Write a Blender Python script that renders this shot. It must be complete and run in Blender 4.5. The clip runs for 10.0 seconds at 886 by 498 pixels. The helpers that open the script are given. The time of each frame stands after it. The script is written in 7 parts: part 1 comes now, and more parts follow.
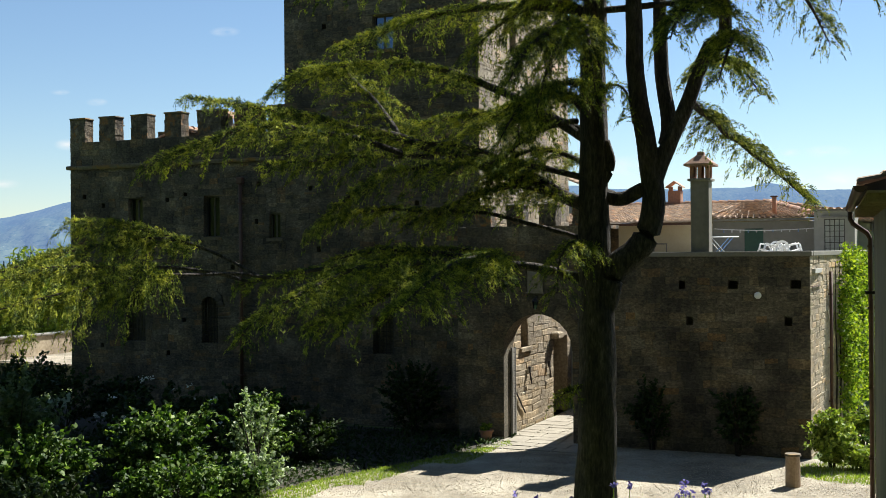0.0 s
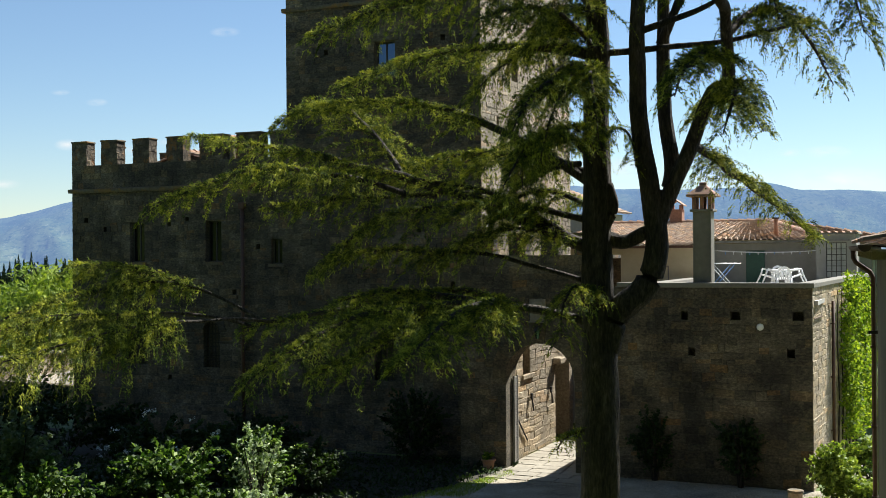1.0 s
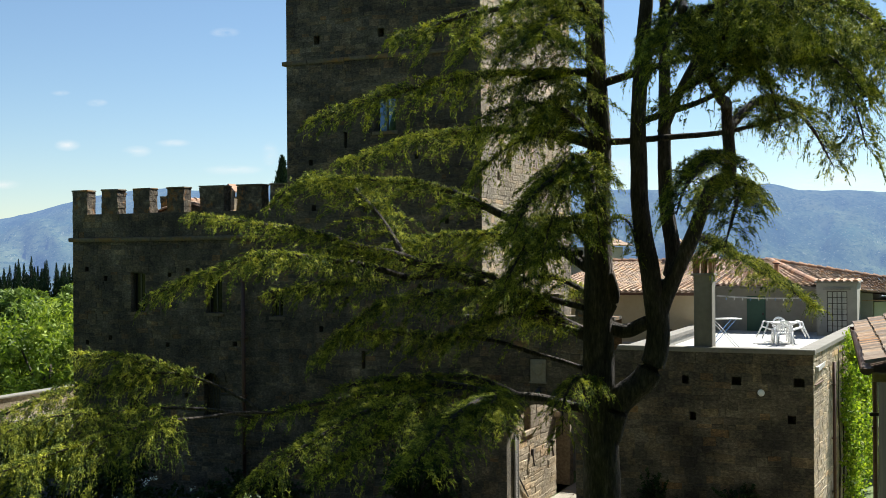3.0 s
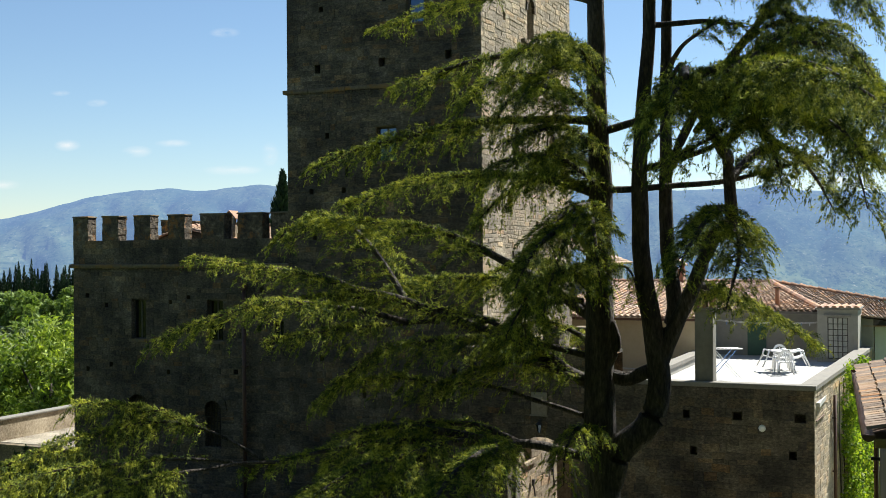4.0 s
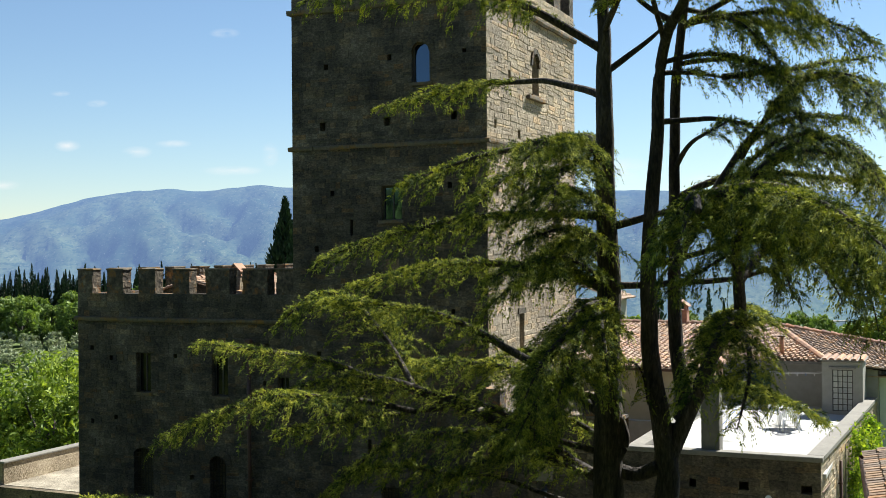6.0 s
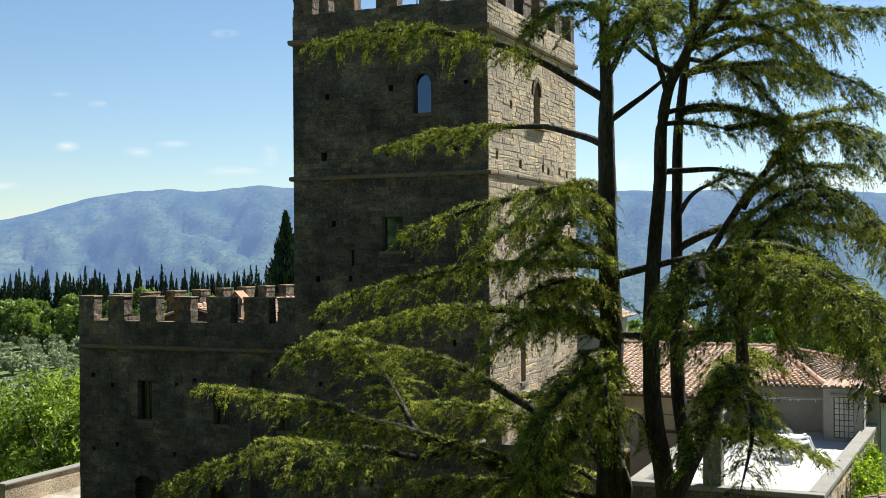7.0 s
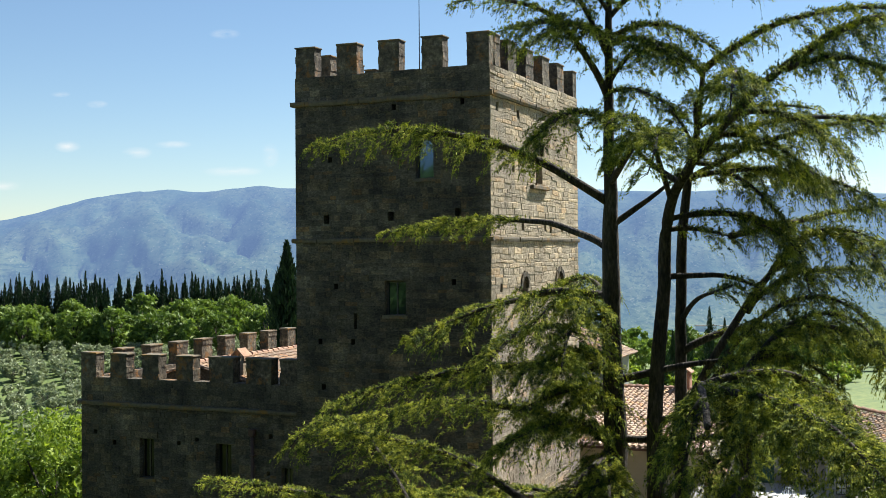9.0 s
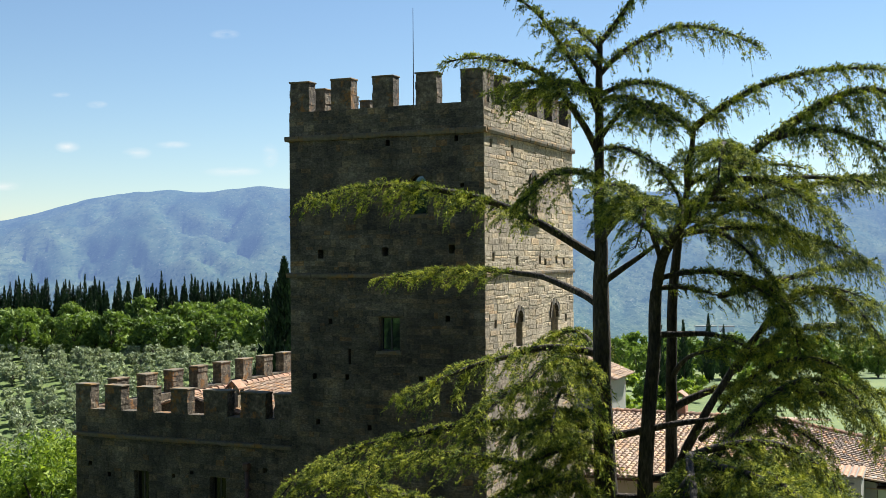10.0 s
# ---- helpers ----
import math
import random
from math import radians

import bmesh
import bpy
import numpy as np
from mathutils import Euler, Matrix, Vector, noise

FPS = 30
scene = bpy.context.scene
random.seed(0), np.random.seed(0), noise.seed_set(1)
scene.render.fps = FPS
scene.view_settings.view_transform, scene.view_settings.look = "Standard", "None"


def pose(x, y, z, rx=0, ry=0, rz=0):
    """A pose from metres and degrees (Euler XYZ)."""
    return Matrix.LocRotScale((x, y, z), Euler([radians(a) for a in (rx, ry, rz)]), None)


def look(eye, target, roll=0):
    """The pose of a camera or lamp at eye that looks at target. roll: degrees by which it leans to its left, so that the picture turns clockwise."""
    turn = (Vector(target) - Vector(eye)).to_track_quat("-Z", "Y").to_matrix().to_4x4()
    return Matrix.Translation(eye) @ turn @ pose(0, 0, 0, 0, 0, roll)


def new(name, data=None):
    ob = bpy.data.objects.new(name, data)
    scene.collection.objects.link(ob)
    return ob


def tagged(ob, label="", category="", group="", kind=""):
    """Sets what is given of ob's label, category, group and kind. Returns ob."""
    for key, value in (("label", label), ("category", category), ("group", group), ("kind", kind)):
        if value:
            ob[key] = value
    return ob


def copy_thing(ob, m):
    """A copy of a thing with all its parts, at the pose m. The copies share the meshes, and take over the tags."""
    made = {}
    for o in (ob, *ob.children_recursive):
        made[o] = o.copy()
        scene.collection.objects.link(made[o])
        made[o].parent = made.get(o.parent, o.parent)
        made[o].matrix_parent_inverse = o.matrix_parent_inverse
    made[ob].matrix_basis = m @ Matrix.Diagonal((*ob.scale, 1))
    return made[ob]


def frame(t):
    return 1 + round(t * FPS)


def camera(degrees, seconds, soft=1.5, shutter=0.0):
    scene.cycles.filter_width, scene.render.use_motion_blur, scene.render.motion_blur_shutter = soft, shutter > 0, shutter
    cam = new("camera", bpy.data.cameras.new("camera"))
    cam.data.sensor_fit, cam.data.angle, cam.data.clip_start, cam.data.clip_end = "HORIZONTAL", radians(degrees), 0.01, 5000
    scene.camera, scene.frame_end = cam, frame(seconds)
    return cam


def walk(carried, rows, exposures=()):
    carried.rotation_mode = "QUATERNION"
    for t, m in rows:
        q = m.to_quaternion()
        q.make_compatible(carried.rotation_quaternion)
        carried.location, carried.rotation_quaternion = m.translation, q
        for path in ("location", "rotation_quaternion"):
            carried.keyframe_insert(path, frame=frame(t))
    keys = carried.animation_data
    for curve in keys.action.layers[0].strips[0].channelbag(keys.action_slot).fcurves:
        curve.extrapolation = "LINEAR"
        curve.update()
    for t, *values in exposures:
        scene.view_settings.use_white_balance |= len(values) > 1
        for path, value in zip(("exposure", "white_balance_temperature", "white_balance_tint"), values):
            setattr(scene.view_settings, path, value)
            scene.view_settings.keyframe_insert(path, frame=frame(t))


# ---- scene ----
cam = camera(42.5, 10.0, soft=0.8)
EYE, TILT, LEAN = 5.76, 0.17, 0.45
# seconds, sideways, climb
RISE = [
    (0.0, 0.000, 0.000),
    (0.5, -0.036, 0.455),
    (1.0, -0.059, 0.882),
    (1.5, -0.072, 1.276),
    (2.0, -0.061, 1.750),
    (2.5, -0.066, 2.227),
    (4.0, -0.088, 3.702),
    (4.5, -0.127, 4.187),
    (5.0, -0.186, 4.683),
    (5.5, -0.230, 5.167),
    (7.0, -0.290, 6.684),
    (7.5, -0.329, 7.190),
    (8.0, -0.337, 7.728),
    (8.5, -0.353, 8.258),
    (9.0, -0.356, 8.818),
    (9.5, -0.287, 9.400),
    (10.0, -0.151, 10.000),
]
walk(cam, [(t, pose(x, 0, EYE + z, 90 + TILT, LEAN, 0)) for t, x, z in RISE], [(0.0, 1.31, 6420, 8), (10.0, 1.31, 6420, 8)])

# ---- light ----
SUN_EL, SUN_X, SUN_Y = 48.5, 0.715, 0.699
world = bpy.data.worlds.new("sky")
scene.world = world
world.use_nodes = True
wn = world.node_tree.nodes
sky = wn.new("ShaderNodeTexSky")
sky.sky_type = "NISHITA"
sky.sun_disc = False
sky.sun_elevation = radians(SUN_EL)
sky.sun_rotation = math.atan2(SUN_X, SUN_Y)
sky.air_density, sky.dust_density, sky.ozone_density = 1.0, 0.0, 3.6
wn["Background"].inputs[1].default_value = 0.05
world.node_tree.links.new(sky.outputs[0], wn["Background"].inputs[0])
sun = new("sun", bpy.data.lights.new("sun", "SUN"))
sun.data.energy, sun.data.angle, sun.data.color = 5.0, radians(0.55), (1.0, 0.96, 0.88)
ce = math.cos(radians(SUN_EL))
sun.matrix_world = look((SUN_X * ce * 60, SUN_Y * ce * 60, math.sin(radians(SUN_EL)) * 60), (0, 0, 0))

# ---- materials ----


def shader(name):
    m = bpy.data.materials.new(name)
    m.use_nodes = True
    t = m.node_tree
    return m, t, t.nodes["Principled BSDF"]


def coords(t, scale=(1, 1, 1), world_space=False):
    if world_space:
        src = t.nodes.new("ShaderNodeNewGeometry").outputs["Position"]
    else:
        src = t.nodes.new("ShaderNodeTexCoord").outputs["Object"]
    mp = t.nodes.new("ShaderNodeMapping")
    mp.inputs["Scale"].default_value = scale
    t.links.new(src, mp.inputs["Vector"])
    return mp.outputs[0]


def noise_of(t, vec, scale, detail=5.0, rough=0.6):
    n = t.nodes.new("ShaderNodeTexNoise")
    n.inputs["Scale"].default_value = scale
    n.inputs["Detail"].default_value = detail
    n.inputs["Roughness"].default_value = rough
    t.links.new(vec, n.inputs["Vector"])
    return n.outputs["Fac"]


def ramp(t, fac, stops):
    r = t.nodes.new("ShaderNodeValToRGB")
    e = r.color_ramp.elements
    while len(e) < len(stops):
        e.new(0.5)
    for k, (p, c) in zip(e, stops):
        k.position = p
        k.color = (*c, 1)
    t.links.new(fac, r.inputs[0])
    return r.outputs[0]


def mix(t, fac, a, b, kind="MIX"):
    n = t.nodes.new("ShaderNodeMix")
    n.data_type = "RGBA"
    n.blend_type = kind
    for key, v in ((0, fac), (6, a), (7, b)):
        if isinstance(v, (int, float)):
            n.inputs[key].default_value = v
        elif isinstance(v, tuple):
            n.inputs[key].default_value = (*v, 1)
        else:
            t.links.new(v, n.inputs[key])
    return n.outputs[2]


def bump(t, bsdf, height, strength, dist):
    b = t.nodes.new("ShaderNodeBump")
    b.inputs["Strength"].default_value = strength
    b.inputs["Distance"].default_value = dist
    t.links.new(height, b.inputs["Height"])
    t.links.new(b.outputs[0], bsdf.inputs["Normal"])


def rough_surface(name, stops, big=0.6, fine=9.0, rough=0.9, relief=0.5, dist=0.03, island=0.0, object_random=0.0,
                  spots=None, spot_scale=3.0, spot_patch=0.0, spot_lo=0.62, spot_hi=0.7, metal=0.0, world_space=True, stretch=(1, 1, 1), stain=0.0, stain_scale=0.45, lichen=None):
    m, t, b = shader(name)
    v = coords(t, stretch, world_space=world_space)
    n1 = noise_of(t, v, big, 4)
    n2 = noise_of(t, v, fine, 6, 0.65)
    fac = t.nodes.new("ShaderNodeMath")
    fac.operation = "MULTIPLY_ADD"
    t.links.new(n2, fac.inputs[0])
    fac.inputs[1].default_value = 0.55
    half = t.nodes.new("ShaderNodeMath")
    half.operation = "MULTIPLY"
    t.links.new(n1, half.inputs[0])
    half.inputs[1].default_value = 0.45
    t.links.new(half.outputs[0], fac.inputs[2])
    f = fac.outputs[0]
    col = ramp(t, f, stops)
    rnd = None
    if island:
        rnd = t.nodes.new("ShaderNodeNewGeometry").outputs["Random Per Island"]
    if object_random:
        rnd = t.nodes.new("ShaderNodeObjectInfo").outputs["Random"]
    if rnd:
        amount = island or object_random
        tint = ramp(t, rnd, [(0.0, (1 - amount, 1 - amount, 1 - amount)), (0.55, (1, 1, 1)), (0.8, (1.0 + amount * .3, 1.0, 1 - amount * .5)), (0.9, (1 + amount, 1 + amount * .8, 1 + amount * .5)), (0.93, (1.0 + amount * 1.1, 1.0 + amount * .1, 1 - amount * .9)), (1.0, (1 + amount, 1 + amount * .8, 1 + amount * .5))])
        col = mix(t, 1.0, col, tint, "MULTIPLY")
    if stain:
        n4 = noise_of(t, coords(t, (1, 1, 0.45), True), stain_scale, 6, 0.65)
        col = mix(t, 1.0, col, ramp(t, n4, [(0.30, (1 - stain, 1 - stain, 1 - stain)), (0.5, (0.95, 0.93, 0.88)), (0.68, (1 + stain * 0.7, 1 + stain * 0.65, 1 + stain * 0.5))]), "MULTIPLY")
    if spots:
        n3 = noise_of(t, v, spot_scale, 5, 0.7)
        if spot_patch:
            wide = noise_of(t, coords(t, (1, 1, 1.6), True), spot_patch, 4, 0.6)
            pl = t.nodes.new("ShaderNodeMath")
            pl.operation = "MULTIPLY_ADD"
            t.links.new(wide, pl.inputs[0])
            pl.inputs[1].default_value = 0.9
            t.links.new(n3, pl.inputs[2])
            n3 = pl.outputs[0]
        col = mix(t, ramp(t, n3, [(spot_lo, (0, 0, 0)), (spot_hi, (1, 1, 1))]), col, spots)
    if lichen:
        n5 = noise_of(t, coords(t, (1, 1, 0.8), True), 0.9, 8, 0.72)
        col = mix(t, ramp(t, n5, [(0.62, (0, 0, 0)), (0.76, (0.6, 0.6, 0.6))]), col, lichen)
    t.links.new(col, b.inputs["Base Color"])
    b.inputs["Roughness"].default_value = rough
    b.inputs["Metallic"].default_value = metal
    if relief:
        bump(t, b, f, relief, dist)
    return m


def leaf_surface(name, stops, translucent=0.45, glow=(1.0, 1.15, 0.5), scale=1.2, gloss=0.25, single=0.5):
    """Leaves: island colours, light passing through the blade."""
    m, t, b = shader(name)
    rnd = t.nodes.new("ShaderNodeNewGeometry").outputs["Random Per Island"]
    big = noise_of(t, coords(t, world_space=True), scale, 3)
    ad = t.nodes.new("ShaderNodeMath")
    ad.operation = "MULTIPLY_ADD"
    t.links.new(rnd, ad.inputs[0])
    ad.inputs[1].default_value = single
    hf = t.nodes.new("ShaderNodeMath")
    hf.operation = "MULTIPLY"
    t.links.new(big, hf.inputs[0])
    hf.inputs[1].default_value = 1 - single
    t.links.new(hf.outputs[0], ad.inputs[2])
    col = ramp(t, ad.outputs[0], stops)
    t.links.new(col, b.inputs["Base Color"])
    b.inputs["Roughness"].default_value = 0.6
    b.inputs["Specular IOR Level"].default_value = gloss
    tr = t.nodes.new("ShaderNodeBsdfTranslucent")
    t.links.new(mix(t, 1.0, col, glow, "MULTIPLY"), tr.inputs[0])
    mx = t.nodes.new("ShaderNodeMixShader")
    mx.inputs[0].default_value = translucent
    out = t.nodes["Material Output"]
    t.links.new(b.outputs[0], mx.inputs[1])
    t.links.new(tr.outputs[0], mx.inputs[2])
    t.links.new(mx.outputs[0], out.inputs[0])
    return m


# Same stone as the right faces, with the fronts' shade put into the colour.
SHADED_STOPS = [(0.36, (0.022, 0.019, 0.015)), (0.45, (0.064, 0.055, 0.040)), (0.54, (0.112, 0.096, 0.068)), (0.66, (0.22, 0.19, 0.145))]
MORTAR = rough_surface("mortar", SHADED_STOPS, big=0.7, fine=12, relief=0.8, dist=0.03, stain=0.55, stain_scale=0.8, stretch=(1, 1, 1.7))
STONE = rough_surface("shaded_sandstone", SHADED_STOPS, big=0.7, fine=11, island=0.42, relief=1.0, dist=0.05, stain=0.55, stain_scale=0.8, stretch=(1, 1, 1.7), spots=(0.25, 0.245, 0.225), spot_scale=7.0, spot_patch=0.42, spot_lo=1.0, spot_hi=1.07, lichen=(0.17, 0.085, 0.024))
STONE_ONE = rough_surface("shaded_sandstone_block", SHADED_STOPS, big=0.7, fine=11, object_random=0.42, relief=1.0, dist=0.05, stain=0.55, stain_scale=0.8, stretch=(1, 1, 1.7), spots=(0.25, 0.245, 0.225), spot_scale=7.0, spot_patch=0.42, spot_lo=1.0, spot_hi=1.07, lichen=(0.17, 0.085, 0.024))
BARK = rough_surface("bark", [(0.38, (0.008, 0.006, 0.0045)), (0.48, (0.034, 0.026, 0.019)), (0.57, (0.075, 0.058, 0.043)), (0.66, (0.16, 0.13, 0.105))], big=4.0, fine=22, relief=1.0, dist=0.2, stretch=(1, 1, 0.25))
GRAVEL = rough_surface("gravel", [(0.38, (0.085, 0.070, 0.048)), (0.46, (0.205, 0.176, 0.128)), (0.54, (0.33, 0.29, 0.22)), (0.62, (0.47, 0.425, 0.335))], big=0.5, fine=34, relief=1.0, dist=0.05)
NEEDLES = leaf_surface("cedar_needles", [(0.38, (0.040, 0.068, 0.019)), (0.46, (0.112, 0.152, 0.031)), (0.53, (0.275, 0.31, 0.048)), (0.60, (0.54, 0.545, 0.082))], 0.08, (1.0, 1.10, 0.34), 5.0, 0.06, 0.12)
SILVER_LEAF = leaf_surface("silver_leaves", [(0.25, (0.10, 0.14, 0.08)), (0.5, (0.27, 0.34, 0.20)), (0.75, (0.52, 0.58, 0.40))], 0.30)
LEAF = leaf_surface("garden_leaves", [(0.22, (0.010, 0.026, 0.006)), (0.48, (0.036, 0.080, 0.015)), (0.64, (0.12, 0.19, 0.04)), (0.8, (0.28, 0.36, 0.10))], 0.35)
TILE = rough_surface("roof_tile", [(0.3, (0.24, 0.150, 0.100)), (0.5, (0.385, 0.275, 0.195)), (0.7, (0.50, 0.415, 0.325))], big=0.8, fine=8, island=0.32)
PLASTER = rough_surface("plaster", [(0.3, (0.238, 0.231, 0.203)), (0.7, (0.322, 0.308, 0.273))], big=0.5, fine=4, relief=0.2)
FIELD = rough_surface("field", [(0.34, (0.030, 0.055, 0.012)), (0.46, (0.070, 0.110, 0.020)), (0.58, (0.125, 0.160, 0.035)), (0.70, (0.20, 0.20, 0.075))], big=0.05, fine=1.2, relief=0)

MERLON_STONE = rough_surface("merlon_stone", [(0.36, (0.026, 0.021, 0.016)), (0.46, (0.062, 0.050, 0.036)), (0.55, (0.115, 0.094, 0.066)), (0.66, (0.26, 0.215, 0.155))], big=2.2, fine=7, relief=1.0, dist=0.12, stain=0.45, stain_scale=1.2, spots=(0.21, 0.10, 0.028), spot_scale=2.0, spot_lo=0.54, spot_hi=0.64)
CAP_STONE = rough_surface("cap_stone", [(0.25, (0.055, 0.046, 0.033)), (0.5, (0.115, 0.095, 0.065)), (0.75, (0.19, 0.16, 0.115))], big=0.5, fine=8, relief=0.8, dist=0.04, spots=(0.21, 0.115, 0.03), spot_scale=1.3, spot_lo=0.5, spot_hi=0.64)
# Same stone on the sunlit faces, the sun put into a paler colour.
SUNLIT_STOPS = [(0.34, (0.14, 0.108, 0.068)), (0.46, (0.285, 0.232, 0.160)), (0.55, (0.385, 0.322, 0.235)), (0.68, (0.53, 0.455, 0.345))]
SUNLIT_STONE = rough_surface("sunlit_rubble", SUNLIT_STOPS, big=0.6, fine=10, island=0.24, relief=1.0, dist=0.09, stain=0.32)
DARK_FRAME = rough_surface("dark_window_frame", [(0.3, (0.03, 0.025, 0.02)), (0.7, (0.07, 0.06, 0.05))], relief=0.1, rough=0.6)
IRON = rough_surface("black_iron", [(0.3, (0.02, 0.02, 0.02)), (0.7, (0.06, 0.05, 0.045))], relief=0.2, rough=0.55, metal=0.6)
RUST = rough_surface("rusty_metal", [(0.3, (0.05, 0.028, 0.02)), (0.7, (0.14, 0.07, 0.045))], relief=0.2, rough=0.6, metal=0.3)
TILE_BED = rough_surface("tile_bed", [(0.3, (0.090, 0.053, 0.034)), (0.7, (0.180, 0.112, 0.075))], relief=0.3)
TILE_ONE = rough_surface("ridge_tile_clay", [(0.3, (0.195, 0.105, 0.068)), (0.5, (0.330, 0.195, 0.128)), (0.7, (0.420, 0.300, 0.217))], big=0.8, fine=8, object_random=0.3)
MARBLE = rough_surface("carved_stone", [(0.3, (0.17, 0.15, 0.115)), (0.7, (0.30, 0.27, 0.215))], big=2, fine=12, relief=0.6, stain=0.3)
GREY_WOOD = rough_surface("grey_wood", [(0.3, (0.120, 0.112, 0.098)), (0.7, (0.270, 0.255, 0.232))], big=2, fine=18, relief=0.4)
TERRACE_FLOOR = rough_surface("terrace_paving", [(0.3, (0.34, 0.34, 0.335)), (0.7, (0.45, 0.45, 0.44))], big=0.4, fine=5, relief=0.1, stain=0.1)
CONCRETE = rough_surface("concrete_coping", [(0.3, (0.135, 0.126, 0.108)), (0.7, (0.225, 0.211, 0.180))], big=0.9, fine=9, relief=0.4, spots=(0.16, 0.15, 0.12), spot_scale=2.5)
CREAM = rough_surface("cream_render", [(0.3, (0.465, 0.390, 0.255)), (0.7, (0.555, 0.480, 0.338))], big=0.4, fine=4, relief=0.1)
WHITE_PLASTIC = rough_surface("white_plastic", [(0.3, (0.76, 0.76, 0.75)), (0.7, (0.84, 0.84, 0.83))], relief=0, rough=0.4)
BLUE_PLASTIC = rough_surface("blue_paint", [(0.3, (0.10, 0.22, 0.5)), (0.7, (0.16, 0.32, 0.62))], relief=0, rough=0.5)
BRICK = rough_surface("brick", [(0.3, (0.22, 0.11, 0.07)), (0.7, (0.42, 0.22, 0.14))], big=2, fine=10, relief=0.4)
GREEN_PAINT = rough_surface("green_paint", [(0.3, (0.012, 0.06, 0.04)), (0.7, (0.02, 0.09, 0.06))], relief=0.1, rough=0.5)
WOOD = rough_surface("log_wood", [(0.3, (0.22, 0.15, 0.09)), (0.7, (0.42, 0.31, 0.2))], big=2, fine=16, relief=0.5)
TERRACOTTA = rough_surface("terracotta", [(0.3, (0.30, 0.14, 0.08)), (0.7, (0.45, 0.24, 0.15))], relief=0.3)
GRASS = leaf_surface("grass_blades", [(0.2, (0.11, 0.17, 0.022)), (0.5, (0.24, 0.32, 0.045)), (0.8, (0.40, 0.45, 0.085))], 0.4)
IVY = leaf_surface("ivy_leaves", [(0.2, (0.048, 0.107, 0.013)), (0.5, (0.153, 0.237, 0.030)), (0.8, (0.319, 0.380, 0.048))], 0.6, (1.1, 1.1, 0.4), 1.5)
# Garden shade put into the leaf colour: darker than LEAF.
SHADED_LEAF = leaf_surface("shaded_shrub_leaves", [(0.2, (0.010, 0.022, 0.007)), (0.5, (0.026, 0.046, 0.013)), (0.8, (0.048, 0.078, 0.020))], 0.3)
PALE_LEAF = leaf_surface("pale_shrub_leaves", [(0.2, (0.060, 0.096, 0.048)), (0.5, (0.108, 0.150, 0.084)), (0.8, (0.180, 0.216, 0.144))], 0.35)
FLOWER = leaf_surface("white_flowers", [(0.2, (0.45, 0.48, 0.42)), (0.8, (0.75, 0.76, 0.70))], 0.2, (1, 1, 1))
IRIS = leaf_surface("iris_petals", [(0.2, (0.10, 0.08, 0.35)), (0.8, (0.28, 0.24, 0.62))], 0.3, (1, 1, 1))
OLIVE = leaf_surface("olive_leaves", [(0.2, (0.121, 0.150, 0.080)), (0.5, (0.245, 0.288, 0.165)), (0.8, (0.41, 0.46, 0.285))], 0.3, (1, 1, 0.8), 0.15)
WOODS = leaf_surface("broadleaf", [(0.26, (0.030, 0.062, 0.016)), (0.48, (0.110, 0.172, 0.036)), (0.74, (0.26, 0.34, 0.070))], 0.3, (1.05, 1.1, 0.5), 0.07, 0.25, 0.3)
CYPRESS = leaf_surface("cypress_leaves", [(0.2, (0.008, 0.02, 0.010)), (0.5, (0.018, 0.04, 0.018)), (0.8, (0.035, 0.065, 0.025))], 0.15, (1, 1, 0.6), 0.2)


def glass_surface():
    m, t, b = shader("window_glass")
    b.inputs["Base Color"].default_value = (0.015, 0.018, 0.02, 1)
    b.inputs["Roughness"].default_value = 0.04
    b.inputs["IOR"].default_value = 1.65
    b.inputs["Specular IOR Level"].default_value = 1.0
    # Blue of a reflected sky put into the specular tint.
    b.inputs["Specular Tint"].default_value = (0.45, 0.68, 1.0, 1)
    return m


GLASS = glass_surface()
DARK_PANE, t_, b_ = shader("dark_pane")
b_.inputs["Base Color"].default_value = (0.01, 0.01, 0.01, 1)
b_.inputs["Roughness"].default_value = 0.12



def frosted_surface():
    m, t, b = shader("pale_glass")
    v = coords(t, world_space=True)
    t.links.new(ramp(t, noise_of(t, v, 3.0), [(0.3, (0.30, 0.32, 0.30)), (0.7, (0.46, 0.46, 0.40))]), b.inputs["Base Color"])
    b.inputs["Roughness"].default_value = 0.15
    return m


PALE_GLASS = frosted_surface()
# Block and mortar bed in the same paler, sunlit colouring.
SUNLIT_ONE = rough_surface("sunlit_rubble_block", SUNLIT_STOPS, big=0.6, fine=10, object_random=0.24, relief=1.0, dist=0.09, stain=0.32)
PALE_MORTAR = rough_surface("sunlit_mortar", [(0.34, (0.15, 0.118, 0.076)), (0.5, (0.285, 0.235, 0.165)), (0.68, (0.43, 0.365, 0.27))], fine=11, stain=0.35, relief=1.0, dist=0.08)
TREE_LEAF = leaf_surface("tree_leaves", [(0.25, (0.060, 0.108, 0.019)), (0.5, (0.172, 0.250, 0.041)), (0.75, (0.37, 0.45, 0.085))], 0.4, (1.1, 1.12, 0.42), 0.5)
# Soil colour darkened to carry the shade of the bed.
SHADED_SOIL = rough_surface("shaded_garden_soil", [(0.3, (0.014, 0.011, 0.007)), (0.5, (0.030, 0.025, 0.014)), (0.7, (0.05, 0.045, 0.022))], big=0.8, fine=9, relief=0.8, dist=0.05)
GREY_RENDER = rough_surface("grey_cement_render", [(0.3, (0.125, 0.120, 0.100)), (0.7, (0.19, 0.182, 0.155))], big=0.6, fine=6, relief=0.3, stain=0.35)
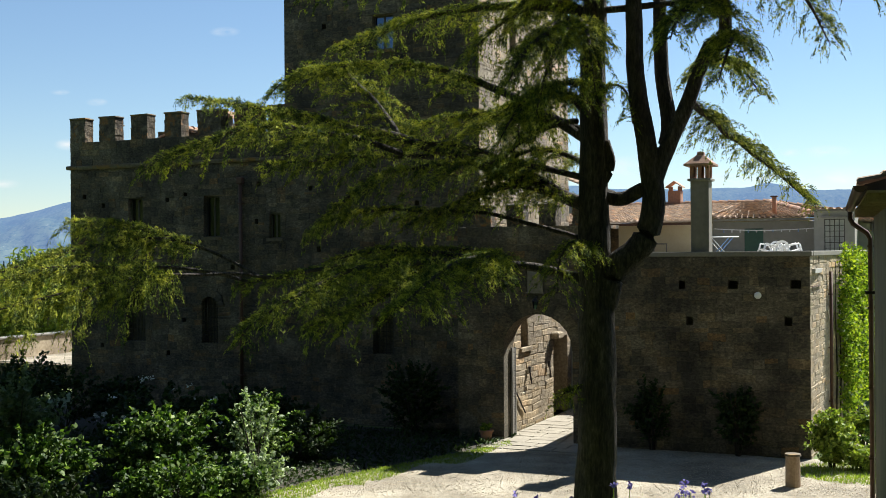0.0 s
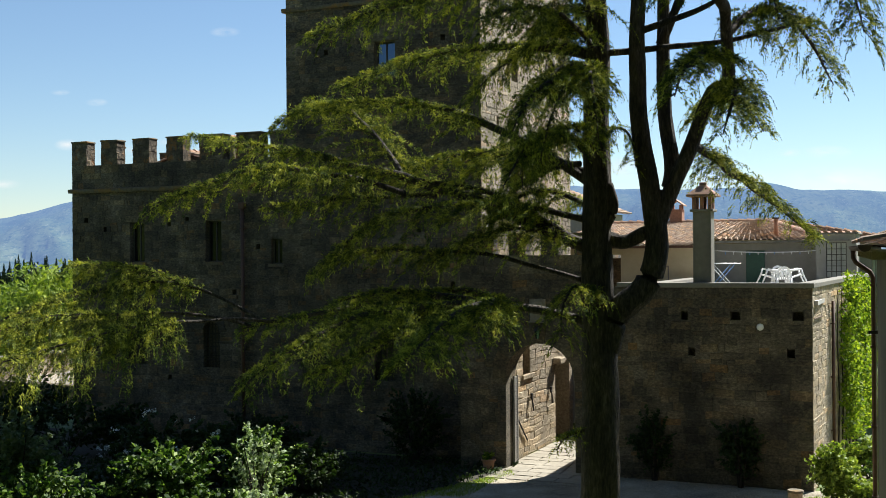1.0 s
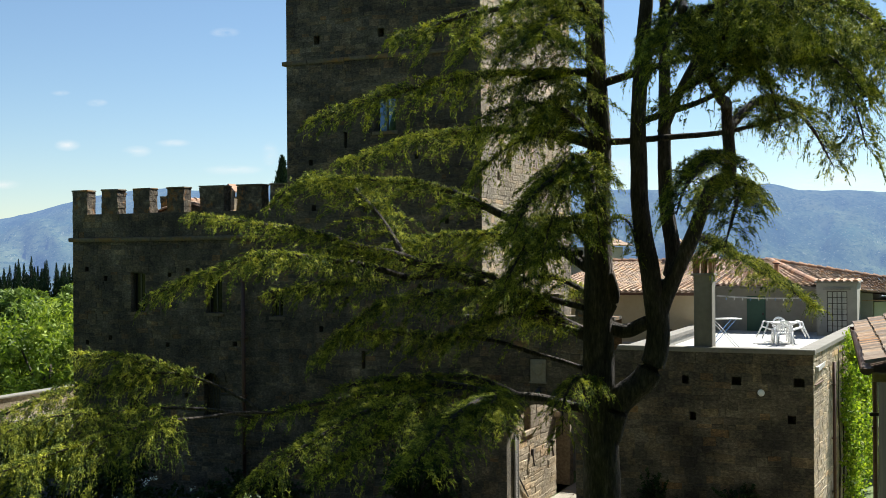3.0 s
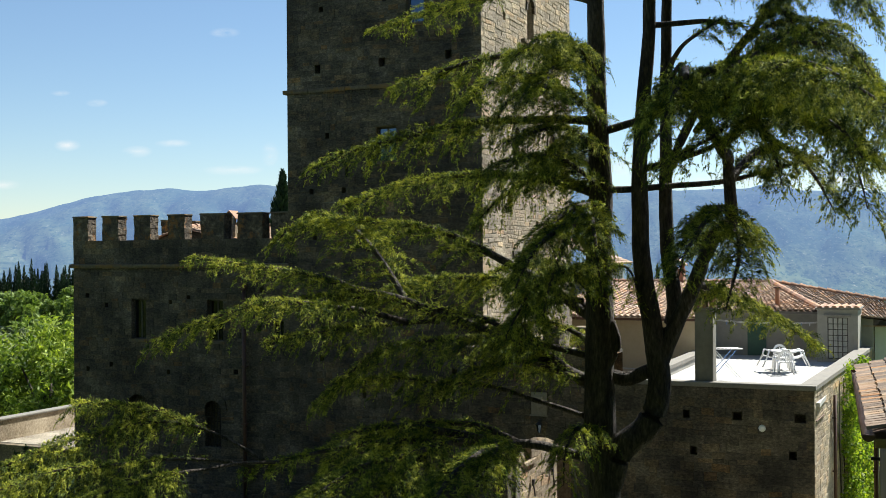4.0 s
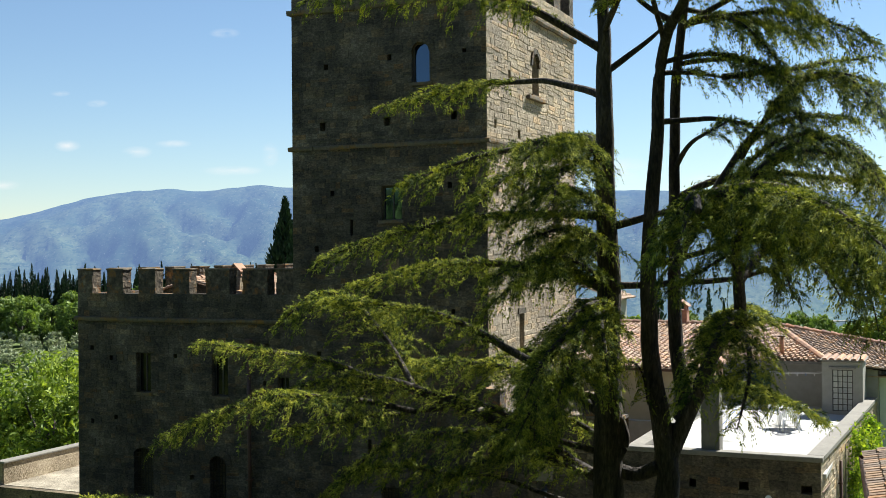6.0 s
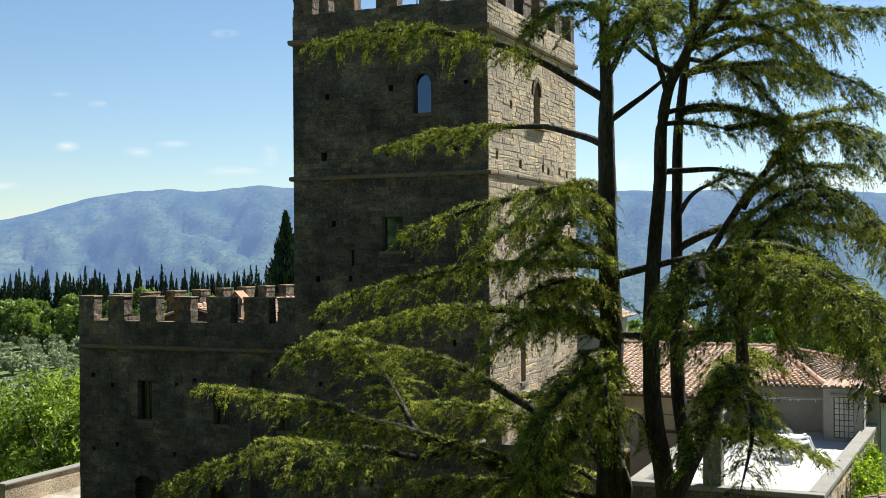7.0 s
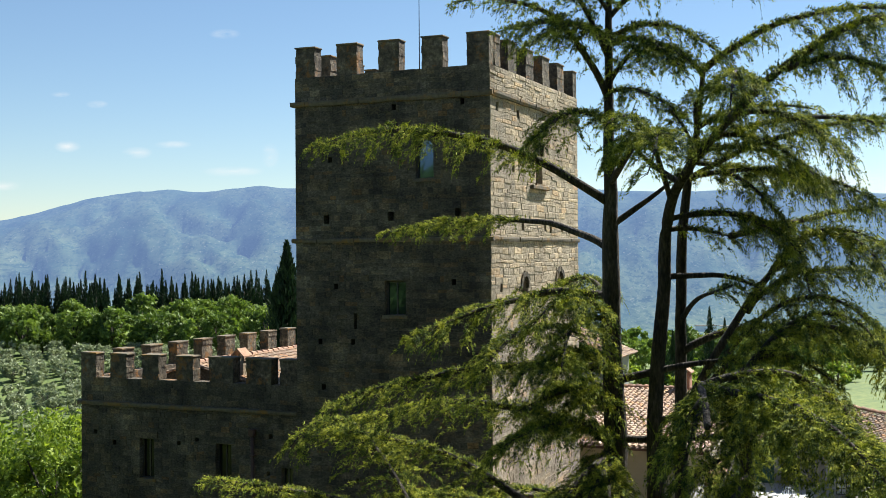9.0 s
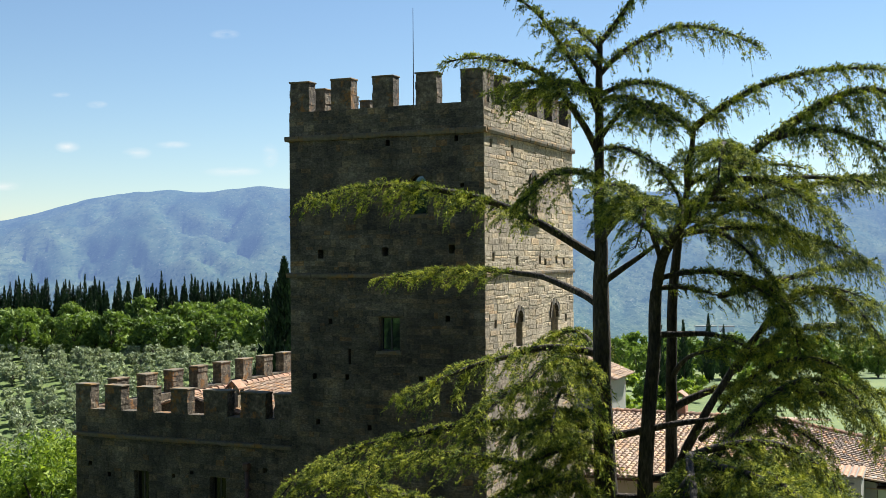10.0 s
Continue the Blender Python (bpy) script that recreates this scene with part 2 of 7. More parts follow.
PALE_CABLE = rough_surface("pale_cable", [(0.3, (0.3, 0.3, 0.29)), (0.7, (0.42, 0.42, 0.4))], relief=0, rough=0.5)
PAVING = rough_surface("pale_paving", [(0.3, (0.17, 0.15, 0.118)), (0.5, (0.24, 0.215, 0.17)), (0.7, (0.33, 0.30, 0.245))], big=0.9, fine=14, relief=0.6, dist=0.03)
PEBBLE = rough_surface("pebble", [(0.3, (0.24, 0.205, 0.15)), (0.5, (0.37, 0.325, 0.25)), (0.7, (0.52, 0.47, 0.38))], big=2, fine=20, relief=0.2, island=0.3)
PALE_RENDER = rough_surface("pale_blue_render", [(0.3, (0.50, 0.56, 0.55)), (0.7, (0.60, 0.66, 0.64))], big=0.5, fine=5, relief=0.1)
TILE_OLD = rough_surface("weathered_roof_tile", [(0.3, (0.13, 0.085, 0.062)), (0.5, (0.24, 0.175, 0.13)), (0.7, (0.34, 0.29, 0.23))], big=0.8, fine=8, island=0.5)

# ---- building frame: u along the fronts, v into the depth ----
TURN = -23.8
BASE = pose(1.176, 36.33, 0, 0, 0, TURN)


def wor(u, v, z=0.0):
    return BASE @ Vector((u, v, z))


def thing(name, label, category, m=None, group="", kind=""):
    ob = new(name)
    ob.matrix_world = m or Matrix()
    return tagged(ob, label, category, group, kind)


def mesh_of(name, verts, faces, mat, smooth=False):
    me = bpy.data.meshes.new(name)
    me.from_pydata([tuple(v) for v in verts], [], faces)
    me.materials.append(mat)
    if smooth:
        me.polygons.foreach_set("use_smooth", [True] * len(me.polygons))
    me.update()
    return me


def part_mesh(name, me, parent, label="", kind="", m=None):
    ob = new(name, me)
    ob.parent = parent
    if m is not None:
        ob.matrix_basis = m
    return tagged(ob, label, kind=kind)


def part(name, bm, mat, parent, label="", smooth=False):
    me = bpy.data.meshes.new(name)
    bm.to_mesh(me)
    bm.free()
    me.materials.append(mat)
    if smooth:
        me.polygons.foreach_set("use_smooth", [True] * len(me.polygons))
    return part_mesh(name, me, parent, label)


def add_box(bm, x0, x1, y0, y1, z0, z1, bevel=0.0):
    r = bmesh.ops.create_cube(bm, size=1.0)
    for v in r["verts"]:
        v.co = Vector(((x0 + x1) / 2 + v.co.x * (x1 - x0), (y0 + y1) / 2 + v.co.y * (y1 - y0), (z0 + z1) / 2 + v.co.z * (z1 - z0)))
    if bevel:
        ed = list({e for v in r["verts"] for e in v.link_edges})
        bmesh.ops.bevel(bm, geom=ed, offset=bevel, segments=1, affect="EDGES")


def box(*a, bevel=0.0):
    bm = bmesh.new()
    add_box(bm, *a, bevel=bevel)
    return bm


# ---- masonry ----
rng = random.Random(7)


def core_face(P, s0, s1, z0, z1, holes):
    """A wall face with recessed openings (s0, s1, z0, z1, depth, closed)."""
    S = sorted({s0, s1, *[v for h in holes for v in h[:2] if s0 < v < s1]})
    Z = sorted({z0, z1, *[v for h in holes for v in h[2:4] if z0 < v < z1]})
    V, Fc = [], []

    def quad(*pts):
        k = len(V)
        V.extend(P(*p) for p in pts)
        Fc.append((k, k + 1, k + 2, k + 3))
    for a, b in zip(S, S[1:]):
        for c, d in zip(Z, Z[1:]):
            m, n = (a + b) / 2, (c + d) / 2
            if not any(h[0] < m < h[1] and h[2] < n < h[3] for h in holes):
                quad((a, 0, c), (b, 0, c), (b, 0, d), (a, 0, d))
    for a, b, c, d, e, closed in holes:
        quad((a, 0, c), (a, e, c), (a, e, d), (a, 0, d))
        quad((b, 0, c), (b, 0, d), (b, e, d), (b, e, c))
        quad((a, 0, c), (b, 0, c), (b, e, c), (a, e, c))
        quad((a, 0, d), (a, e, d), (b, e, d), (b, 0, d))
        if closed:
            quad((a, e, c), (b, e, c), (b, e, d), (a, e, d))
    return V, Fc


def courses(s0, s1, z0, z1, holes, r, row=(0.2, 0.34), wide=(0.28, 0.7), merge=0.09):
    """Stone rectangles in uneven courses, cut round the openings."""
    marks = sorted({z0, z1, *[v for h in holes if h[3] - h[2] > 0.5 for v in h[2:4] if z0 < v < z1]})
    zs = [z0]
    for m in marks[1:]:
        if m - zs[-1] < merge:
            continue
        while m - zs[-1] > row[1] * 1.35:
            zs.append(zs[-1] + r.uniform(*row))
        zs.append(m)
    out = []
    for a, b in zip(zs, zs[1:]):
        cuts = sorted((h[0], h[1]) for h in holes if h[2] < b - 0.03 and h[3] > a + 0.03)
        x = s0
        spans = []
        for c, d in cuts:
            if c > x:
                spans.append((x, c))
            x = max(x, d)
        if x < s1:
            spans.append((x, s1))
        for c, d in spans:
            x = c
            while d - x > 0.04:
                w = r.uniform(*wide) * (1 if r.random() < 0.8 else 0.6)
                if d - x - w < wide[0] * 0.6:
                    w = d - x
                if b - a > 0.24 and r.random() < 0.12 and w < 0.5:
                    h = a + (b - a) * r.uniform(0.4, 0.6)
                    out.append((x, x + w, a, h))
                    out.append((x, x + w, h, b))
                else:
                    out.append((x, x + w, a, b))
                x += w
    return out


BLOCK_FACES = [(4, 5, 6, 7), (0, 1, 5, 4), (1, 2, 6, 5), (2, 3, 7, 6), (3, 0, 4, 7)]


def block_verts(P, a, b, c, d, r, proud=0.03, joint=0.004, jag=0.012):
    """One dressed stone: base in the joint plane, face proud and a little askew."""
    j = lambda: r.uniform(-jag, jag)
    c, d = c + r.uniform(-0.018, 0.018), d + r.uniform(-0.018, 0.018)
    base = [(a + joint, 0.0, c + joint), (b - joint, 0.0, c + joint), (b - joint, 0.0, d - joint), (a + joint, 0.0, d - joint)]
    q = min(0.006 + proud, (b - a) * 0.14, (d - c) * 0.14)
    f = proud * r.uniform(0.1, 1.8)
    top = [(x + (q if i in (0, 3) else -q) + j(), -f - abs(j()), z + (q if i < 2 else -q) + j()) for i, (x, _, z) in enumerate(base)]
    return [P(*p) for p in base + top]


def wavy(P, s0, s1, z0, z1, holes, seed, wave):
    """Uneven beds: the stones wander a little, except along edges and openings."""
    big = [h for h in holes if h[3] - h[2] > 0.4]

    def place_stone(s, d, z):
        w = min(1.0, max(0.0, s - s0) * 3, max(0.0, s1 - s) * 3, max(0.0, z1 - z) * 3)
        for h in big:
            w = min(w, max(0.0, max(h[0] - s, s - h[1], h[2] - z, z - h[3])) * 4)
        p = Vector((s * 1.3, z * 1.3, seed * 3.7))
        return P(s + noise.noise(p + Vector((0, 0, 9))) * wave * w, d, z + noise.noise(p) * wave * 1.5 * w)
    return place_stone


def masonry(parent, P, s0, s1, z0, z1, holes, seed, single=None, name="stone", proud=0.008, row=(0.10, 0.24), wide=(0.15, 0.52), core=True, skip=0.10, jag=0.012, mat=None, most=300, bed=None, wave=0.05):
    """Core face, joined stones, and single stones inside the stretch 'single' (s0, s1, z0, z1)."""
    r = random.Random(seed)
    if core:
        V, Fc = core_face(P, s0, s1, z0, z1, holes)
        part_mesh("wall", mesh_of("wall", V, Fc, bed or MORTAR), parent, "mortar bed between the stones")
    V, Fc, n = [], [], 0
    P = wavy(P, s0, s1, z0, z1, holes, seed, wave)
    for a, b, c, d in courses(s0, s1, z0, z1, holes, r, row, wide):
        if r.random() < skip:
            continue
        vs = block_verts(P, a, b, c, d, r, proud, jag=jag)
        m, k = (a + b) / 2, (c + d) / 2
        if single and n < most and single[0] < m < single[1] and single[2] < k < single[3]:
            o = sum((Vector(v) for v in vs), Vector()) / 8
            LATER.append((name, [tuple(Vector(v) - o) for v in vs], parent, o))
            n += 1
        else:
            k = len(V)
            V += vs
            Fc += [tuple(i + k for i in f) for f in BLOCK_FACES]
    if V:
        part_mesh("stonework", mesh_of("stonework", V, Fc, mat or STONE), parent, "weathered sandstone blocks", kind="stuff")


LATER = []          # single stones, linked at the end of the file


def face_front(v0):
    return lambda s, d, z: (s, v0 + d, z)


def face_right(u0):
    return lambda s, d, z: (u0 - d, s, z)


def face_left(u0):
    return lambda s, d, z: (u0 + d, s, z)


def face_back(v0):
    return lambda s, d, z: (s, v0 - d, z)


def rough_box(r, x0, x1, y0, y1, z0, z1, jag=0.014, rows=7):
    """A coursed masonry block as one closed skin: joints drawn in between the courses."""
    n = 5
    rings = []
    for k in range(rows):
        za, zb = z0 + (z1 - z0) * k / rows, z0 + (z1 - z0) * (k + 1) / rows
        j = [r.uniform(-jag, jag) for _ in range(4)]
        for z, ins in ((za + 0.002, 0.004), (za + 0.018, 0.0), (zb - 0.018, 0.0), (zb - 0.002, 0.004)):
            rings.append((z, x0 + ins + j[0], x1 - ins + j[1], y0 + ins + j[2], y1 - ins + j[3]))
    bm = bmesh.new()
    loops = []
    for z, a, b, c, d in rings:
        pts = [(a + (b - a) * i / n, c) for i in range(n)] + [(b, c + (d - c) * i / n) for i in range(n)] + [(b - (b - a) * i / n, d) for i in range(n)] + [(a, d - (d - c) * i / n) for i in range(n)]
        loops.append([bm.verts.new((x + r.uniform(-.008, .008), y + r.uniform(-.008, .008), z)) for x, y in pts])
    m = n * 4
    for p, q in zip(loops, loops[1:]):
        for i in range(m):
            bm.faces.new((p[i], p[(i + 1) % m], q[(i + 1) % m], q[i]))
    bm.faces.new(loops[0][::-1])
    bm.faces.new(loops[-1])
    return bm


MERLONS = {}


def merlon(parent, w, depth, h, m, key):
    """A merlon of coursed stones with a projecting cap slab."""
    kinds = MERLONS.setdefault((w, depth, h), [])
    if len(kinds) < 3:
        r = random.Random(len(MERLONS) * 10 + len(kinds))
        bm = rough_box(r, 0, w, 0, depth, 0, h - 0.06, rows=4)
        me = bpy.data.meshes.new("merlon")
        bm.to_mesh(me)
        bm.free()
        me.materials.append(MERLON_STONE)
        bm = box(-0.03, w + 0.03, -0.03, depth + 0.03, h - 0.06, h, bevel=0.015)
        for v in bm.verts:
            v.co += Vector((r.uniform(-1, 1), r.uniform(-1, 1), r.uniform(-1, 1))) * 0.008
        mc = bpy.data.meshes.new("cap")
        bm.to_mesh(mc)
        bm.free()
        mc.materials.append(CAP_STONE)
        kinds.append((me, mc))
    me, mc = kinds[key % len(kinds)]
    ob = part_mesh("merlon", me, parent, m=m)
    part_mesh("cap", mc, ob, "lichen-covered cap slab")


def string_course(parent, P, s0, s1, z, h=0.16, out=0.13, seed=1):
    """A projecting band of long uneven stones."""
    r = random.Random(seed)
    band = new("string_course")
    band.parent = parent
    tagged(band, "projecting string course with orange lichen")
    x = s0
    while x < s1 - 0.01:
        V, Fc = [], []
        w = min(r.uniform(0.5, 1.1), s1 - x)
        if s1 - x - w < 0.25:
            w = s1 - x
        o = out + r.uniform(-0.02, 0.02)
        k = len(V)
        a, b = x + 0.004, x + w - 0.004
        dz = r.uniform(-0.015, 0.015)
        V += [P(*p) for p in [(a, 0.05, z + dz), (b, 0.05, z + dz), (b, 0.05, z + h + 0.03), (a, 0.05, z + h + 0.03), (a, -o * 0.75, z + dz), (b, -o * 0.75, z + dz), (b, -o, z + h * 0.5), (a, -o, z + h * 0.5), (a, -o, z + h), (b, -o, z + h)]]
        Fc += [tuple(i + k for i in f) for f in [(4, 5, 1, 0), (4, 7, 6, 5), (7, 8, 9, 6), (8, 3, 2, 9), (0, 3, 8, 7, 4), (1, 5, 6, 9, 2)]]
        x += w
        part_mesh("band_stone", mesh_of("band_stone", V, Fc, CAP_STONE), band)


def window(parent, P, s0, s1, z0, z1, depth, cols=2, rows=1, frame_mat=None, bars=0.05, sill=True, pane_mat=None, arch=0.0, name="window"):
    """A window set back in its opening: frame, mullions, panes, sill."""
    def bx(a, b, d0, d1, c, e):
        bm = bmesh.new()
        vs = [bm.verts.new(P(*p)) for p in [(a, d0, c), (b, d0, c), (b, d1, c), (a, d1, c), (a, d0, e), (b, d0, e), (b, d1, e), (a, d1, e)]]
        for f in ((0, 1, 2, 3), (4, 5, 6, 7), (0, 1, 5, 4), (1, 2, 6, 5), (2, 3, 7, 6), (3, 0, 4, 7)):
            bm.faces.new([vs[i] for i in f])
        bmesh.ops.recalc_face_normals(bm, faces=bm.faces)
        return bm
    fm = frame_mat or DARK_FRAME
    w = new(name)
    w.parent = parent
    tagged(w, "narrow window set deep in the stone wall")
    g = depth - 0.06
    for a, b, c, e in ((s0, s0 + bars, z0, z1), (s1 - bars, s1, z0, z1), (s0 + bars, s1 - bars, z0, z0 + bars), (s0 + bars, s1 - bars, z1 - bars, z1)):
        part("frame", bx(a, b, g, g + 0.05, c, e), fm, w)
    dw, dz = (s1 - s0 - 2 * bars) / cols, (z1 - z0 - 2 * bars) / rows
    for k in range(1, cols):
        x = s0 + bars + dw * k
        part("mullion", bx(x - bars * 0.5, x + bars * 0.5, g - 0.005, g + 0.045, z0 + bars, z1 - bars), fm, w)
    for k in range(1, rows):
        z = z0 + bars + dz * k
        part("mullion", bx(s0 + bars, s1 - bars, g - 0.003, g + 0.04, z - bars * 0.4, z + bars * 0.4), fm, w)
    for i in range(cols):
        for k in range(rows):
            tilt = rng.uniform(-0.004, 0.004)
            a, b = s0 + bars + dw * i, s0 + bars + dw * (i + 1)
            c, e = z0 + bars + dz * k, z0 + bars + dz * (k + 1)
            me = mesh_of("pane", [P(a, g + 0.02 + tilt, c), P(b, g + 0.02, c), P(b, g + 0.02, e), P(a, g + 0.02 - tilt, e)], [(0, 1, 2, 3)], pane_mat or GLASS)
            part_mesh("pane", me, w, "dark reflecting glass pane")
    if sill:
        part("sill", bx(s0 - 0.08, s1 + 0.08, -0.07, depth * 0.8, z0 - 0.09, z0 + 0.012), CAP_STONE, w)
    return w


def lintel(parent, P, s0, s1, z, h=0.2):
    bm = bmesh.new()
    vs = [bm.verts.new(P(*p)) for p in [(s0, 0.1, z), (s1, 0.1, z), (s1, 0.1, z + h), (s0, 0.1, z + h), (s0 + .01, -0.045, z + .01), (s1 - .01, -0.045, z + .01), (s1 - .01, -0.045, z + h - .01), (s0 + .01, -0.045, z + h - .01)]]
    for f in BLOCK_FACES:
        bm.faces.new([vs[i] for i in f])
    part("lintel", bm, STONE_ONE, parent)


def arch_fill(parent, P, s0, s1, zs, zt, depth, mat, ring=0.0, n=10, d0=0.0):
    """Spandrels that turn the top of a square opening into an arch, and its ring of voussoirs."""
    c, rx, rz = (s0 + s1) / 2, (s1 - s0) / 2, zt - zs
    for sign in (-1, 1):
        bm = bmesh.new()
        pts = [(c + sign * rx * math.cos(a), zs + rz * math.sin(a)) for a in [math.pi / 2 * k / n for k in range(n + 1)]]
        poly = [pts[0], *pts[1:], (c + sign * rx, zt)]
        fr = [bm.verts.new(P(x, d0, z)) for x, z in poly]
        bk = [bm.verts.new(P(x, depth, z)) for x, z in poly]
        bm.faces.new(fr)
        bm.faces.new(bk)
        for i in range(len(poly)):
            k = (i + 1) % len(poly)
            bm.faces.new((fr[i], fr[k], bk[k], bk[i]))
        bmesh.ops.recalc_face_normals(bm, faces=bm.faces)
        part("spandrel", bm, mat, parent)
    if ring:
        m = max(7, int(math.pi * rx / 0.3) | 1)
        for k in range(m):
            a0, a1 = math.pi * k / m + 0.004, math.pi * (k + 1) / m - 0.004
            o = ring * (1.0 + 0.15 * (k % 2))
            V = []
            for d in (0.06, -0.05):
                for ang, e in ((a0, 0.0), (a1, 0.0), (a1, o), (a0, o)):
                    V.append(P(c - (rx + e) * math.cos(ang), d if d > 0 else d - 0.01 * (k % 3), zs + (rz + e) * math.sin(ang)))
            part_mesh("voussoir", mesh_of("voussoir", V, [(4, 5, 6, 7), (0, 1, 5, 4), (1, 2, 6, 5), (2, 3, 7, 6), (3, 0, 4, 7)], STONE_ONE), parent)


def grating(parent, P, s0, s1, z0, z1, step=0.13, d=0.06):
    """Iron bars in an opening."""
    g = new("grating")
    g.parent = parent
    tagged(g, "black iron window grating")

    def rod(a, b, c, e):
        bm = bmesh.new()
        vs = [bm.verts.new(P(*p)) for p in [(a, d, c), (b, d, c), (b, d + 0.02, c), (a, d + 0.02, c), (a, d, e), (b, d, e), (b, d + 0.02, e), (a, d + 0.02, e)]]
        for f in ((0, 1, 2, 3), (4, 5, 6, 7), (0, 1, 5, 4), (1, 2, 6, 5), (2, 3, 7, 6), (3, 0, 4, 7)):
            bm.faces.new([vs[i] for i in f])
        part("bar", bm, IRON, g)
    x = s0 + step * 0.6
    while x < s1:
        rod(x - 0.011, x + 0.011, z0, z1)
        x += step
    z = z0 + step
    while z < z1:
        rod(s0, s1, z - 0.009, z + 0.009)
        z += step * 1.2


def putlog(s, z, w=0.2, h=0.24):
    return (s - w / 2, s + w / 2, z - h / 2, z + h / 2, 0.35, True)


# ---- tower ----
tower = thing("castle_tower", "tall square medieval tower of weathered brown sandstone with battlements", "tower", BASE)
TW, TV = -7.2, 9.4
PF, PR = face_front(0.0), face_right(0.0)
TOP = 20.6
front_holes = [(-3.79, -3.03, 12.49, 13.64, 0.3, True), (-2.63, -1.99, 16.99, 18.32, 0.3, True), (-4.96, -4.86, 12.0, 12.55, 0.4, True),
               (-3.85, -3.09, 2.4, 3.65, 0.4, True), (-4.35, -4.22, 4.6, 5.2, 0.4, True)]
for s, z in ((-5.99, 15.73), (-3.54, 15.79), (-1.13, 15.87), (-3.42, 19.4), (-0.96, 19.44), (-5.64, 13.45), (-6.27, 11.57), (-5.02, 11.58),
             (-2.27, 11.61), (-6.15, 10.02), (-4.18, 9.93), (-1.3, 13.61), (-5.85, 17.75), (-3.45, 17.9), (-0.75, 17.9), (-6.2, 8.0), (-1.2, 9.5), (-5.9, 5.9), (-2.2, 7.4), (-4.9, 6.9), (-1.0, 5.6)):
    big = 15.5 < z < 16
    front_holes.append(putlog(s, z, 0.24 if big else 0.16, 0.3 if big else 0.2))
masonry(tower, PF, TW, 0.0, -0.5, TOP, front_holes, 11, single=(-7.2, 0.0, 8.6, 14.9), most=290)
right_holes = [(2.9, 3.35, 7.95, 9.3, 0.35, True), (2.86, 3.46, 12.5, 13.75, 0.35, True), (6.6, 7.4, 12.28, 13.85, 0.35, True), (4.4, 5.1, 16.98, 18.5, 0.3, True)]
for s, z in ((0.75, 15.6), (3.0, 15.45), (6.0, 15.4), (8.2, 15.4), (0.6, 19.3), (2.6, 19.25), (0.9, 13.4), (5.4, 15.45), (2.1, 17.4), (8.4, 13.2), (7.3, 15.45), (1.5, 11.0), (5.3, 10.4)):
    right_holes.append(putlog(s, z, 0.22, 0.28))
# right face: sunlit colouring, where the front has the shaded one
masonry(tower, PR, 0.0, TV, -0.5, TOP, right_holes, 12, single=(0.0, 9.4, 9.0, 13.4), proud=0.008, jag=0.010, row=(0.10, 0.22), wide=(0.30, 0.85), wave=0.04, skip=0.12, most=290, mat=SUNLIT_STONE, bed=PALE_MORTAR, name="rubble_stone")
V, Fc = core_face(face_left(TW), 0, TV, -0.5, TOP, [])
part_mesh("wall", mesh_of("wall", V, Fc, STONE), tower)
V, Fc = core_face(face_back(TV), TW, 0, -0.5, TOP, [])
part_mesh("wall", mesh_of("wall", V, Fc, STONE), tower)
part("roof_deck", box(TW + 0.05, -0.05, 0.05, TV - 0.05, 19.9, 20.05), MORTAR, tower)
for P, a, b, sd in ((PF, TW - 0.13, 0.13, 1), (PR, 0.0, TV, 2), (face_left(TW), 0.0, TV, 3)):
    string_course(tower, P, a, b, 19.6, seed=sd)
    string_course(tower, P, a, b, 14.93, 0.13, 0.09, seed=sd + 5)
# parapet inner faces
for b in (box(TW, 0, 0.02, 0.45, TOP - 0.7, TOP - 0.002), box(TW, 0, TV - 0.45, TV - 0.02, TOP - 0.7, TOP - 0.002),
          box(-0.45, -0.02, 0.45, TV - 0.45, TOP - 0.7, TOP - 0.002), box(TW + 0.02, TW + 0.45, 0.45, TV - 0.45, TOP - 0.7, TOP - 0.002)):
    part("parapet", b, MERLON_STONE, tower)
for k, s in enumerate((-7.17, -5.55, -3.97, -2.39, -0.78)):
    merlon(tower, 0.76, 0.45, 1.06, pose(s, 0.0, TOP), k)
    merlon(tower, 0.76, 0.45, 1.06, pose(s, TV - 0.45, TOP), k + 1)
for k, s in enumerate((1.7, 3.45, 5.2, 6.95, 8.42)):
    if k < 4:
        merlon(tower, 0.80, 0.45, 1.06, pose(0.0, s, TOP, 0, 0, 90), k)
        merlon(tower, 0.80, 0.45, 1.06, pose(TW + 0.45, s, TOP, 0, 0, 90), k + 1)
for s in (0.45,):
    merlon(tower, 0.5, 0.45, 1.06, pose(0.0, s, TOP, 0, 0, 90), 0)
window(tower, PF, -3.79, -3.03, 12.49, 13.64, 0.22, cols=2)
lintel(tower, PF, -3.95, -2.87, 13.66, 0.16)
window(tower, PF, -2.63, -1.99, 16.99, 18.32, 0.22, cols=1)
arch_fill(tower, PF, -2.63, -1.99, 18.0, 18.32, 0.2, STONE_ONE, ring=0.22)
grating(tower, PF, -3.85, -3.09, 2.4, 3.65)
# near-black panes stand in for the shade inside these openings
for s0, s1, z0, z1 in ((2.86, 3.46, 12.5, 13.75), (6.6, 7.4, 12.28, 13.85), (4.4, 5.1, 16.98, 18.5)):
    arch_fill(tower, PR, s0, s1, z1 - (s1 - s0) * 0.7, z1, 0.14, SUNLIT_ONE, ring=0.16)
    window(tower, PR, s0, s1, z0, z1, 0.3, cols=1, pane_mat=DARK_PANE, sill=z0 > 15)
window(tower, PR, 2.9, 3.35, 7.95, 9.3, 0.25, cols=1)
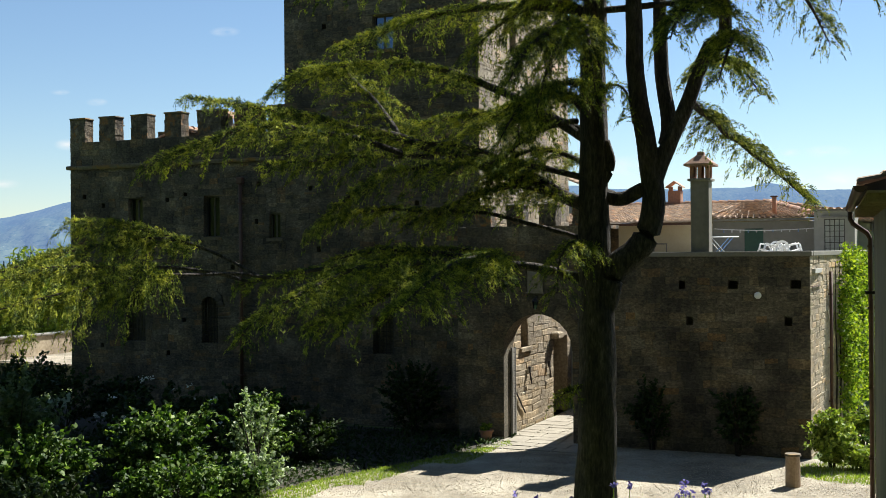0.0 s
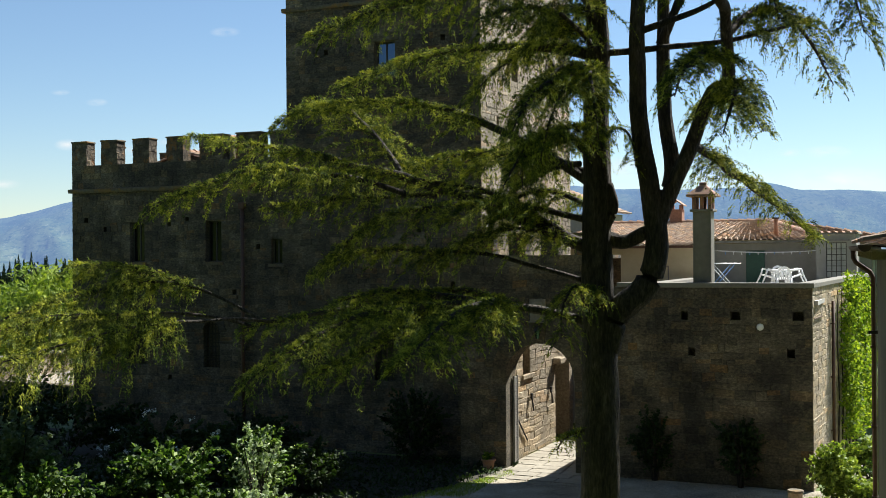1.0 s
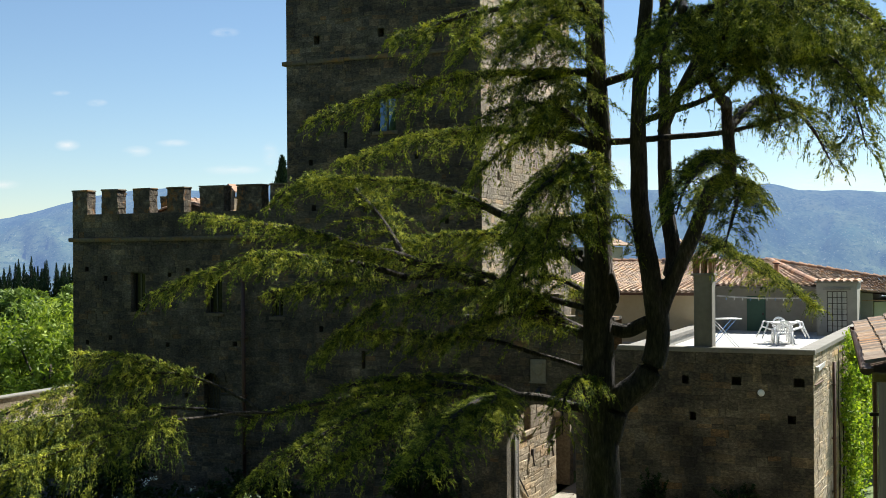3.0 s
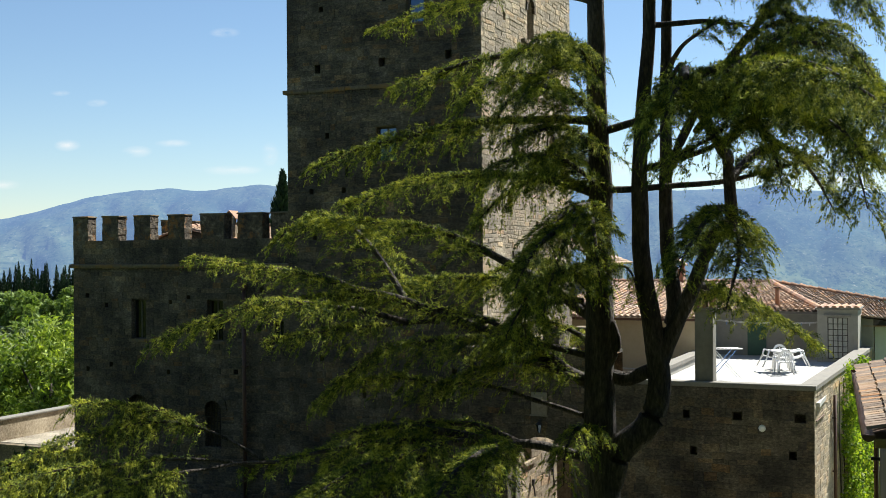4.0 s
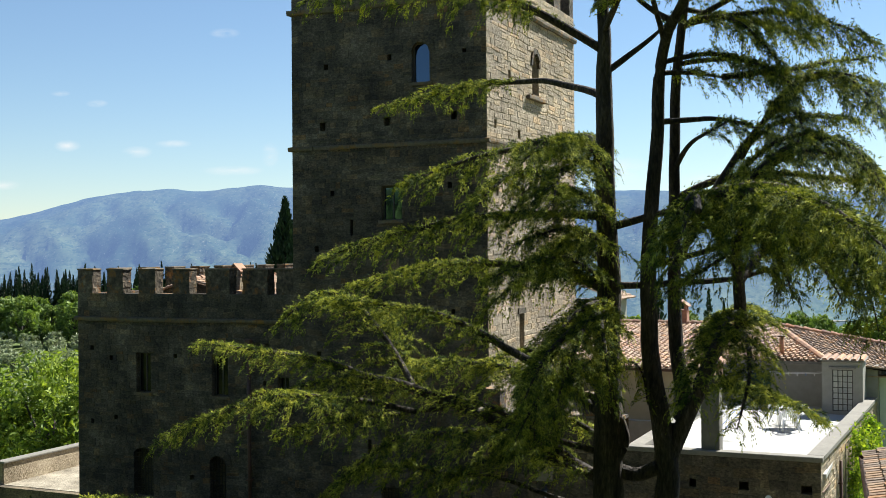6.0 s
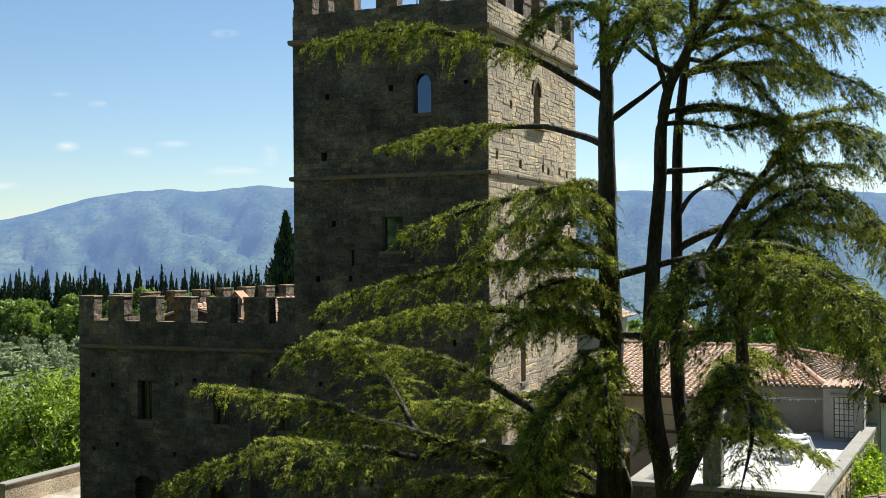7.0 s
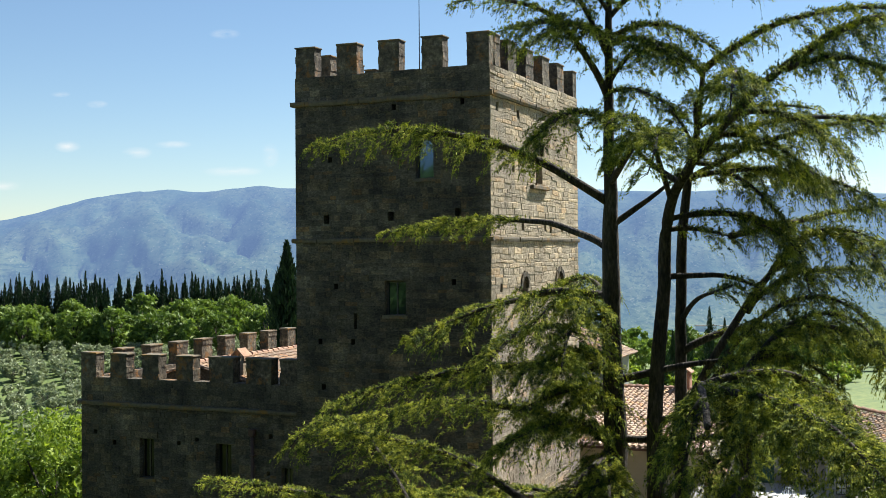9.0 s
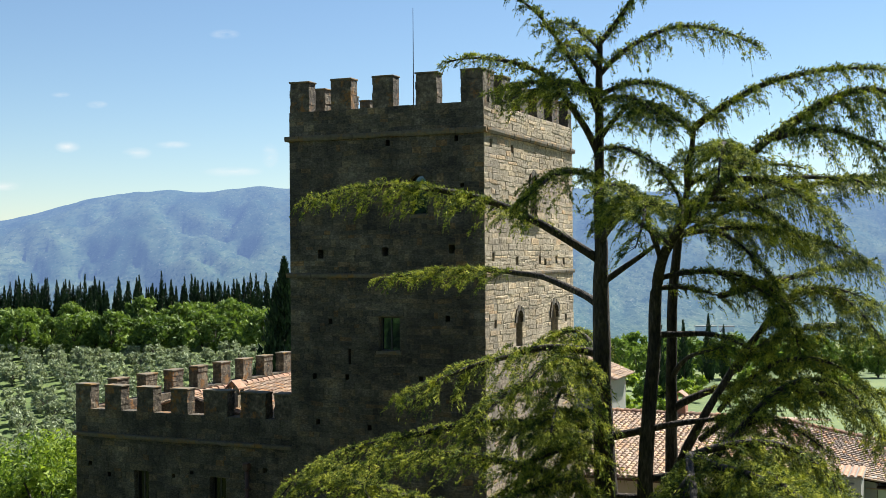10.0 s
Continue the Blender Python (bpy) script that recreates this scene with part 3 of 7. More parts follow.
lintel(tower, PR, 2.75, 3.5, 9.3, 0.2)
part("window_ledge", box(-0.02, 0.16, 3.75, 5.55, 16.78, 16.92, bevel=0.02), CAP_STONE, tower)
# mast on the tower
mast = thing("antenna_mast", "thin dark metal antenna mast on the tower roof", "antenna", BASE @ pose(-2.79, 0.7, 20.05))
bm = bmesh.new()
bmesh.ops.create_cone(bm, cap_ends=True, segments=8, radius1=0.022, radius2=0.008, depth=3.9, matrix=pose(0, 0, 1.95))
part("pole", bm, IRON, mast)
part("foot", box(-0.12, 0.12, -0.12, 0.12, 0, 0.08, bevel=0.02), IRON, mast)

# ---- castle wing ----
wing = thing("castle_wing", "low stone castle wing with battlements, shaded front and tiled roof", "castle", BASE)
WL, WD, WT = -16.66, 18.0, 10.0
holes = [(-13.95, -13.3, 6.36, 7.83, 0.35, True), (-10.6, -9.93, 6.36, 7.83, 0.35, True), (-14.08, -13.2, 2.6, 4.35, 0.4, True), (-10.72, -10.02, 2.6, 4.25, 0.4, True), (-7.87, -7.42, 6.28, 7.16, 0.3, True)]
for s, z in ((-16.0, 7.95), (-15.1, 7.6), (-12.2, 7.75), (-11.4, 7.9), (-16.0, 5.2), (-14.9, 5.4), (-12.3, 5.2), (-11.5, 3.4), (-9.4, 5.3), (-8.4, 6.9), (-8.3, 8.2), (-15.2, 2.4), (-12.2, 2.2)):
    holes.append(putlog(s, z, 0.16, 0.18))
masonry(wing, face_front(0.02), WL, TW, -0.5, WT, holes, 21, single=(-16.66, -8.0, 3.8, 8.9), most=280)
masonry(wing, face_left(WL), 0.02, WD, -0.5, WT, [], 22, proud=0.02, wide=(0.4, 0.9), row=(0.28, 0.42))
V, Fc = core_face(face_back(WD), WL, TW, -0.5, WT, [])
part_mesh("wall", mesh_of("wall", V, Fc, STONE), wing)
V, Fc = core_face(face_right(TW), TV, WD, -0.5, WT, [])
part_mesh("wall", mesh_of("wall", V, Fc, STONE), wing)
for b in (box(WL + 0.02, TW, 0.04, 0.47, WT - 1.2, WT - 0.002), box(WL + 0.02, WL + 0.45, 0.47, WD, WT - 1.2, WT - 0.002)):
    part("parapet", b, MERLON_STONE, wing)
string_course(wing, face_front(0.02), WL - 0.13, TW, 8.98, 0.13, 0.12, seed=31)
string_course(wing, face_left(WL), 0.0, WD, 8.98, 0.13, 0.12, seed=32)
for k, (u0, w) in enumerate(((WL, 0.70), (-15.28, 0.75), (-13.80, 0.73), (-12.29, 0.73), (-10.86, 1.02), (-9.28, 1.02), (-7.90, 0.68))):
    merlon(wing, w, 0.45, 0.92, pose(u0, 0.02, WT), k)
for k in range(10):
    merlon(wing, 0.74, 0.45, 0.92, pose(WL + 0.45, 1.8 + 1.75 * k, WT, 0, 0, 90), k + 2)
window(wing, face_front(0.02), -13.95, -13.3, 6.36, 7.83, 0.25, cols=2, pane_mat=DARK_PANE)
window(wing, face_front(0.02), -10.6, -9.93, 6.36, 7.83, 0.25, cols=2, pane_mat=DARK_PANE)
window(wing, face_front(0.02), -7.87, -7.42, 6.28, 7.16, 0.2, cols=2, pane_mat=DARK_PANE)
for s0, s1 in ((-13.95, -13.3), (-10.6, -9.93)):
    lintel(wing, face_front(0.02), s0 - 0.18, s1 + 0.18, 7.85, 0.24)
for s0, s1, z1 in ((-14.08, -13.2, 4.35), (-10.72, -10.02, 4.25)):
    arch_fill(wing, face_front(0.02), s0, s1, z1 - 0.3, z1, 0.3, STONE_ONE, ring=0.25)
    grating(wing, face_front(0.02), s0, s1, 2.6, z1)
# drain pipe on the wing
pipe = thing("drain_pipe", "dark rusty drain pipe fixed to the stone wall", "pipe", BASE)
bm = bmesh.new()
bmesh.ops.create_cone(bm, cap_ends=True, segments=10, radius1=0.07, radius2=0.07, depth=8.3, matrix=pose(-8.96, -0.12, 4.15))
part("pipe", bm, RUST, pipe, smooth=True)
part("hopper", box(-9.08, -8.84, -0.24, -0.03, 8.2, 8.45, bevel=0.03), RUST, pipe)
for z in (1.5, 3.5, 5.5, 7.5):
    part("bracket", box(-9.05, -8.87, -0.2, 0.0, z, z + 0.05), RUST, pipe)


def barrel_roof(parent, A, B, C, D, pitch=0.23, length=0.42, seed=3, mat=None, single=0):
    """Clay barrel tiles from the eave A-B up to the ridge D-C (local points): cover tiles on a bed, one joined mesh."""
    r = random.Random(seed)
    A, B, C, D = (Vector(p) for p in (A, B, C, D))
    n = ((B - A).cross(D - A)).normalized()
    if n.z < 0:
        n = -n
    part_mesh("roof_bed", mesh_of("roof_bed", [A - n * 0.02, B - n * 0.02, C - n * 0.02, D - n * 0.02], [(0, 1, 2, 3)], TILE_BED), parent)
    cols = max(2, int(max((B - A).length, (C - D).length) / pitch))
    V, Fc = [], []
    for i in range(cols):
        f0 = (i + 0.5) / cols
        a, b = A.lerp(B, f0), D.lerp(C, f0)
        L = (b - a).length
        up = (b - a).normalized()
        side = up.cross(n).normalized()
        rows = max(1, int(L / (length * 0.8)))
        for k in range(rows + 1):
            p = a + up * (k * length * 0.8 - 0.06 + r.uniform(-0.02, 0.02)) + side * r.uniform(-0.012, 0.012)
            if (p - a).length > L:
                continue
            ln = min(length, L - (p - a).length + 0.1)
            twist = r.uniform(-0.03, 0.03)
            r0, r1 = pitch * 0.40, pitch * 0.32
            base = len(V)
            for e, rad, lift in ((0, r0, 0.045), (1, r1, 0.015)):
                q = p + up * (ln * e) + n * lift + side * twist * e
                for g in range(5):
                    ang = math.pi * g / 4
                    V.append(q + side * (rad * math.cos(ang)) + n * (rad * 0.75 * math.sin(ang)))
            for g in range(4):
                Fc.append((base + g, base + g + 1, base + 6 + g, base + 5 + g))
            Fc.append((base, base + 1, base + 2, base + 3, base + 4))
    part_mesh("roof_tiles", mesh_of("roof_tiles", V, Fc, mat or TILE), parent, "sun-bleached clay barrel tiles", kind="stuff")


def ridge_tiles(parent, a, b, rad=0.13, length=0.4, seed=5):
    r = random.Random(seed)
    a, b = Vector(a), Vector(b)
    up = (b - a).normalized()
    side = up.cross(Vector((0, 0, 1))).normalized()
    nn = side.cross(up).normalized()
    k = 0
    while k * length < (b - a).length:
        p = a + up * (k * length)
        V, Fc = [], []
        for e, rr, lift in ((0, rad * r.uniform(1.0, 1.15), 0.03), (1, rad * 0.9, 0.0)):
            for g in range(6):
                ang = math.pi * g / 5
                V.append(up * (e * length * 1.08) + nn * (lift + rr * math.sin(ang)) + side * (rr * math.cos(ang)))
        for g in range(5):
            Fc.append((g, g + 1, 7 + g, 6 + g))
        Fc.append((0, 1, 2, 3, 4, 5))
        part_mesh("ridge_tile", mesh_of("ridge_tile", V, Fc, TILE_ONE), parent, m=Matrix.Translation(p))
        k += 1


# the wing's roof behind its battlements
barrel_roof(wing, (TW, 1.3, 9.25), (TW, WD - 0.6, 9.25), (-12.6, WD - 0.6, 10.45), (-12.6, 1.3, 10.45), seed=9)
barrel_roof(wing, (WL + 0.9, 1.3, 9.45), (WL + 0.9, WD - 0.6, 9.45), (-12.6, WD - 0.6, 10.45), (-12.6, 1.3, 10.45), seed=10)
part_mesh("gable", mesh_of("gable", [(TW, 1.4, 8.6), (TW, 1.4, 9.25), (-12.6, 1.4, 10.4), (WL + 0.9, 1.4, 9.45), (WL + 0.9, 1.4, 8.6)], [(0, 1, 2, 3, 4)], MORTAR), wing)
part("walkway", box(WL + 0.45, TW, 0.47, WD, 8.55, 8.7), MORTAR, wing)
ridge_tiles(wing, (-12.6, 1.3, 10.47), (-12.6, WD - 0.6, 10.47))


def little_house_chimney(m, label, h=1.1, w=0.5, brick=None):
    """Masonry shaft with a pitched slab hood on four stubs."""
    t = thing("chimney", label, "chimney", m)
    part("shaft", box(-w / 2, w / 2, -w / 2, w / 2, 0, h, bevel=0.015), brick or PLASTER, t)
    for x in (-1, 1):
        for y in (-1, 1):
            part("stub", box(x * w * 0.36 - 0.05, x * w * 0.36 + 0.05, y * w * 0.36 - 0.05, y * w * 0.36 + 0.05, h, h + 0.22), brick or PLASTER, t)
    for s in (-1, 1):
        V = [(0, -w * 0.62, h + 0.48), (0, w * 0.62, h + 0.48), (s * w * 0.66, w * 0.62, h + 0.2), (s * w * 0.66, -w * 0.62, h + 0.2)]
        V += [(x, y, z - 0.05) for x, y, z in V]
        part_mesh("hood", mesh_of("hood", V, [(0, 1, 2, 3), (4, 5, 6, 7), (0, 1, 5, 4), (1, 2, 6, 5), (2, 3, 7, 6), (3, 0, 4, 7)], TILE_ONE), t)
    return t


little_house_chimney(BASE @ pose(-10.75, 1.9, 9.6, 0, 0, 0), "small plastered chimney with pitched stone hood on the roof", 1.0, 0.45, PALE_MORTAR)
little_house_chimney(BASE @ pose(-14.3, 15.0, 9.9, 0, 0, 0), "small plastered chimney with pitched stone hood on the roof", 0.7, 0.45, MERLON_STONE)

# ---- gate wall ----
gate = thing("gate_wall", "battlemented stone gate wall with a tall round-arched gateway", "wall", BASE)
GV, GT = -1.1, 6.53
PG = face_front(GV)
A0, A1, AS, AT = 1.2, 3.4, 2.78, 3.88
gh = [(A0, A1, -0.5, AT, 0.85, False)]
masonry(gate, PG, -0.3, 4.6, -0.5, GT, gh + [(1.97, 2.52, 4.5, 5.25, 0.05, True)], 41, single=(0.28, 4.6, 0.0, 6.53), most=260)
V, Fc = core_face(face_back(GV + 0.85), -0.3, 4.6, -0.5, GT, [(A0, A1, -0.5, AT, 0.01, False)])
part_mesh("wall", mesh_of("wall", V, Fc, STONE), gate)
part_mesh("wall", mesh_of("wall", [(-0.3, GV, -0.5), (-0.3, 0.0, -0.5), (-0.3, 0.0, GT), (-0.3, GV, GT)], [(0, 1, 2, 3)], STONE), gate)
part("wall_top", box(-0.3, 4.6, GV + 0.01, GV + 0.85, GT - 0.1, GT - 0.003), MERLON_STONE, gate)
arch_fill(gate, PG, A0, A1, AS, AT, 0.85, STONE_ONE, ring=0.42)
for k, s in enumerate((0.28, 1.33, 2.37, 3.42)):
    merlon(gate, 0.53, 0.5, 0.68, pose(s, GV, GT), k)
plaque = thing("stone_plaque", "pale carved stone plaque with a plain shield above the gateway", "plaque", BASE)
part("slab", box(2.0, 2.49, GV - 0.05, GV + 0.05, 4.54, 5.22, bevel=0.01), MARBLE, plaque)
bm = bmesh.new()
pts = [(-0.16, 0.2), (0.16, 0.2), (0.16, 0.0), (0.11, -0.14), (0.0, -0.22), (-0.11, -0.14), (-0.16, 0.0)]
vs = [bm.verts.new((2.245 + x, GV - 0.055, 4.92 + z)) for x, z in pts]
vt = [bm.verts.new((2.245 + x * 0.8, GV - 0.085, 4.92 + z * 0.8)) for x, z in pts]
bm.faces.new(vt)
for i in range(7):
    bm.faces.new((vs[i], vs[(i + 1) % 7], vt[(i + 1) % 7], vt[i]))
part("shield", bm, MARBLE, plaque)
part("ledge", box(1.96, 2.53, GV - 0.09, GV, 4.5, 4.545, bevel=0.008), MARBLE, plaque)
lamp = thing("wall_lantern", "black iron lantern hanging above the gateway arch", "lantern", BASE @ pose(2.3, GV - 0.2, 4.05))
bm = bmesh.new()
bmesh.ops.create_cone(bm, cap_ends=True, segments=6, radius1=0.05, radius2=0.09, depth=0.24, matrix=pose(0, 0, 0.1))
part("glass", bm, GLASS, lamp)
bm = bmesh.new()
bmesh.ops.create_cone(bm, cap_ends=True, segments=6, radius1=0.13, radius2=0.02, depth=0.1, matrix=pose(0, 0, 0.27))
part("hood", bm, IRON, lamp)
part("bracket", box(-0.015, 0.015, 0.0, 0.22, 0.32, 0.36), IRON, lamp)
# open gate leaf behind the left jamb
leaf = thing("gate_leaf", "grey ribbed wooden gate leaf standing open against the jamb", "gate", BASE @ pose(1.22, GV + 0.55, 0.04, 0, 0, 0))
part("rail", box(0.0, 0.06, 0.0, 0.06, 0, 2.75), GREY_WOOD, leaf)
part("rail", box(0.0, 0.06, 0.28, 0.34, 0, 2.75), GREY_WOOD, leaf)
for k in range(34):
    part("slat", box(0.006, 0.05, 0.06, 0.28, 0.03 + k * 0.08, 0.085 + k * 0.08), GREY_WOOD, leaf)
# wall of the passage behind the gate, catching the sun
side = thing("passage_wall", "sunlit rough stone wall of the passage behind the gateway", "wall", BASE)
ph = [(0.97, 1.62, 2.66, 4.2, 0.35, True), (4.3, 5.9, 0.0, 2.75, 0.9, True)]
masonry(side, face_right(1.0), -0.25, 6.3, -0.5, 5.2, ph, 43, single=(-0.25, 4.6, 0, 4.2), proud=0.009, jag=0.012, wave=0.05, skip=0.06, row=(0.12, 0.24), wide=(0.40, 1.0), mat=SUNLIT_STONE, bed=PALE_MORTAR, name="rubble_stone", most=200)
part("top", box(0.0, 1.0, -0.25, 6.3, 5.15, 5.2), MORTAR, side)
grating(side, face_right(1.0), 0.97, 1.62, 2.66, 4.2, d=0.2)
part("sill", box(0.8, 1.08, 0.85, 1.95, 2.5, 2.66, bevel=0.02), SUNLIT_STONE, side)
part("corbel", box(0.9, 1.3, 4.0, 4.6, 2.72, 2.95, bevel=0.04), SUNLIT_STONE, side)
for v in (1.6, 3.6):
    ring = thing("iron_ring", "rusty iron tethering ring on the sunlit wall", "iron ring", BASE @ pose(1.1, v, 1.75))
    bm = bmesh.new()
    bmesh.ops.create_cone(bm, cap_ends=True, segments=6, radius1=0.03, radius2=0.02, depth=0.45, matrix=pose(0.02, 0, -0.1, 20, 0, 0))
    part("hook", bm, IRON, ring)
    part("plate", box(-0.05, 0.02, -0.05, 0.05, 0.05, 0.25), IRON, ring)
brace = thing("iron_brace", "thin rusty iron brace leaning on the sunlit wall", "iron brace", BASE)
bm = bmesh.new()
bmesh.ops.create_cone(bm, cap_ends=True, segments=6, radius1=0.025, radius2=0.025, depth=1.25, matrix=pose(1.06, 0.75, 0.95, 48, 0, 0))
part("bar", bm, IRON, brace)
far_wall = thing("courtyard_wall", "shaded plaster wall closing the courtyard behind the gateway", "wall", BASE)
part("wall", box(0.0, 5.0, 8.6, 8.9, -0.5, 5.0), PLASTER, far_wall)

# ---- terrace ----
terr = thing("terrace_wall", "tall shaded stone retaining wall of the roof terrace", "wall", BASE)
th = []
for s, z, w in ((9.8, 4.8, 0.3), (8.11, 4.79, 0.28), (6.67, 4.78, 0.2), (9.6, 3.77, 0.22), (6.88, 3.75, 0.2)):
    th.append(putlog(s, z, w, 0.24))
masonry(terr, PG, 4.6, 10.18, -0.5, 5.58, th, 51, single=(4.6, 10.18, 1.0, 5.6), proud=0.008, row=(0.14, 0.27), wide=(0.2, 0.6), most=260)
SK = math.degrees(math.atan2(0.69, 14.2))
side_m = pose(10.18, GV, 0, 0, 0, -SK)


def PS(s, d, z):
    return tuple(side_m @ Vector((-d, s, z)))


masonry(terr, PS, 0.0, 14.2, -0.5, 5.58, [(2.6, 2.75, 3.6, 3.95, 0.3, True)], 52, single=(0.0, 4.5, 0.5, 5.6), proud=0.007, jag=0.010, wave=0.03, skip=0.08, row=(0.10, 0.20), wide=(0.3, 0.8), mat=SUNLIT_STONE, bed=PALE_MORTAR, name="rubble_stone", most=200)
part("terrace_floor", box(4.9, 10.3, GV + 0.3, 13.3, 5.1, 5.22), TERRACE_FLOOR, terr, "pale sun-bleached terrace paving")
part("coping", box(4.7, 10.24, GV - 0.04, GV + 0.36, 5.58, 5.72, bevel=0.015), CONCRETE, terr, "pale concrete coping")
bm = box(-0.42, 0.05, 0.37, 14.2, 5.58, 5.72, bevel=0.015)
bm.transform(side_m)
part("coping", bm, CONCRETE, terr, "pale concrete coping")
bm = box(-0.38, -0.01, 0.3, 14.2, 5.1, 5.58)
bm.transform(side_m)
part("parapet", bm, CONCRETE, terr)
part("parapet", box(4.7, 10.1, GV + 0.01, GV + 0.32, 5.0, 5.58), CONCRETE, terr)
part("side_wall", box(4.6, 4.95, GV + 0.36, 12.6, -0.5, 5.45), PLASTER, terr)
part("coping", box(4.55, 5.0, GV + 0.36, 12.6, 5.45, 5.6, bevel=0.015), CONCRETE, terr, "pale concrete coping")
disc = thing("wall_lamp", "small round white lamp on the terrace wall", "lamp", BASE @ pose(8.79, GV - 0.03, 4.49, 90))
bm = bmesh.new()
bmesh.ops.create_uvsphere(bm, u_segments=16, v_segments=8, radius=0.1)
for v in bm.verts:
    v.co.z *= 0.45
part("globe", bm, WHITE_PLASTIC, disc, smooth=True)
bm = bmesh.new()
bmesh.ops.create_cone(bm, cap_ends=True, segments=16, radius1=0.085, radius2=0.085, depth=0.05, matrix=pose(0, 0, -0.02))
part("base", bm, IRON, disc)
conduit = thing("bracket_rail", "thin rusty iron rail fixed to the terrace side wall", "rail", BASE)
bm = box(0.02, 0.05, 0.15, 1.6, 4.72, 4.745)
bm.transform(side_m)
part("rail", bm, RUST, conduit)
spout = thing("drain_pipe", "rusty drain pipe running down beside the ivy", "pipe", BASE @ side_m)
bm = bmesh.new()
bmesh.ops.create_cone(bm, cap_ends=True, segments=8, radius1=0.05, radius2=0.05, depth=5.0, matrix=pose(0.1, 3.3, 2.6))
part("pipe", bm, RUST, spout, smooth=True)
for z in (1.2, 2.8, 4.4):
    part("bracket", box(0.02, 0.15, 3.24, 3.36, z, z + 0.04), RUST, spout)
# tall plastered chimney on the terrace parapet
tall = thing("tall_chimney", "tall square grey plaster chimney with a brick and tile hood", "chimney", BASE @ pose(7.16, GV + 0.42, 5.2))
part("shaft", box(-0.26, 0.26, -0.26, 0.26, 0, 2.6, bevel=0.02), GREY_RENDER, tall)
part("collar", box(-0.33, 0.33, -0.33, 0.33, 2.55, 2.62, bevel=0.01), GREY_RENDER, tall)
for x in (-0.22, 0.0, 0.22):
    for y in (-0.22, 0.22):
        part("stub", box(x - 0.05, x + 0.05, y - 0.05, y + 0.05, 2.62, 2.98), BRICK, tall)
for y in (-0.1, 0.1):
    for x in (-0.22, 0.22):
        part("stub", box(x - 0.05, x + 0.05, y - 0.05, y + 0.05, 2.62, 2.98), BRICK, tall)
part("slab", box(-0.42, 0.42, -0.42, 0.42, 2.98, 3.05, bevel=0.01), TILE_ONE, tall)
bm = bmesh.new()
bmesh.ops.create_cone(bm, cap_ends=True, segments=4, radius1=0.55, radius2=0.1, depth=0.28, matrix=pose(0, 0, 3.19, 0, 0, 45))
part("hood", bm, TILE_ONE, tall)
part("finial", box(-0.1, 0.1, -0.1, 0.1, 3.3, 3.4, bevel=0.02), TILE_ONE, tall)
crate = thing("small_box", "small weathered wooden box beside the chimney foot", "box", BASE @ pose(7.62, GV + 0.6, 5.22))
part("box", box(-0.1, 0.1, -0.12, 0.12, 0, 0.28, bevel=0.01), GREY_WOOD, crate)

# ---- houses behind the terrace ----
back = thing("farmhouse", "low farmhouse with cream and grey walls under clay tiles", "house", BASE)
part("wall", box(4.9, 10.93, 13.3, 20.5, 3.0, 6.9), PLASTER, back, "grey rendered wall in shade")
part("wall", box(-1.5, 4.9, 10.5, 20.5, 3.0, 6.85), CREAM, back, "cream rendered wall")
barrel_roof(back, (-1.7, 10.15, 6.87), (4.95, 10.15, 6.87), (4.95, 20.5, 7.92), (-1.7, 20.5, 7.92), seed=61)
barrel_roof(back, (4.95, 12.95, 7.05), (8.95, 12.95, 7.05), (6.1, 20.5, 7.92), (4.95, 20.5, 7.92), seed=62)
barrel_roof(back, (-1.7, 28, 6.9), (8.0, 28, 6.9), (6.1, 20.5, 7.92), (-1.7, 20.5, 7.92), seed=64)
ridge_tiles(back, (-1.7, 20.5, 7.94), (6.1, 20.5, 7.94), 0.15)
ridge_tiles(back, (6.1, 20.5, 7.94), (9.0, 12.9, 7.09), 0.15, seed=8)
part("gutter", box(-1.7, 4.95, 10.05, 10.16, 6.74, 6.84), RUST, back)
part("eave_board", box(4.95, 9.0, 12.98, 13.06, 6.92, 7.01), GREY_WOOD, back)
door = new("door")
door.parent = back
tagged(door, "dark green painted low door")
part("door_leaf", box(6.17, 6.9, 13.24, 13.32, 5.22, 6.62, bevel=0.01), GREEN_PAINT, door)
part("door_handle", box(6.78, 6.84, 13.2, 13.25, 5.85, 5.95), IRON, door)
window(back, face_front(10.5), 3.1, 3.65, 5.4, 6.05, -0.0 + 0.05, cols=1, frame_mat=GREY_WOOD, sill=True)
vent = thing("vent_pipe", "slim red clay vent pipe on the tiled roof", "vent pipe", BASE @ pose(7.25, 14.0, 7.15))
bm = bmesh.new()
bmesh.ops.create_cone(bm, cap_ends=True, segments=10, radius1=0.09, radius2=0.09, depth=0.75, matrix=pose(0, 0, 0.37))
part("pipe", bm, TERRACOTTA, vent, smooth=True)
part("cap", box(-0.14, 0.14, -0.14, 0.14, 0.75, 0.8), RUST, vent)
little_house_chimney(BASE @ pose(1.8, 20.6, 7.75), "small red brick chimney with a tiled hood", 0.85, 0.6, BRICK)
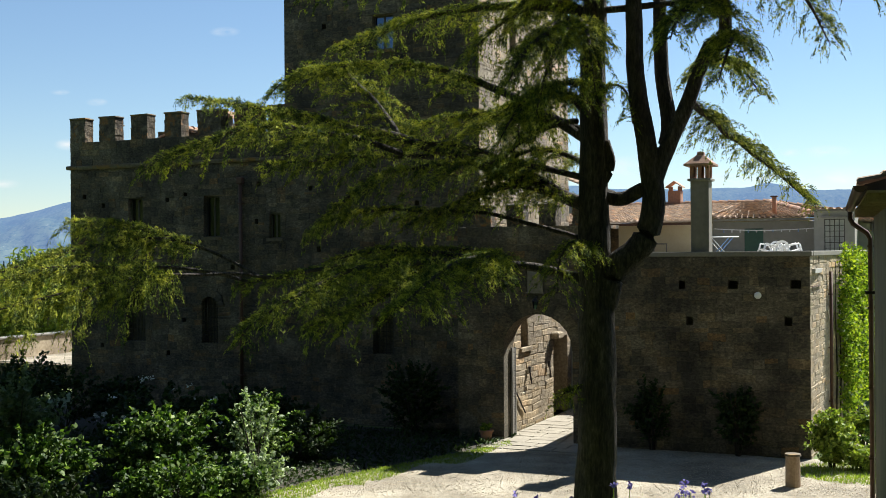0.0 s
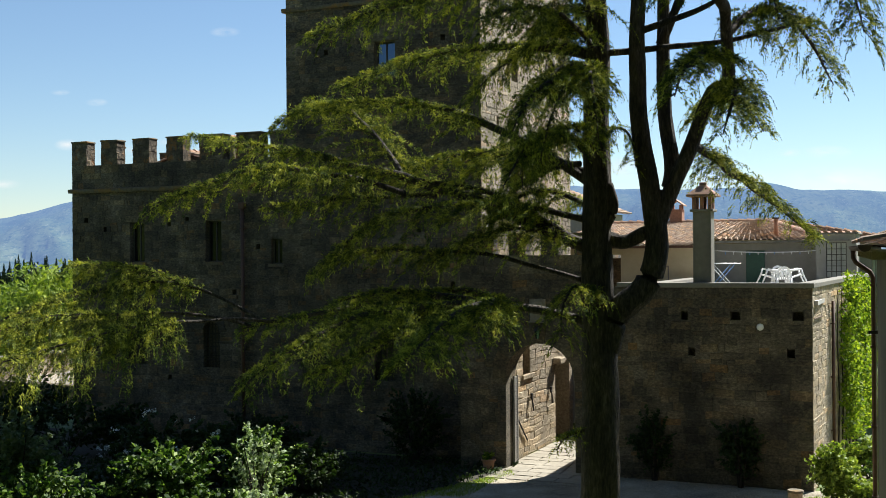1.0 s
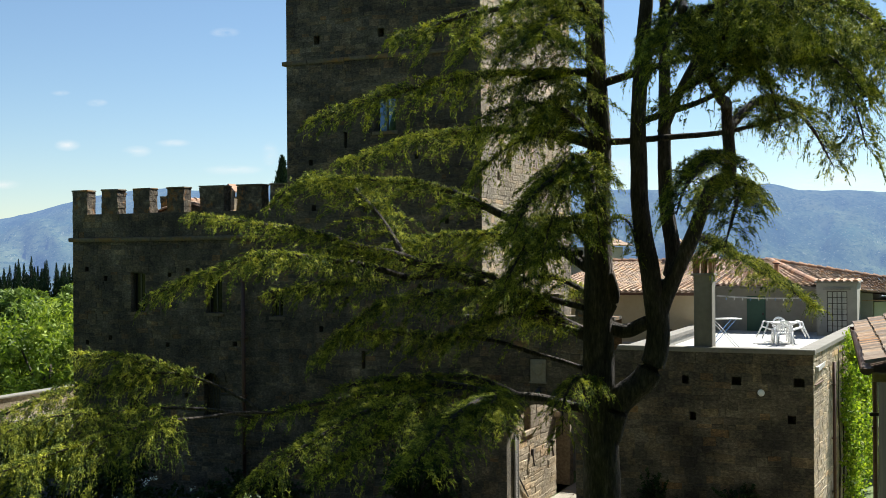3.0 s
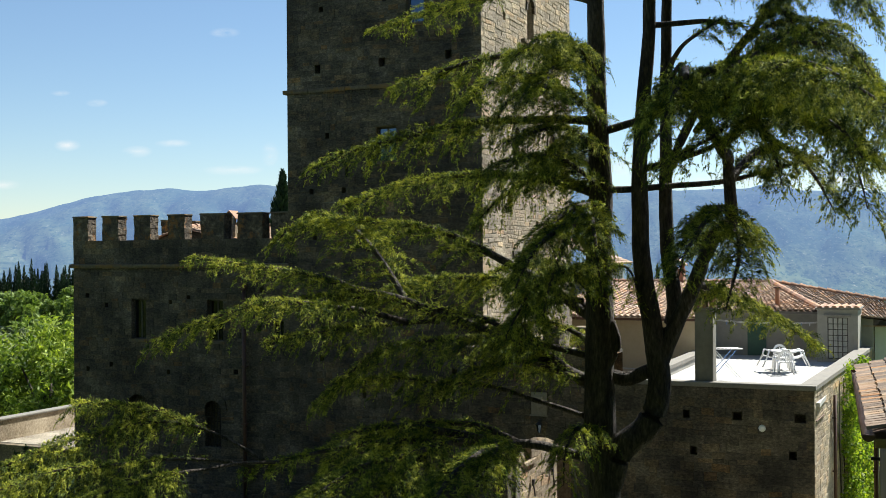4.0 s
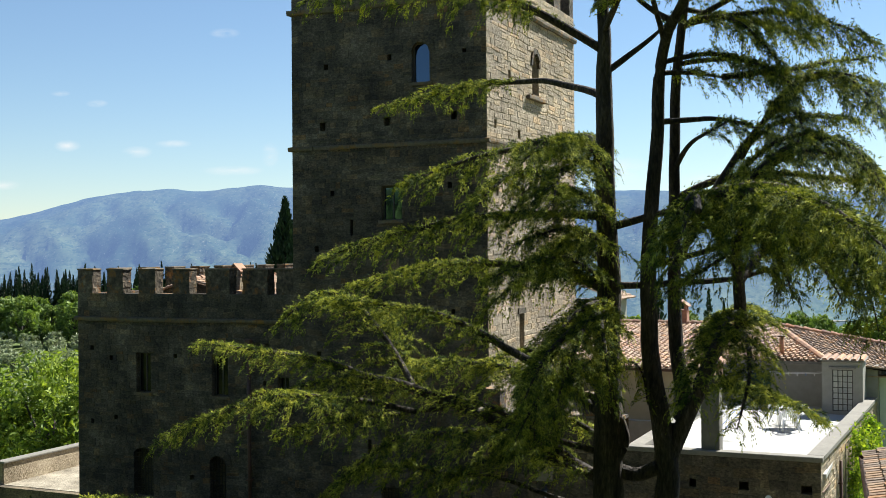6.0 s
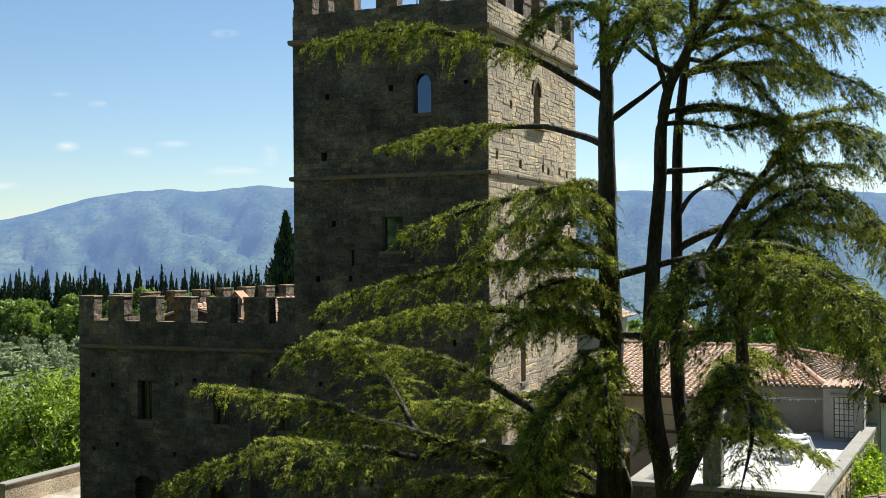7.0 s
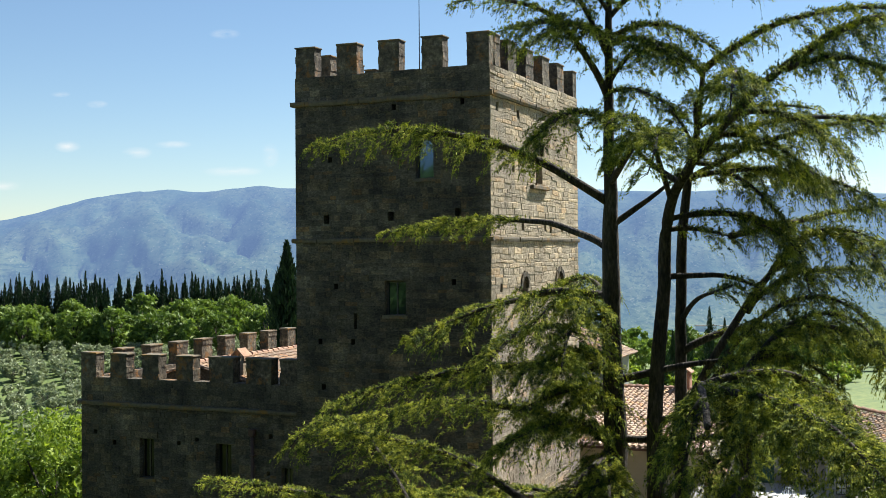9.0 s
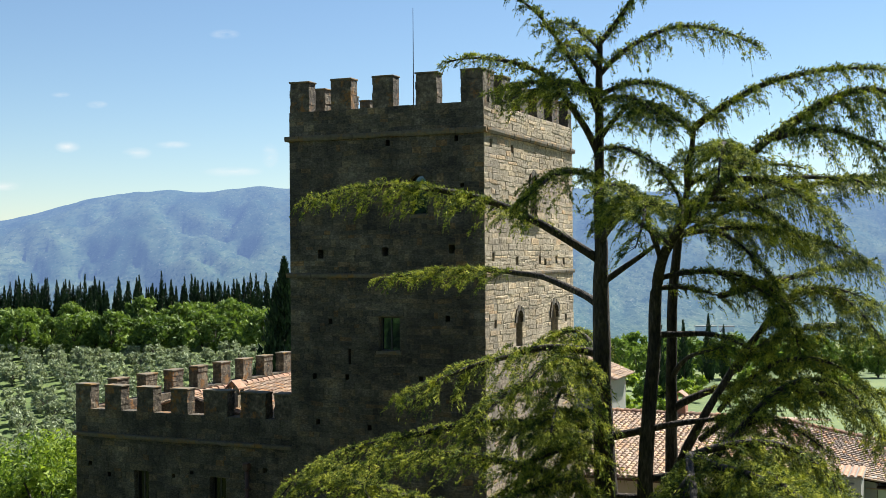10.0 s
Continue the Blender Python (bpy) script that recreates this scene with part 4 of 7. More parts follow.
# stair house with the tall glazed window
hut = thing("stair_hut", "small grey rendered stair hut with a tall gridded window", "hut", BASE)
V, Fc = core_face(face_front(11.3), 9.05, 10.5, 5.0, 7.2, [(9.42, 10.15, 5.35, 6.9, 0.12, True)])
part_mesh("wall", mesh_of("wall", V, Fc, PLASTER), hut)
part("wall", box(9.05, 10.5, 11.45, 13.4, 5.0, 7.2), PLASTER, hut)
part_mesh("wall", mesh_of("wall", [(10.5, 11.3, 5.0), (10.5, 11.45, 5.0), (10.5, 11.45, 7.2), (10.5, 11.3, 7.2)], [(0, 1, 2, 3)], PLASTER), hut)
part("roof_slab", box(8.98, 10.58, 11.2, 13.4, 7.2, 7.27, bevel=0.01), CONCRETE, hut)
part("drip_edge", box(9.3, 10.27, 11.2, 11.3, 6.95, 7.02), GREY_WOOD, hut)
window(hut, face_front(11.3), 9.42, 10.15, 5.35, 6.9, 0.1, cols=4, rows=7, frame_mat=DARK_FRAME, bars=0.03, sill=False, pane_mat=PALE_GLASS)
for k in range(6):
    part_mesh("roof_tile", mesh_of("roof_tile", [(9.05 + k * 0.26 + 0.1 * math.cos(math.pi * g / 4) + 0.1, y, 7.28 + 0.07 * math.sin(math.pi * g / 4)) for y in (11.18, 13.3) for g in range(5)],
              [(g, g + 1, 6 + g, 5 + g) for g in range(4)] + [(0, 1, 2, 3, 4)], TILE_ONE), hut)
pale = thing("side_house", "pale rendered house with a tiled roof behind the terrace", "house", BASE)
part("wall", box(10.95, 12.7, 13.8, 20.3, 2.0, 6.4), PALE_RENDER, pale)
barrel_roof(pale, (9.05, 13.1, 7.0), (12.8, 13.1, 6.55), (12.8, 20.45, 6.8), (6.2, 20.45, 7.88), seed=66, mat=TILE_OLD)
ridge_tiles(pale, (6.2, 20.5, 7.94), (12.8, 20.5, 6.84), 0.15, seed=9)
part("eave_board", box(10.55, 12.8, 13.25, 13.85, 6.46, 6.50), WOOD, pale)
far = thing("rear_house", "tiled house behind the tower with a broad eave", "house", BASE)
part("wall", box(-10.0, -3.4, 27, 30.2, -3.0, 8.7), PLASTER, far)
barrel_roof(far, (-3.0, 26.6, 8.75), (-3.0, 30.6, 8.75), (-6.7, 30.6, 10.2), (-6.7, 26.6, 10.2), seed=67)
barrel_roof(far, (-10.4, 26.6, 8.75), (-10.4, 30.6, 8.75), (-6.7, 30.6, 10.2), (-6.7, 26.6, 10.2), seed=68)

# clothes line with pegs
line = thing("clothes_line", "white clothes lines with pegs strung before the wall", "clothes line", BASE)
for k in range(2):
    V = [(5.0 + 4.3 * i / 16, 12.9 + k * 0.25, 6.62 - 0.09 * (1 - ((i - 8) / 8) ** 2) + 0.02 * k) for i in range(17)]
    Vs, Fs = [], []
    for x, y, z in V:
        Vs += [(x, y, z - 0.009), (x, y, z + 0.009), (x, y + 0.015, z)]
    for i in range(16):
        for a in range(3):
            b = (a + 1) % 3
            Fs.append((i * 3 + a, i * 3 + b, i * 3 + 3 + b, i * 3 + 3 + a))
    part_mesh("cord", mesh_of("cord", Vs, Fs, WHITE_PLASTIC), line)
for k in range(12):
    x = 5.4 + k * 0.32
    part("peg", box(x, x + 0.03, 12.88, 12.91, 6.46, 6.56), WHITE_PLASTIC if k % 3 else BLUE_PLASTIC, line)


def tube(pts, rad, seg=6):
    """A tube along points; rad may be a list."""
    V, Fc = [], []
    pts = [Vector(p) for p in pts]
    for i, p in enumerate(pts):
        d = (pts[min(i + 1, len(pts) - 1)] - pts[max(i - 1, 0)]).normalized()
        a = d.cross(Vector((0.31, 0.17, 0.93)) if abs(d.z) < 0.9 else Vector((1, 0.1, 0))).normalized()
        b = d.cross(a)
        r = rad[i] if isinstance(rad, list) else rad
        for g in range(seg):
            t = 2 * math.pi * g / seg
            V.append(p + (a * math.cos(t) + b * math.sin(t)) * r)
    for i in range(len(pts) - 1):
        for g in range(seg):
            h = (g + 1) % seg
            Fc.append((i * seg + g, i * seg + h, (i + 1) * seg + h, (i + 1) * seg + g))
    Fc.append(tuple(range(seg))[::-1])
    Fc.append(tuple(range((len(pts) - 1) * seg, len(pts) * seg)))
    return V, Fc


def tube_part(name, pts, rad, mat, parent, seg=6, label=""):
    V, Fc = tube(pts, rad, seg)
    return part_mesh(name, mesh_of(name, V, Fc, mat, smooth=True), parent, label)


# white plastic garden furniture
def garden_chair(m):
    c = thing("garden_chair", "white moulded plastic garden armchair on the terrace", "chair", m, "chairs round the terrace table")
    part("seat", box(-0.23, 0.23, -0.22, 0.24, 0.39, 0.43, bevel=0.015), WHITE_PLASTIC, c)
    V, Fc = [], []
    for e in (0.0, 0.03):
        for i in range(9):
            t = math.pi * i / 8
            V.append((0.25 * math.cos(t), 0.24 + 0.14 * math.sin(t) + e, 0.5 + 0.36 * math.sin(t) ** 0.7))
        for i in range(9):
            t = math.pi * i / 8
            V.append((0.19 * math.cos(t), 0.24 + 0.12 * math.sin(t) + e, 0.5 + 0.28 * math.sin(t) ** 0.7))
    for i in range(8):
        Fc += [(i, i + 1, 10 + i, 9 + i), (18 + i, 19 + i, 28 + i, 27 + i), (i, i + 1, 19 + i, 18 + i), (9 + i, 10 + i, 28 + i, 27 + i)]
    part_mesh("backrest", mesh_of("backrest", V, Fc, WHITE_PLASTIC), c)
    for k in range(5):
        x = -0.14 + 0.07 * k
        tube_part("back_slat", [(x, 0.23, 0.42), (x, 0.33, 0.76 - abs(x) * 0.5)], 0.018, WHITE_PLASTIC, c, 5)
    for s in (-1, 1):
        tube_part("armrest", [(s * 0.27, -0.2, 0.62), (s * 0.28, 0.05, 0.64), (s * 0.25, 0.26, 0.62)], 0.028, WHITE_PLASTIC, c)
        tube_part("leg", [(s * 0.29, -0.27, 0.0), (s * 0.25, -0.2, 0.42), (s * 0.27, -0.2, 0.62)], [0.022, 0.035, 0.03], WHITE_PLASTIC, c)
        tube_part("leg", [(s * 0.27, 0.36, 0.0), (s * 0.23, 0.25, 0.45)], [0.022, 0.035], WHITE_PLASTIC, c)
    return c


TF = 5.222
lean = Matrix.Translation((0, 0.36, 0)) @ pose(0, 0, 0, -17) @ Matrix.Translation((0, -0.36, 0))
chair = garden_chair(pose(11.16, 39.72, TF, 0, 0, -86) @ lean)
copy_thing(chair, pose(12.36, 39.68, TF, 0, 0, 84) @ lean)
copy_thing(chair, pose(11.55, 38.98, TF, 0, 0, 172))
copy_thing(chair, pose(11.9, 40.45, TF, 0, 0, -6))
table = thing("garden_table", "round white plastic garden table on the terrace", "table", pose(11.76, 39.7, TF))
bm = bmesh.new()
bmesh.ops.create_cone(bm, cap_ends=True, segments=28, radius1=0.46, radius2=0.48, depth=0.035, matrix=pose(0, 0, 0.715))
part("tabletop", bm, WHITE_PLASTIC, table)
for a in range(4):
    t = math.pi * (0.25 + a / 2)
    tube_part("leg", [(0.42 * math.cos(t), 0.42 * math.sin(t), 0), (0.3 * math.cos(t), 0.3 * math.sin(t), 0.7)], [0.025, 0.035], WHITE_PLASTIC, table)
rack = thing("drying_rack", "white and blue folding laundry drying rack", "drying rack", BASE @ pose(6.75, 4.6, TF, 0, 0, 25))
for y in (-0.25, 0.25):
    tube_part("leg", [(-0.5, y, 0), (0.35, y, 0.95)], 0.013, BLUE_PLASTIC, rack, 5)
    tube_part("leg", [(0.5, y, 0), (-0.35, y, 0.95)], 0.013, WHITE_PLASTIC, rack, 5)
    tube_part("rail", [(-0.55, y, 0.98), (0.55, y, 0.98)], 0.014, WHITE_PLASTIC, rack, 5)
for k in range(9):
    x = -0.52 + 0.13 * k
    tube_part("rod", [(x, -0.25, 0.985), (x, 0.25, 0.985)], 0.007, WHITE_PLASTIC, rack, 5)

# ---- near house on the right ----
near = thing("side_building", "rendered outbuilding with a clay tile roof and rusty gutter", "house", BASE @ pose(11.6, -6.18, 0, 0, 0, 5.0))
part("wall", box(0.5, 7.5, -9.3, -0.12, -0.5, 6.62), GREY_RENDER, near)
barrel_roof(near, (0.06, -9.55, 6.74), (0.06, 0.05, 6.74), (6.0, 0.05, 8.35), (6.0, -9.55, 8.35), seed=71, pitch=0.24, mat=TILE_OLD)
part("eave_board", box(0.1, 0.52, -9.5, 0.0, 6.60, 6.635), WOOD, near)
V, Fc = [], []
for y in (-9.6, 0.1):
    for e in (0.10, 0.085):
        for g in range(9):
            t = math.pi + math.pi * g / 8
            V.append((0.0 + e * math.cos(t), y, 6.70 + e * math.sin(t)))
for g in range(8):
    Fc += [(g, g + 1, 19 + g, 18 + g), (9 + g, 10 + g, 28 + g, 27 + g)]
Fc.append(tuple(range(9)))
Fc.append(tuple(range(18, 27)))
part_mesh("gutter", mesh_of("gutter", V, Fc, RUST), near, "rusty brown half-round gutter")
for k in range(16):
    y = -9.4 + k * 0.62
    part("rafter", box(0.1, 0.52, y, y + 0.1, 6.48, 6.60), WOOD, near)
tube_part("down_pipe", [(0.0, -0.05, 6.62), (0.0, -0.05, 6.45), (0.06, -0.05, 6.34), (0.36, -0.05, 6.12), (0.43, -0.05, 5.98), (0.43, -0.05, 0.0)], 0.055, RUST, near, 10, "rusty brown downpipe")
for z in (1.0, 2.6, 4.4, 5.8):
    part("bracket", box(0.36, 0.51, -0.13, 0.03, z, z + 0.05), RUST, near)
tube_part("cable", [(0.47, -0.4, 6.4), (0.47, -0.4, 4.9), (0.46, -0.45, 4.75), (0.47, -0.4, 4.6), (0.47, -0.4, 0.3)], 0.014, PALE_CABLE, near, 5)
part("lamp_bracket", box(0.3, 0.5, -0.5, -0.44, 4.75, 4.82), IRON, near)

# ---- side terrace left of the wing ----
left = thing("side_terrace", "sunlit garden terrace with a pale low parapet beside the wing", "terrace", BASE)
part("floor", box(-26.4, -16.7, 5.8, 22, 0.6, 0.95), GRAVEL, left)
part("wall", box(-60, -16.7, 5.4, 5.8, -1.0, 0.93), STONE, left)
part("parapet", box(-26.6, -26.2, 5.8, 22, 0.6, 1.9, bevel=0.02), SUNLIT_STONE, left)
part("coping", box(-26.68, -26.12, 5.75, 22, 1.9, 2.0, bevel=0.02), CONCRETE, left)

# ---- the cedar ----
cedar = thing("cedar_tree", "large old cedar with several stems and drooping feathery boughs", "tree")
leaf_rng = np.random.default_rng(5)


def tri_mesh(name, V, mat):
    """A mesh of loose triangles from an (n, 3, 3) array."""
    n = len(V)
    me = bpy.data.meshes.new(name)
    me.vertices.add(n * 3)
    me.vertices.foreach_set("co", V.reshape(-1).astype(np.float32))
    me.loops.add(n * 3)
    me.loops.foreach_set("vertex_index", np.arange(n * 3, dtype=np.int32))
    me.polygons.add(n)
    me.polygons.foreach_set("loop_start", np.arange(0, n * 3, 3, dtype=np.int32))
    me.materials.append(mat)
    me.update(calc_edges=True)
    return me


def quad_mesh(name, V, mat):
    """A mesh of loose quads from an (n, 4, 3) array."""
    n = len(V)
    me = bpy.data.meshes.new(name)
    me.vertices.add(n * 4)
    me.vertices.foreach_set("co", V.reshape(-1).astype(np.float32))
    me.loops.add(n * 4)
    me.loops.foreach_set("vertex_index", np.arange(n * 4, dtype=np.int32))
    me.polygons.add(n)
    me.polygons.foreach_set("loop_start", np.arange(0, n * 4, 4, dtype=np.int32))
    me.materials.append(mat)
    me.update(calc_edges=True)
    return me


def unit(a):
    return a / np.maximum(np.linalg.norm(a, axis=-1, keepdims=True), 1e-9)


def smooth_line(pts, n):
    """Points along a Catmull-Rom curve."""
    P = [Vector(p) for p in pts]
    P = [P[0] * 2 - P[1]] + P + [P[-1] * 2 - P[-2]]
    out = []
    seg = len(P) - 3
    for k in range(n + 1):
        f = k / n * seg
        i = min(int(f), seg - 1)
        t = f - i
        a, b, c, d = P[i:i + 4]
        out.append(0.5 * ((2 * b) + (c - a) * t + (2 * a - 5 * b + 4 * c - d) * t * t + (3 * b - a - 3 * c + d) * t ** 3))
    return out


def stem(pts, r0, r1):
    n = len(pts) * 6
    line = smooth_line(pts, n)
    out = []
    for k, p in enumerate(line):
        out.append(p + Vector((noise.noise(p * 0.9), noise.noise(p * 0.9 + Vector((7, 0, 0))), 0)) * 0.05)
    seg = 18 if r0 > 0.15 else 10
    V, Fc = tube(out, [(r0 + (r1 - r0) * (k / n) ** 0.8) for k in range(n + 1)], seg)
    # furrowed bark
    for i, v in enumerate(V):
        c = out[min(i // seg, n)]
        d = v - c
        g = noise.noise(Vector((math.atan2(d.y, d.x) * 4.0, v.z * 0.5, 3.1))) * 0.10 + noise.noise(v * 3.0) * 0.07
        V[i] = c + d * (1 + g)
    part_mesh("trunk" if r0 > 0.4 else "stem", mesh_of("stem", V, Fc, BARK, smooth=True), cedar, "furrowed grey-brown bark")


def plume(line, spread, start, droop, dens):
    """Needles of one bough: side shoots along it, tufts crowded on those and hanging from them, needles in the tufts."""
    g = leaf_rng
    L = np.array([tuple(p) for p in line])
    cum = np.concatenate([[0], np.cumsum(np.linalg.norm(np.diff(L, axis=0), axis=1))])
    total = cum[-1]

    def along(f):
        return np.stack([np.interp(f * total, cum, L[:, i]) for i in range(3)], 1)
    n = max(12, int(total * (1 - start) / 0.070 * (0.4 + 0.6 * dens)))
    s = start + (1 - start) * (np.arange(n) + g.random(n)) / n
    pos = along(s)
    tan = unit(along(np.minimum(s + 0.04, 1)) - along(np.minimum(s, 0.96)))
    side = unit(np.cross(tan, [0, 0, 1.0]))
    q = (s - start) / (1 - start)
    prof = np.minimum(1, 0.5 + 2.5 * q) * np.sqrt(np.clip(1.05 - q, 0.05, 1))
    sgn = np.where(g.random(n) < 0.5, -1.0, 1.0)
    ln = spread * 1.05 * prof * g.uniform(0.3, 1.05, n) + 0.16
    d = unit(side * sgn[:, None] + tan * g.uniform(0.1, 1.3, n)[:, None] + np.stack([g.normal(0, .12, n), g.normal(0, .12, n), g.normal(0.16, .20, n)], 1))
    sag = 0.36 + 0.36 * droop
    wood = []
    for i in range(n):
        e = pos[i] + d[i] * ln[i] * 0.6
        e[2] -= sag * ln[i] * 0.3
        w = np.cross(d[i], [0, 0, 1.0]) * 0.009
        up = np.array([0, 0, 0.009])
        wood += [[pos[i] - w, pos[i] + w, e], [pos[i] - up, pos[i] + up, e]]
    # tufts crowded along the shoots, close enough to lie as one pad
    per = np.maximum(4, (ln / 0.025).astype(int))
    idx = np.repeat(np.arange(n), per)
    m = len(idx)
    f = g.random(m) ** 0.8
    perp = unit(np.cross(d[idx], [0, 0, 1.0]))
    tp = pos[idx] + d[idx] * (ln[idx] * f)[:, None] + perp * (g.normal(0, 0.06, m) * (1.15 - 0.6 * f))[:, None]
    tp[:, 2] += 0.03 - sag * ln[idx] * f ** 1.8 + g.normal(0, 0.022, m)
    td = d[idx] + perp * g.normal(0, 0.5, m)[:, None]
    td[:, 2] += g.uniform(0.0, 0.7, m) - sag * 1.5 * f ** 1.2
    # tufts close round the bough itself
    low = start * 0.6 if start < 0.35 else start
    mt = int(total * (1 - low) / 0.026)
    st = low + (1 - low) * g.random(mt)
    bt = along(st) + g.normal(0, 1, (mt, 3)) * ([0.10, 0.10, 0.025] if spread > 0.45 else [0.05, 0.05, 0.02]) + [0, 0, 0.05]
    bd = np.tile((L[-1] - L[0]) / total, (mt, 1)) + g.normal(0, 0.6, (mt, 3)) * [1, 1, 0.4] + [0, 0, 0.3]
    # fringe: strings of tufts hanging from the pad, longest towards the ends of the shoots
    hs = np.nonzero(g.random(m) < 0.22 + 0.10 * droop)[0]
    hl = (g.uniform(0.06, 0.13 + 0.17 * droop, len(hs)) * np.where(g.random(len(hs)) < 0.14, 1.4, 1.0))
    kn = np.maximum(1, (hl / 0.046).astype(int))
    si = np.repeat(np.arange(len(hs)), kn)
    step = np.arange(len(si)) - np.repeat(np.cumsum(kn) - kn, kn)
    w = (step + 1) / (kn[si] + 0.5)
    out = unit(d[idx][hs] + g.normal(0, 0.3, (len(hs), 3))) * [1, 1, 0.2]
    hp = tp[hs][si] + out[si] * (hl[si] * 0.75 * w ** 0.7)[:, None]
    hp[:, 2] -= hl[si] * w ** 1.7
    hd = out[si] * (1.1 - 0.8 * w)[:, None] + np.stack([np.zeros(len(si)), np.zeros(len(si)), -0.2 - w], 1)
    C = np.concatenate([tp, bt, hp])
    D = unit(np.concatenate([td, bd, hd]))
    size = np.concatenate([g.uniform(0.8, 1.25, m + mt), g.uniform(0.55, 0.95, len(si)) * (1.1 - 0.35 * w)])
    # each tuft is a small burst of needles
    k = 6
    j = np.repeat(np.arange(len(C)), k)
    q = len(j)
    nd = unit(D[j] * g.uniform(0.8, 2.0, q)[:, None] + g.normal(0, 0.55, (q, 3)))
    nl = g.uniform(0.055, 0.11, q) * size[j]
    nw = unit(np.cross(nd, g.normal(0, 0.6, (q, 3)) + [0, 0, 1.1])) * (g.uniform(0.0052, 0.0095, q) * size[j])[:, None]
    base = C[j] - nd * (nl * 0.25)[:, None]
    blades = [np.stack([base - nw, base + nw, base + nd * nl[:, None]], 1)]
    return np.concatenate(blades), np.array(wood)


def limb(a, b, c, spread, start, droop, r, dens):
    a, b, c = Vector(a), Vector(b), Vector(c)
    ctrl = b * 2 - (a + c) * 0.5
    n = 22
    line = []
    for k in range(n + 1):
        t = k / n
        p = a * (1 - t) ** 2 + ctrl * (2 * t * (1 - t)) + c * t * t
        w = 0.10 * math.sin(math.pi * t)
        p += Vector((noise.noise(p * 0.8), noise.noise(p * 0.8 + Vector((5, 0, 0))), noise.noise(p * 0.8 + Vector((0, 9, 0))))) * w
        line.append(p)
    V, Fc = tube(line, [r * (1 - k / n) ** 0.7 + 0.008 for k in range(n + 1)], 8)
    ob = part_mesh("bough", mesh_of("bough", V, Fc, BARK, smooth=True), cedar)
    if spread > 0:
        leaves, wood = plume(line, spread, start, droop, dens)
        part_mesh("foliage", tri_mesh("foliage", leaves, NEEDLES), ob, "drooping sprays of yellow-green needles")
        part_mesh("shoot_wood", tri_mesh("shoot_wood", wood, BARK), ob, kind="stuff")


stem([(3.14, 23.5, -0.24), (3.14, 23.5, 0.66), (3.16, 23.5, 3.95), (3.12, 23.5, 6.28), (3.12, 23.5, 8.61), (3.16, 23.5, 10.95), (3.12, 23.5, 13.7), (3.11, 23.5, 15.7), (3.08, 23.5, 17.45), (3.1, 23.5, 20.19)], 0.52, 0.06)
stem([(3.23, 23.5, 4.65), (3.49, 23.4, 5.35), (4.06, 23.3, 5.92), (4.31, 23.2, 6.84), (4.2, 23.2, 7.76), (3.98, 23.2, 9.03), (3.93, 23.2, 10.87), (4.07, 23.2, 13.25), (4.15, 22.95, 15.0), (4.32, 22.0, 16.05), (5.07, 19.75, 17.3), (6.04, 19.0, 18.13)], 0.34, 0.05)
stem([(4.36, 23.3, 7.31), (4.67, 23.5, 8.25), (4.53, 23.6, 9.9), (4.56, 23.7, 11.78), (4.63, 23.7, 14.48), (4.79, 23.6, 16.58), (4.83, 23.4, 16.85), (5.0, 23.2, 18.33)], 0.2, 0.05)
stem([(4.34, 23.2, 7.19), (4.61, 23.1, 7.98), (4.92, 23.0, 8.71), (5.28, 22.6, 9.78), (5.52, 22.2, 9.89), (5.4, 21.8, 11.16), (5.12, 21.2, 11.32), (4.59, 20.4, 11.89), (4.0, 19.2, 12.3), (3.62, 17.5, 12.25), (3.46, 16.6, 12.0)], 0.19, 0.05)
stem([(4.46, 23.5, 10.89), (5.13, 23.20, 12.42), (6.20, 23.50, 13.82), (7.37, 23.8, 15.0)], 0.11, 0.05)
stem([(3.28, 23.5, 6.92), (3.68, 23.4, 6.83), (4.11, 23.2, 7.02)], 0.16, 0.14)
stem([(3.21, 23.4, 7.09), (3.44, 23.35, 7.55), (3.34, 23.4, 8.02)], 0.16, 0.1)
limb((3.15, 23.5, 11.91), (4.6, 23.0, 12.27), (5.84, 22.5, 12.54), 0.5, 0.75, 0.8, 0.085, 1.0)
limb((3.94, 23.2, 11.11), (5.19, 22.6, 11.5), (6.09, 22.0, 12.16), 0.5, 0.75, 0.8, 0.07, 1.0)
limb((3.16, 23.5, 10.72), (5.62, 23.0, 10.87), (7.61, 23.5, 11.39), 0.7, 0.6, 0.8, 0.07, 1.0)
limb((3.11, 23.5, 15.1), (3.85, 23.3, 15.67), (4.49, 23.0, 16.19), 0.4, 0.8, 0.5, 0.07, 1.0)
limb((4.28, 22.2, 15.9), (3.6, 22.5, 16.45), (3.17, 21.5, 16.76), 0.5, 0.6, 0.6, 0.06, 1.0)
limb((4.15, 22.95, 15.0), (4.82, 23.0, 14.97), (5.38, 22.5, 14.84), 0.6, 0.135, 0.7, 0.05, 1.0)
limb((4.12, 23.2, 14.04), (5.44, 22.8, 14.0), (5.79, 22.0, 13.78), 0.5, 0.5, 0.8, 0.06, 1.0)
limb((4.59, 23.7, 13.13), (4.81, 23.0, 13.57), (5.24, 22.0, 13.9), 0.4, 0.6, 0.8, 0.06, 1.0)
limb((3.08, 23.5, 17.72), (1.77, 23.0, 19.36), (-0.05, 22.5, 19.52), 0.8, 0.1575, 0.55, 0.07, 1.1)
limb((3.09, 23.5, 18.55), (2.06, 23.0, 20.21), (1.07, 22.5, 20.91), 0.6, 0.135, 0.5, 0.05, 1.0)
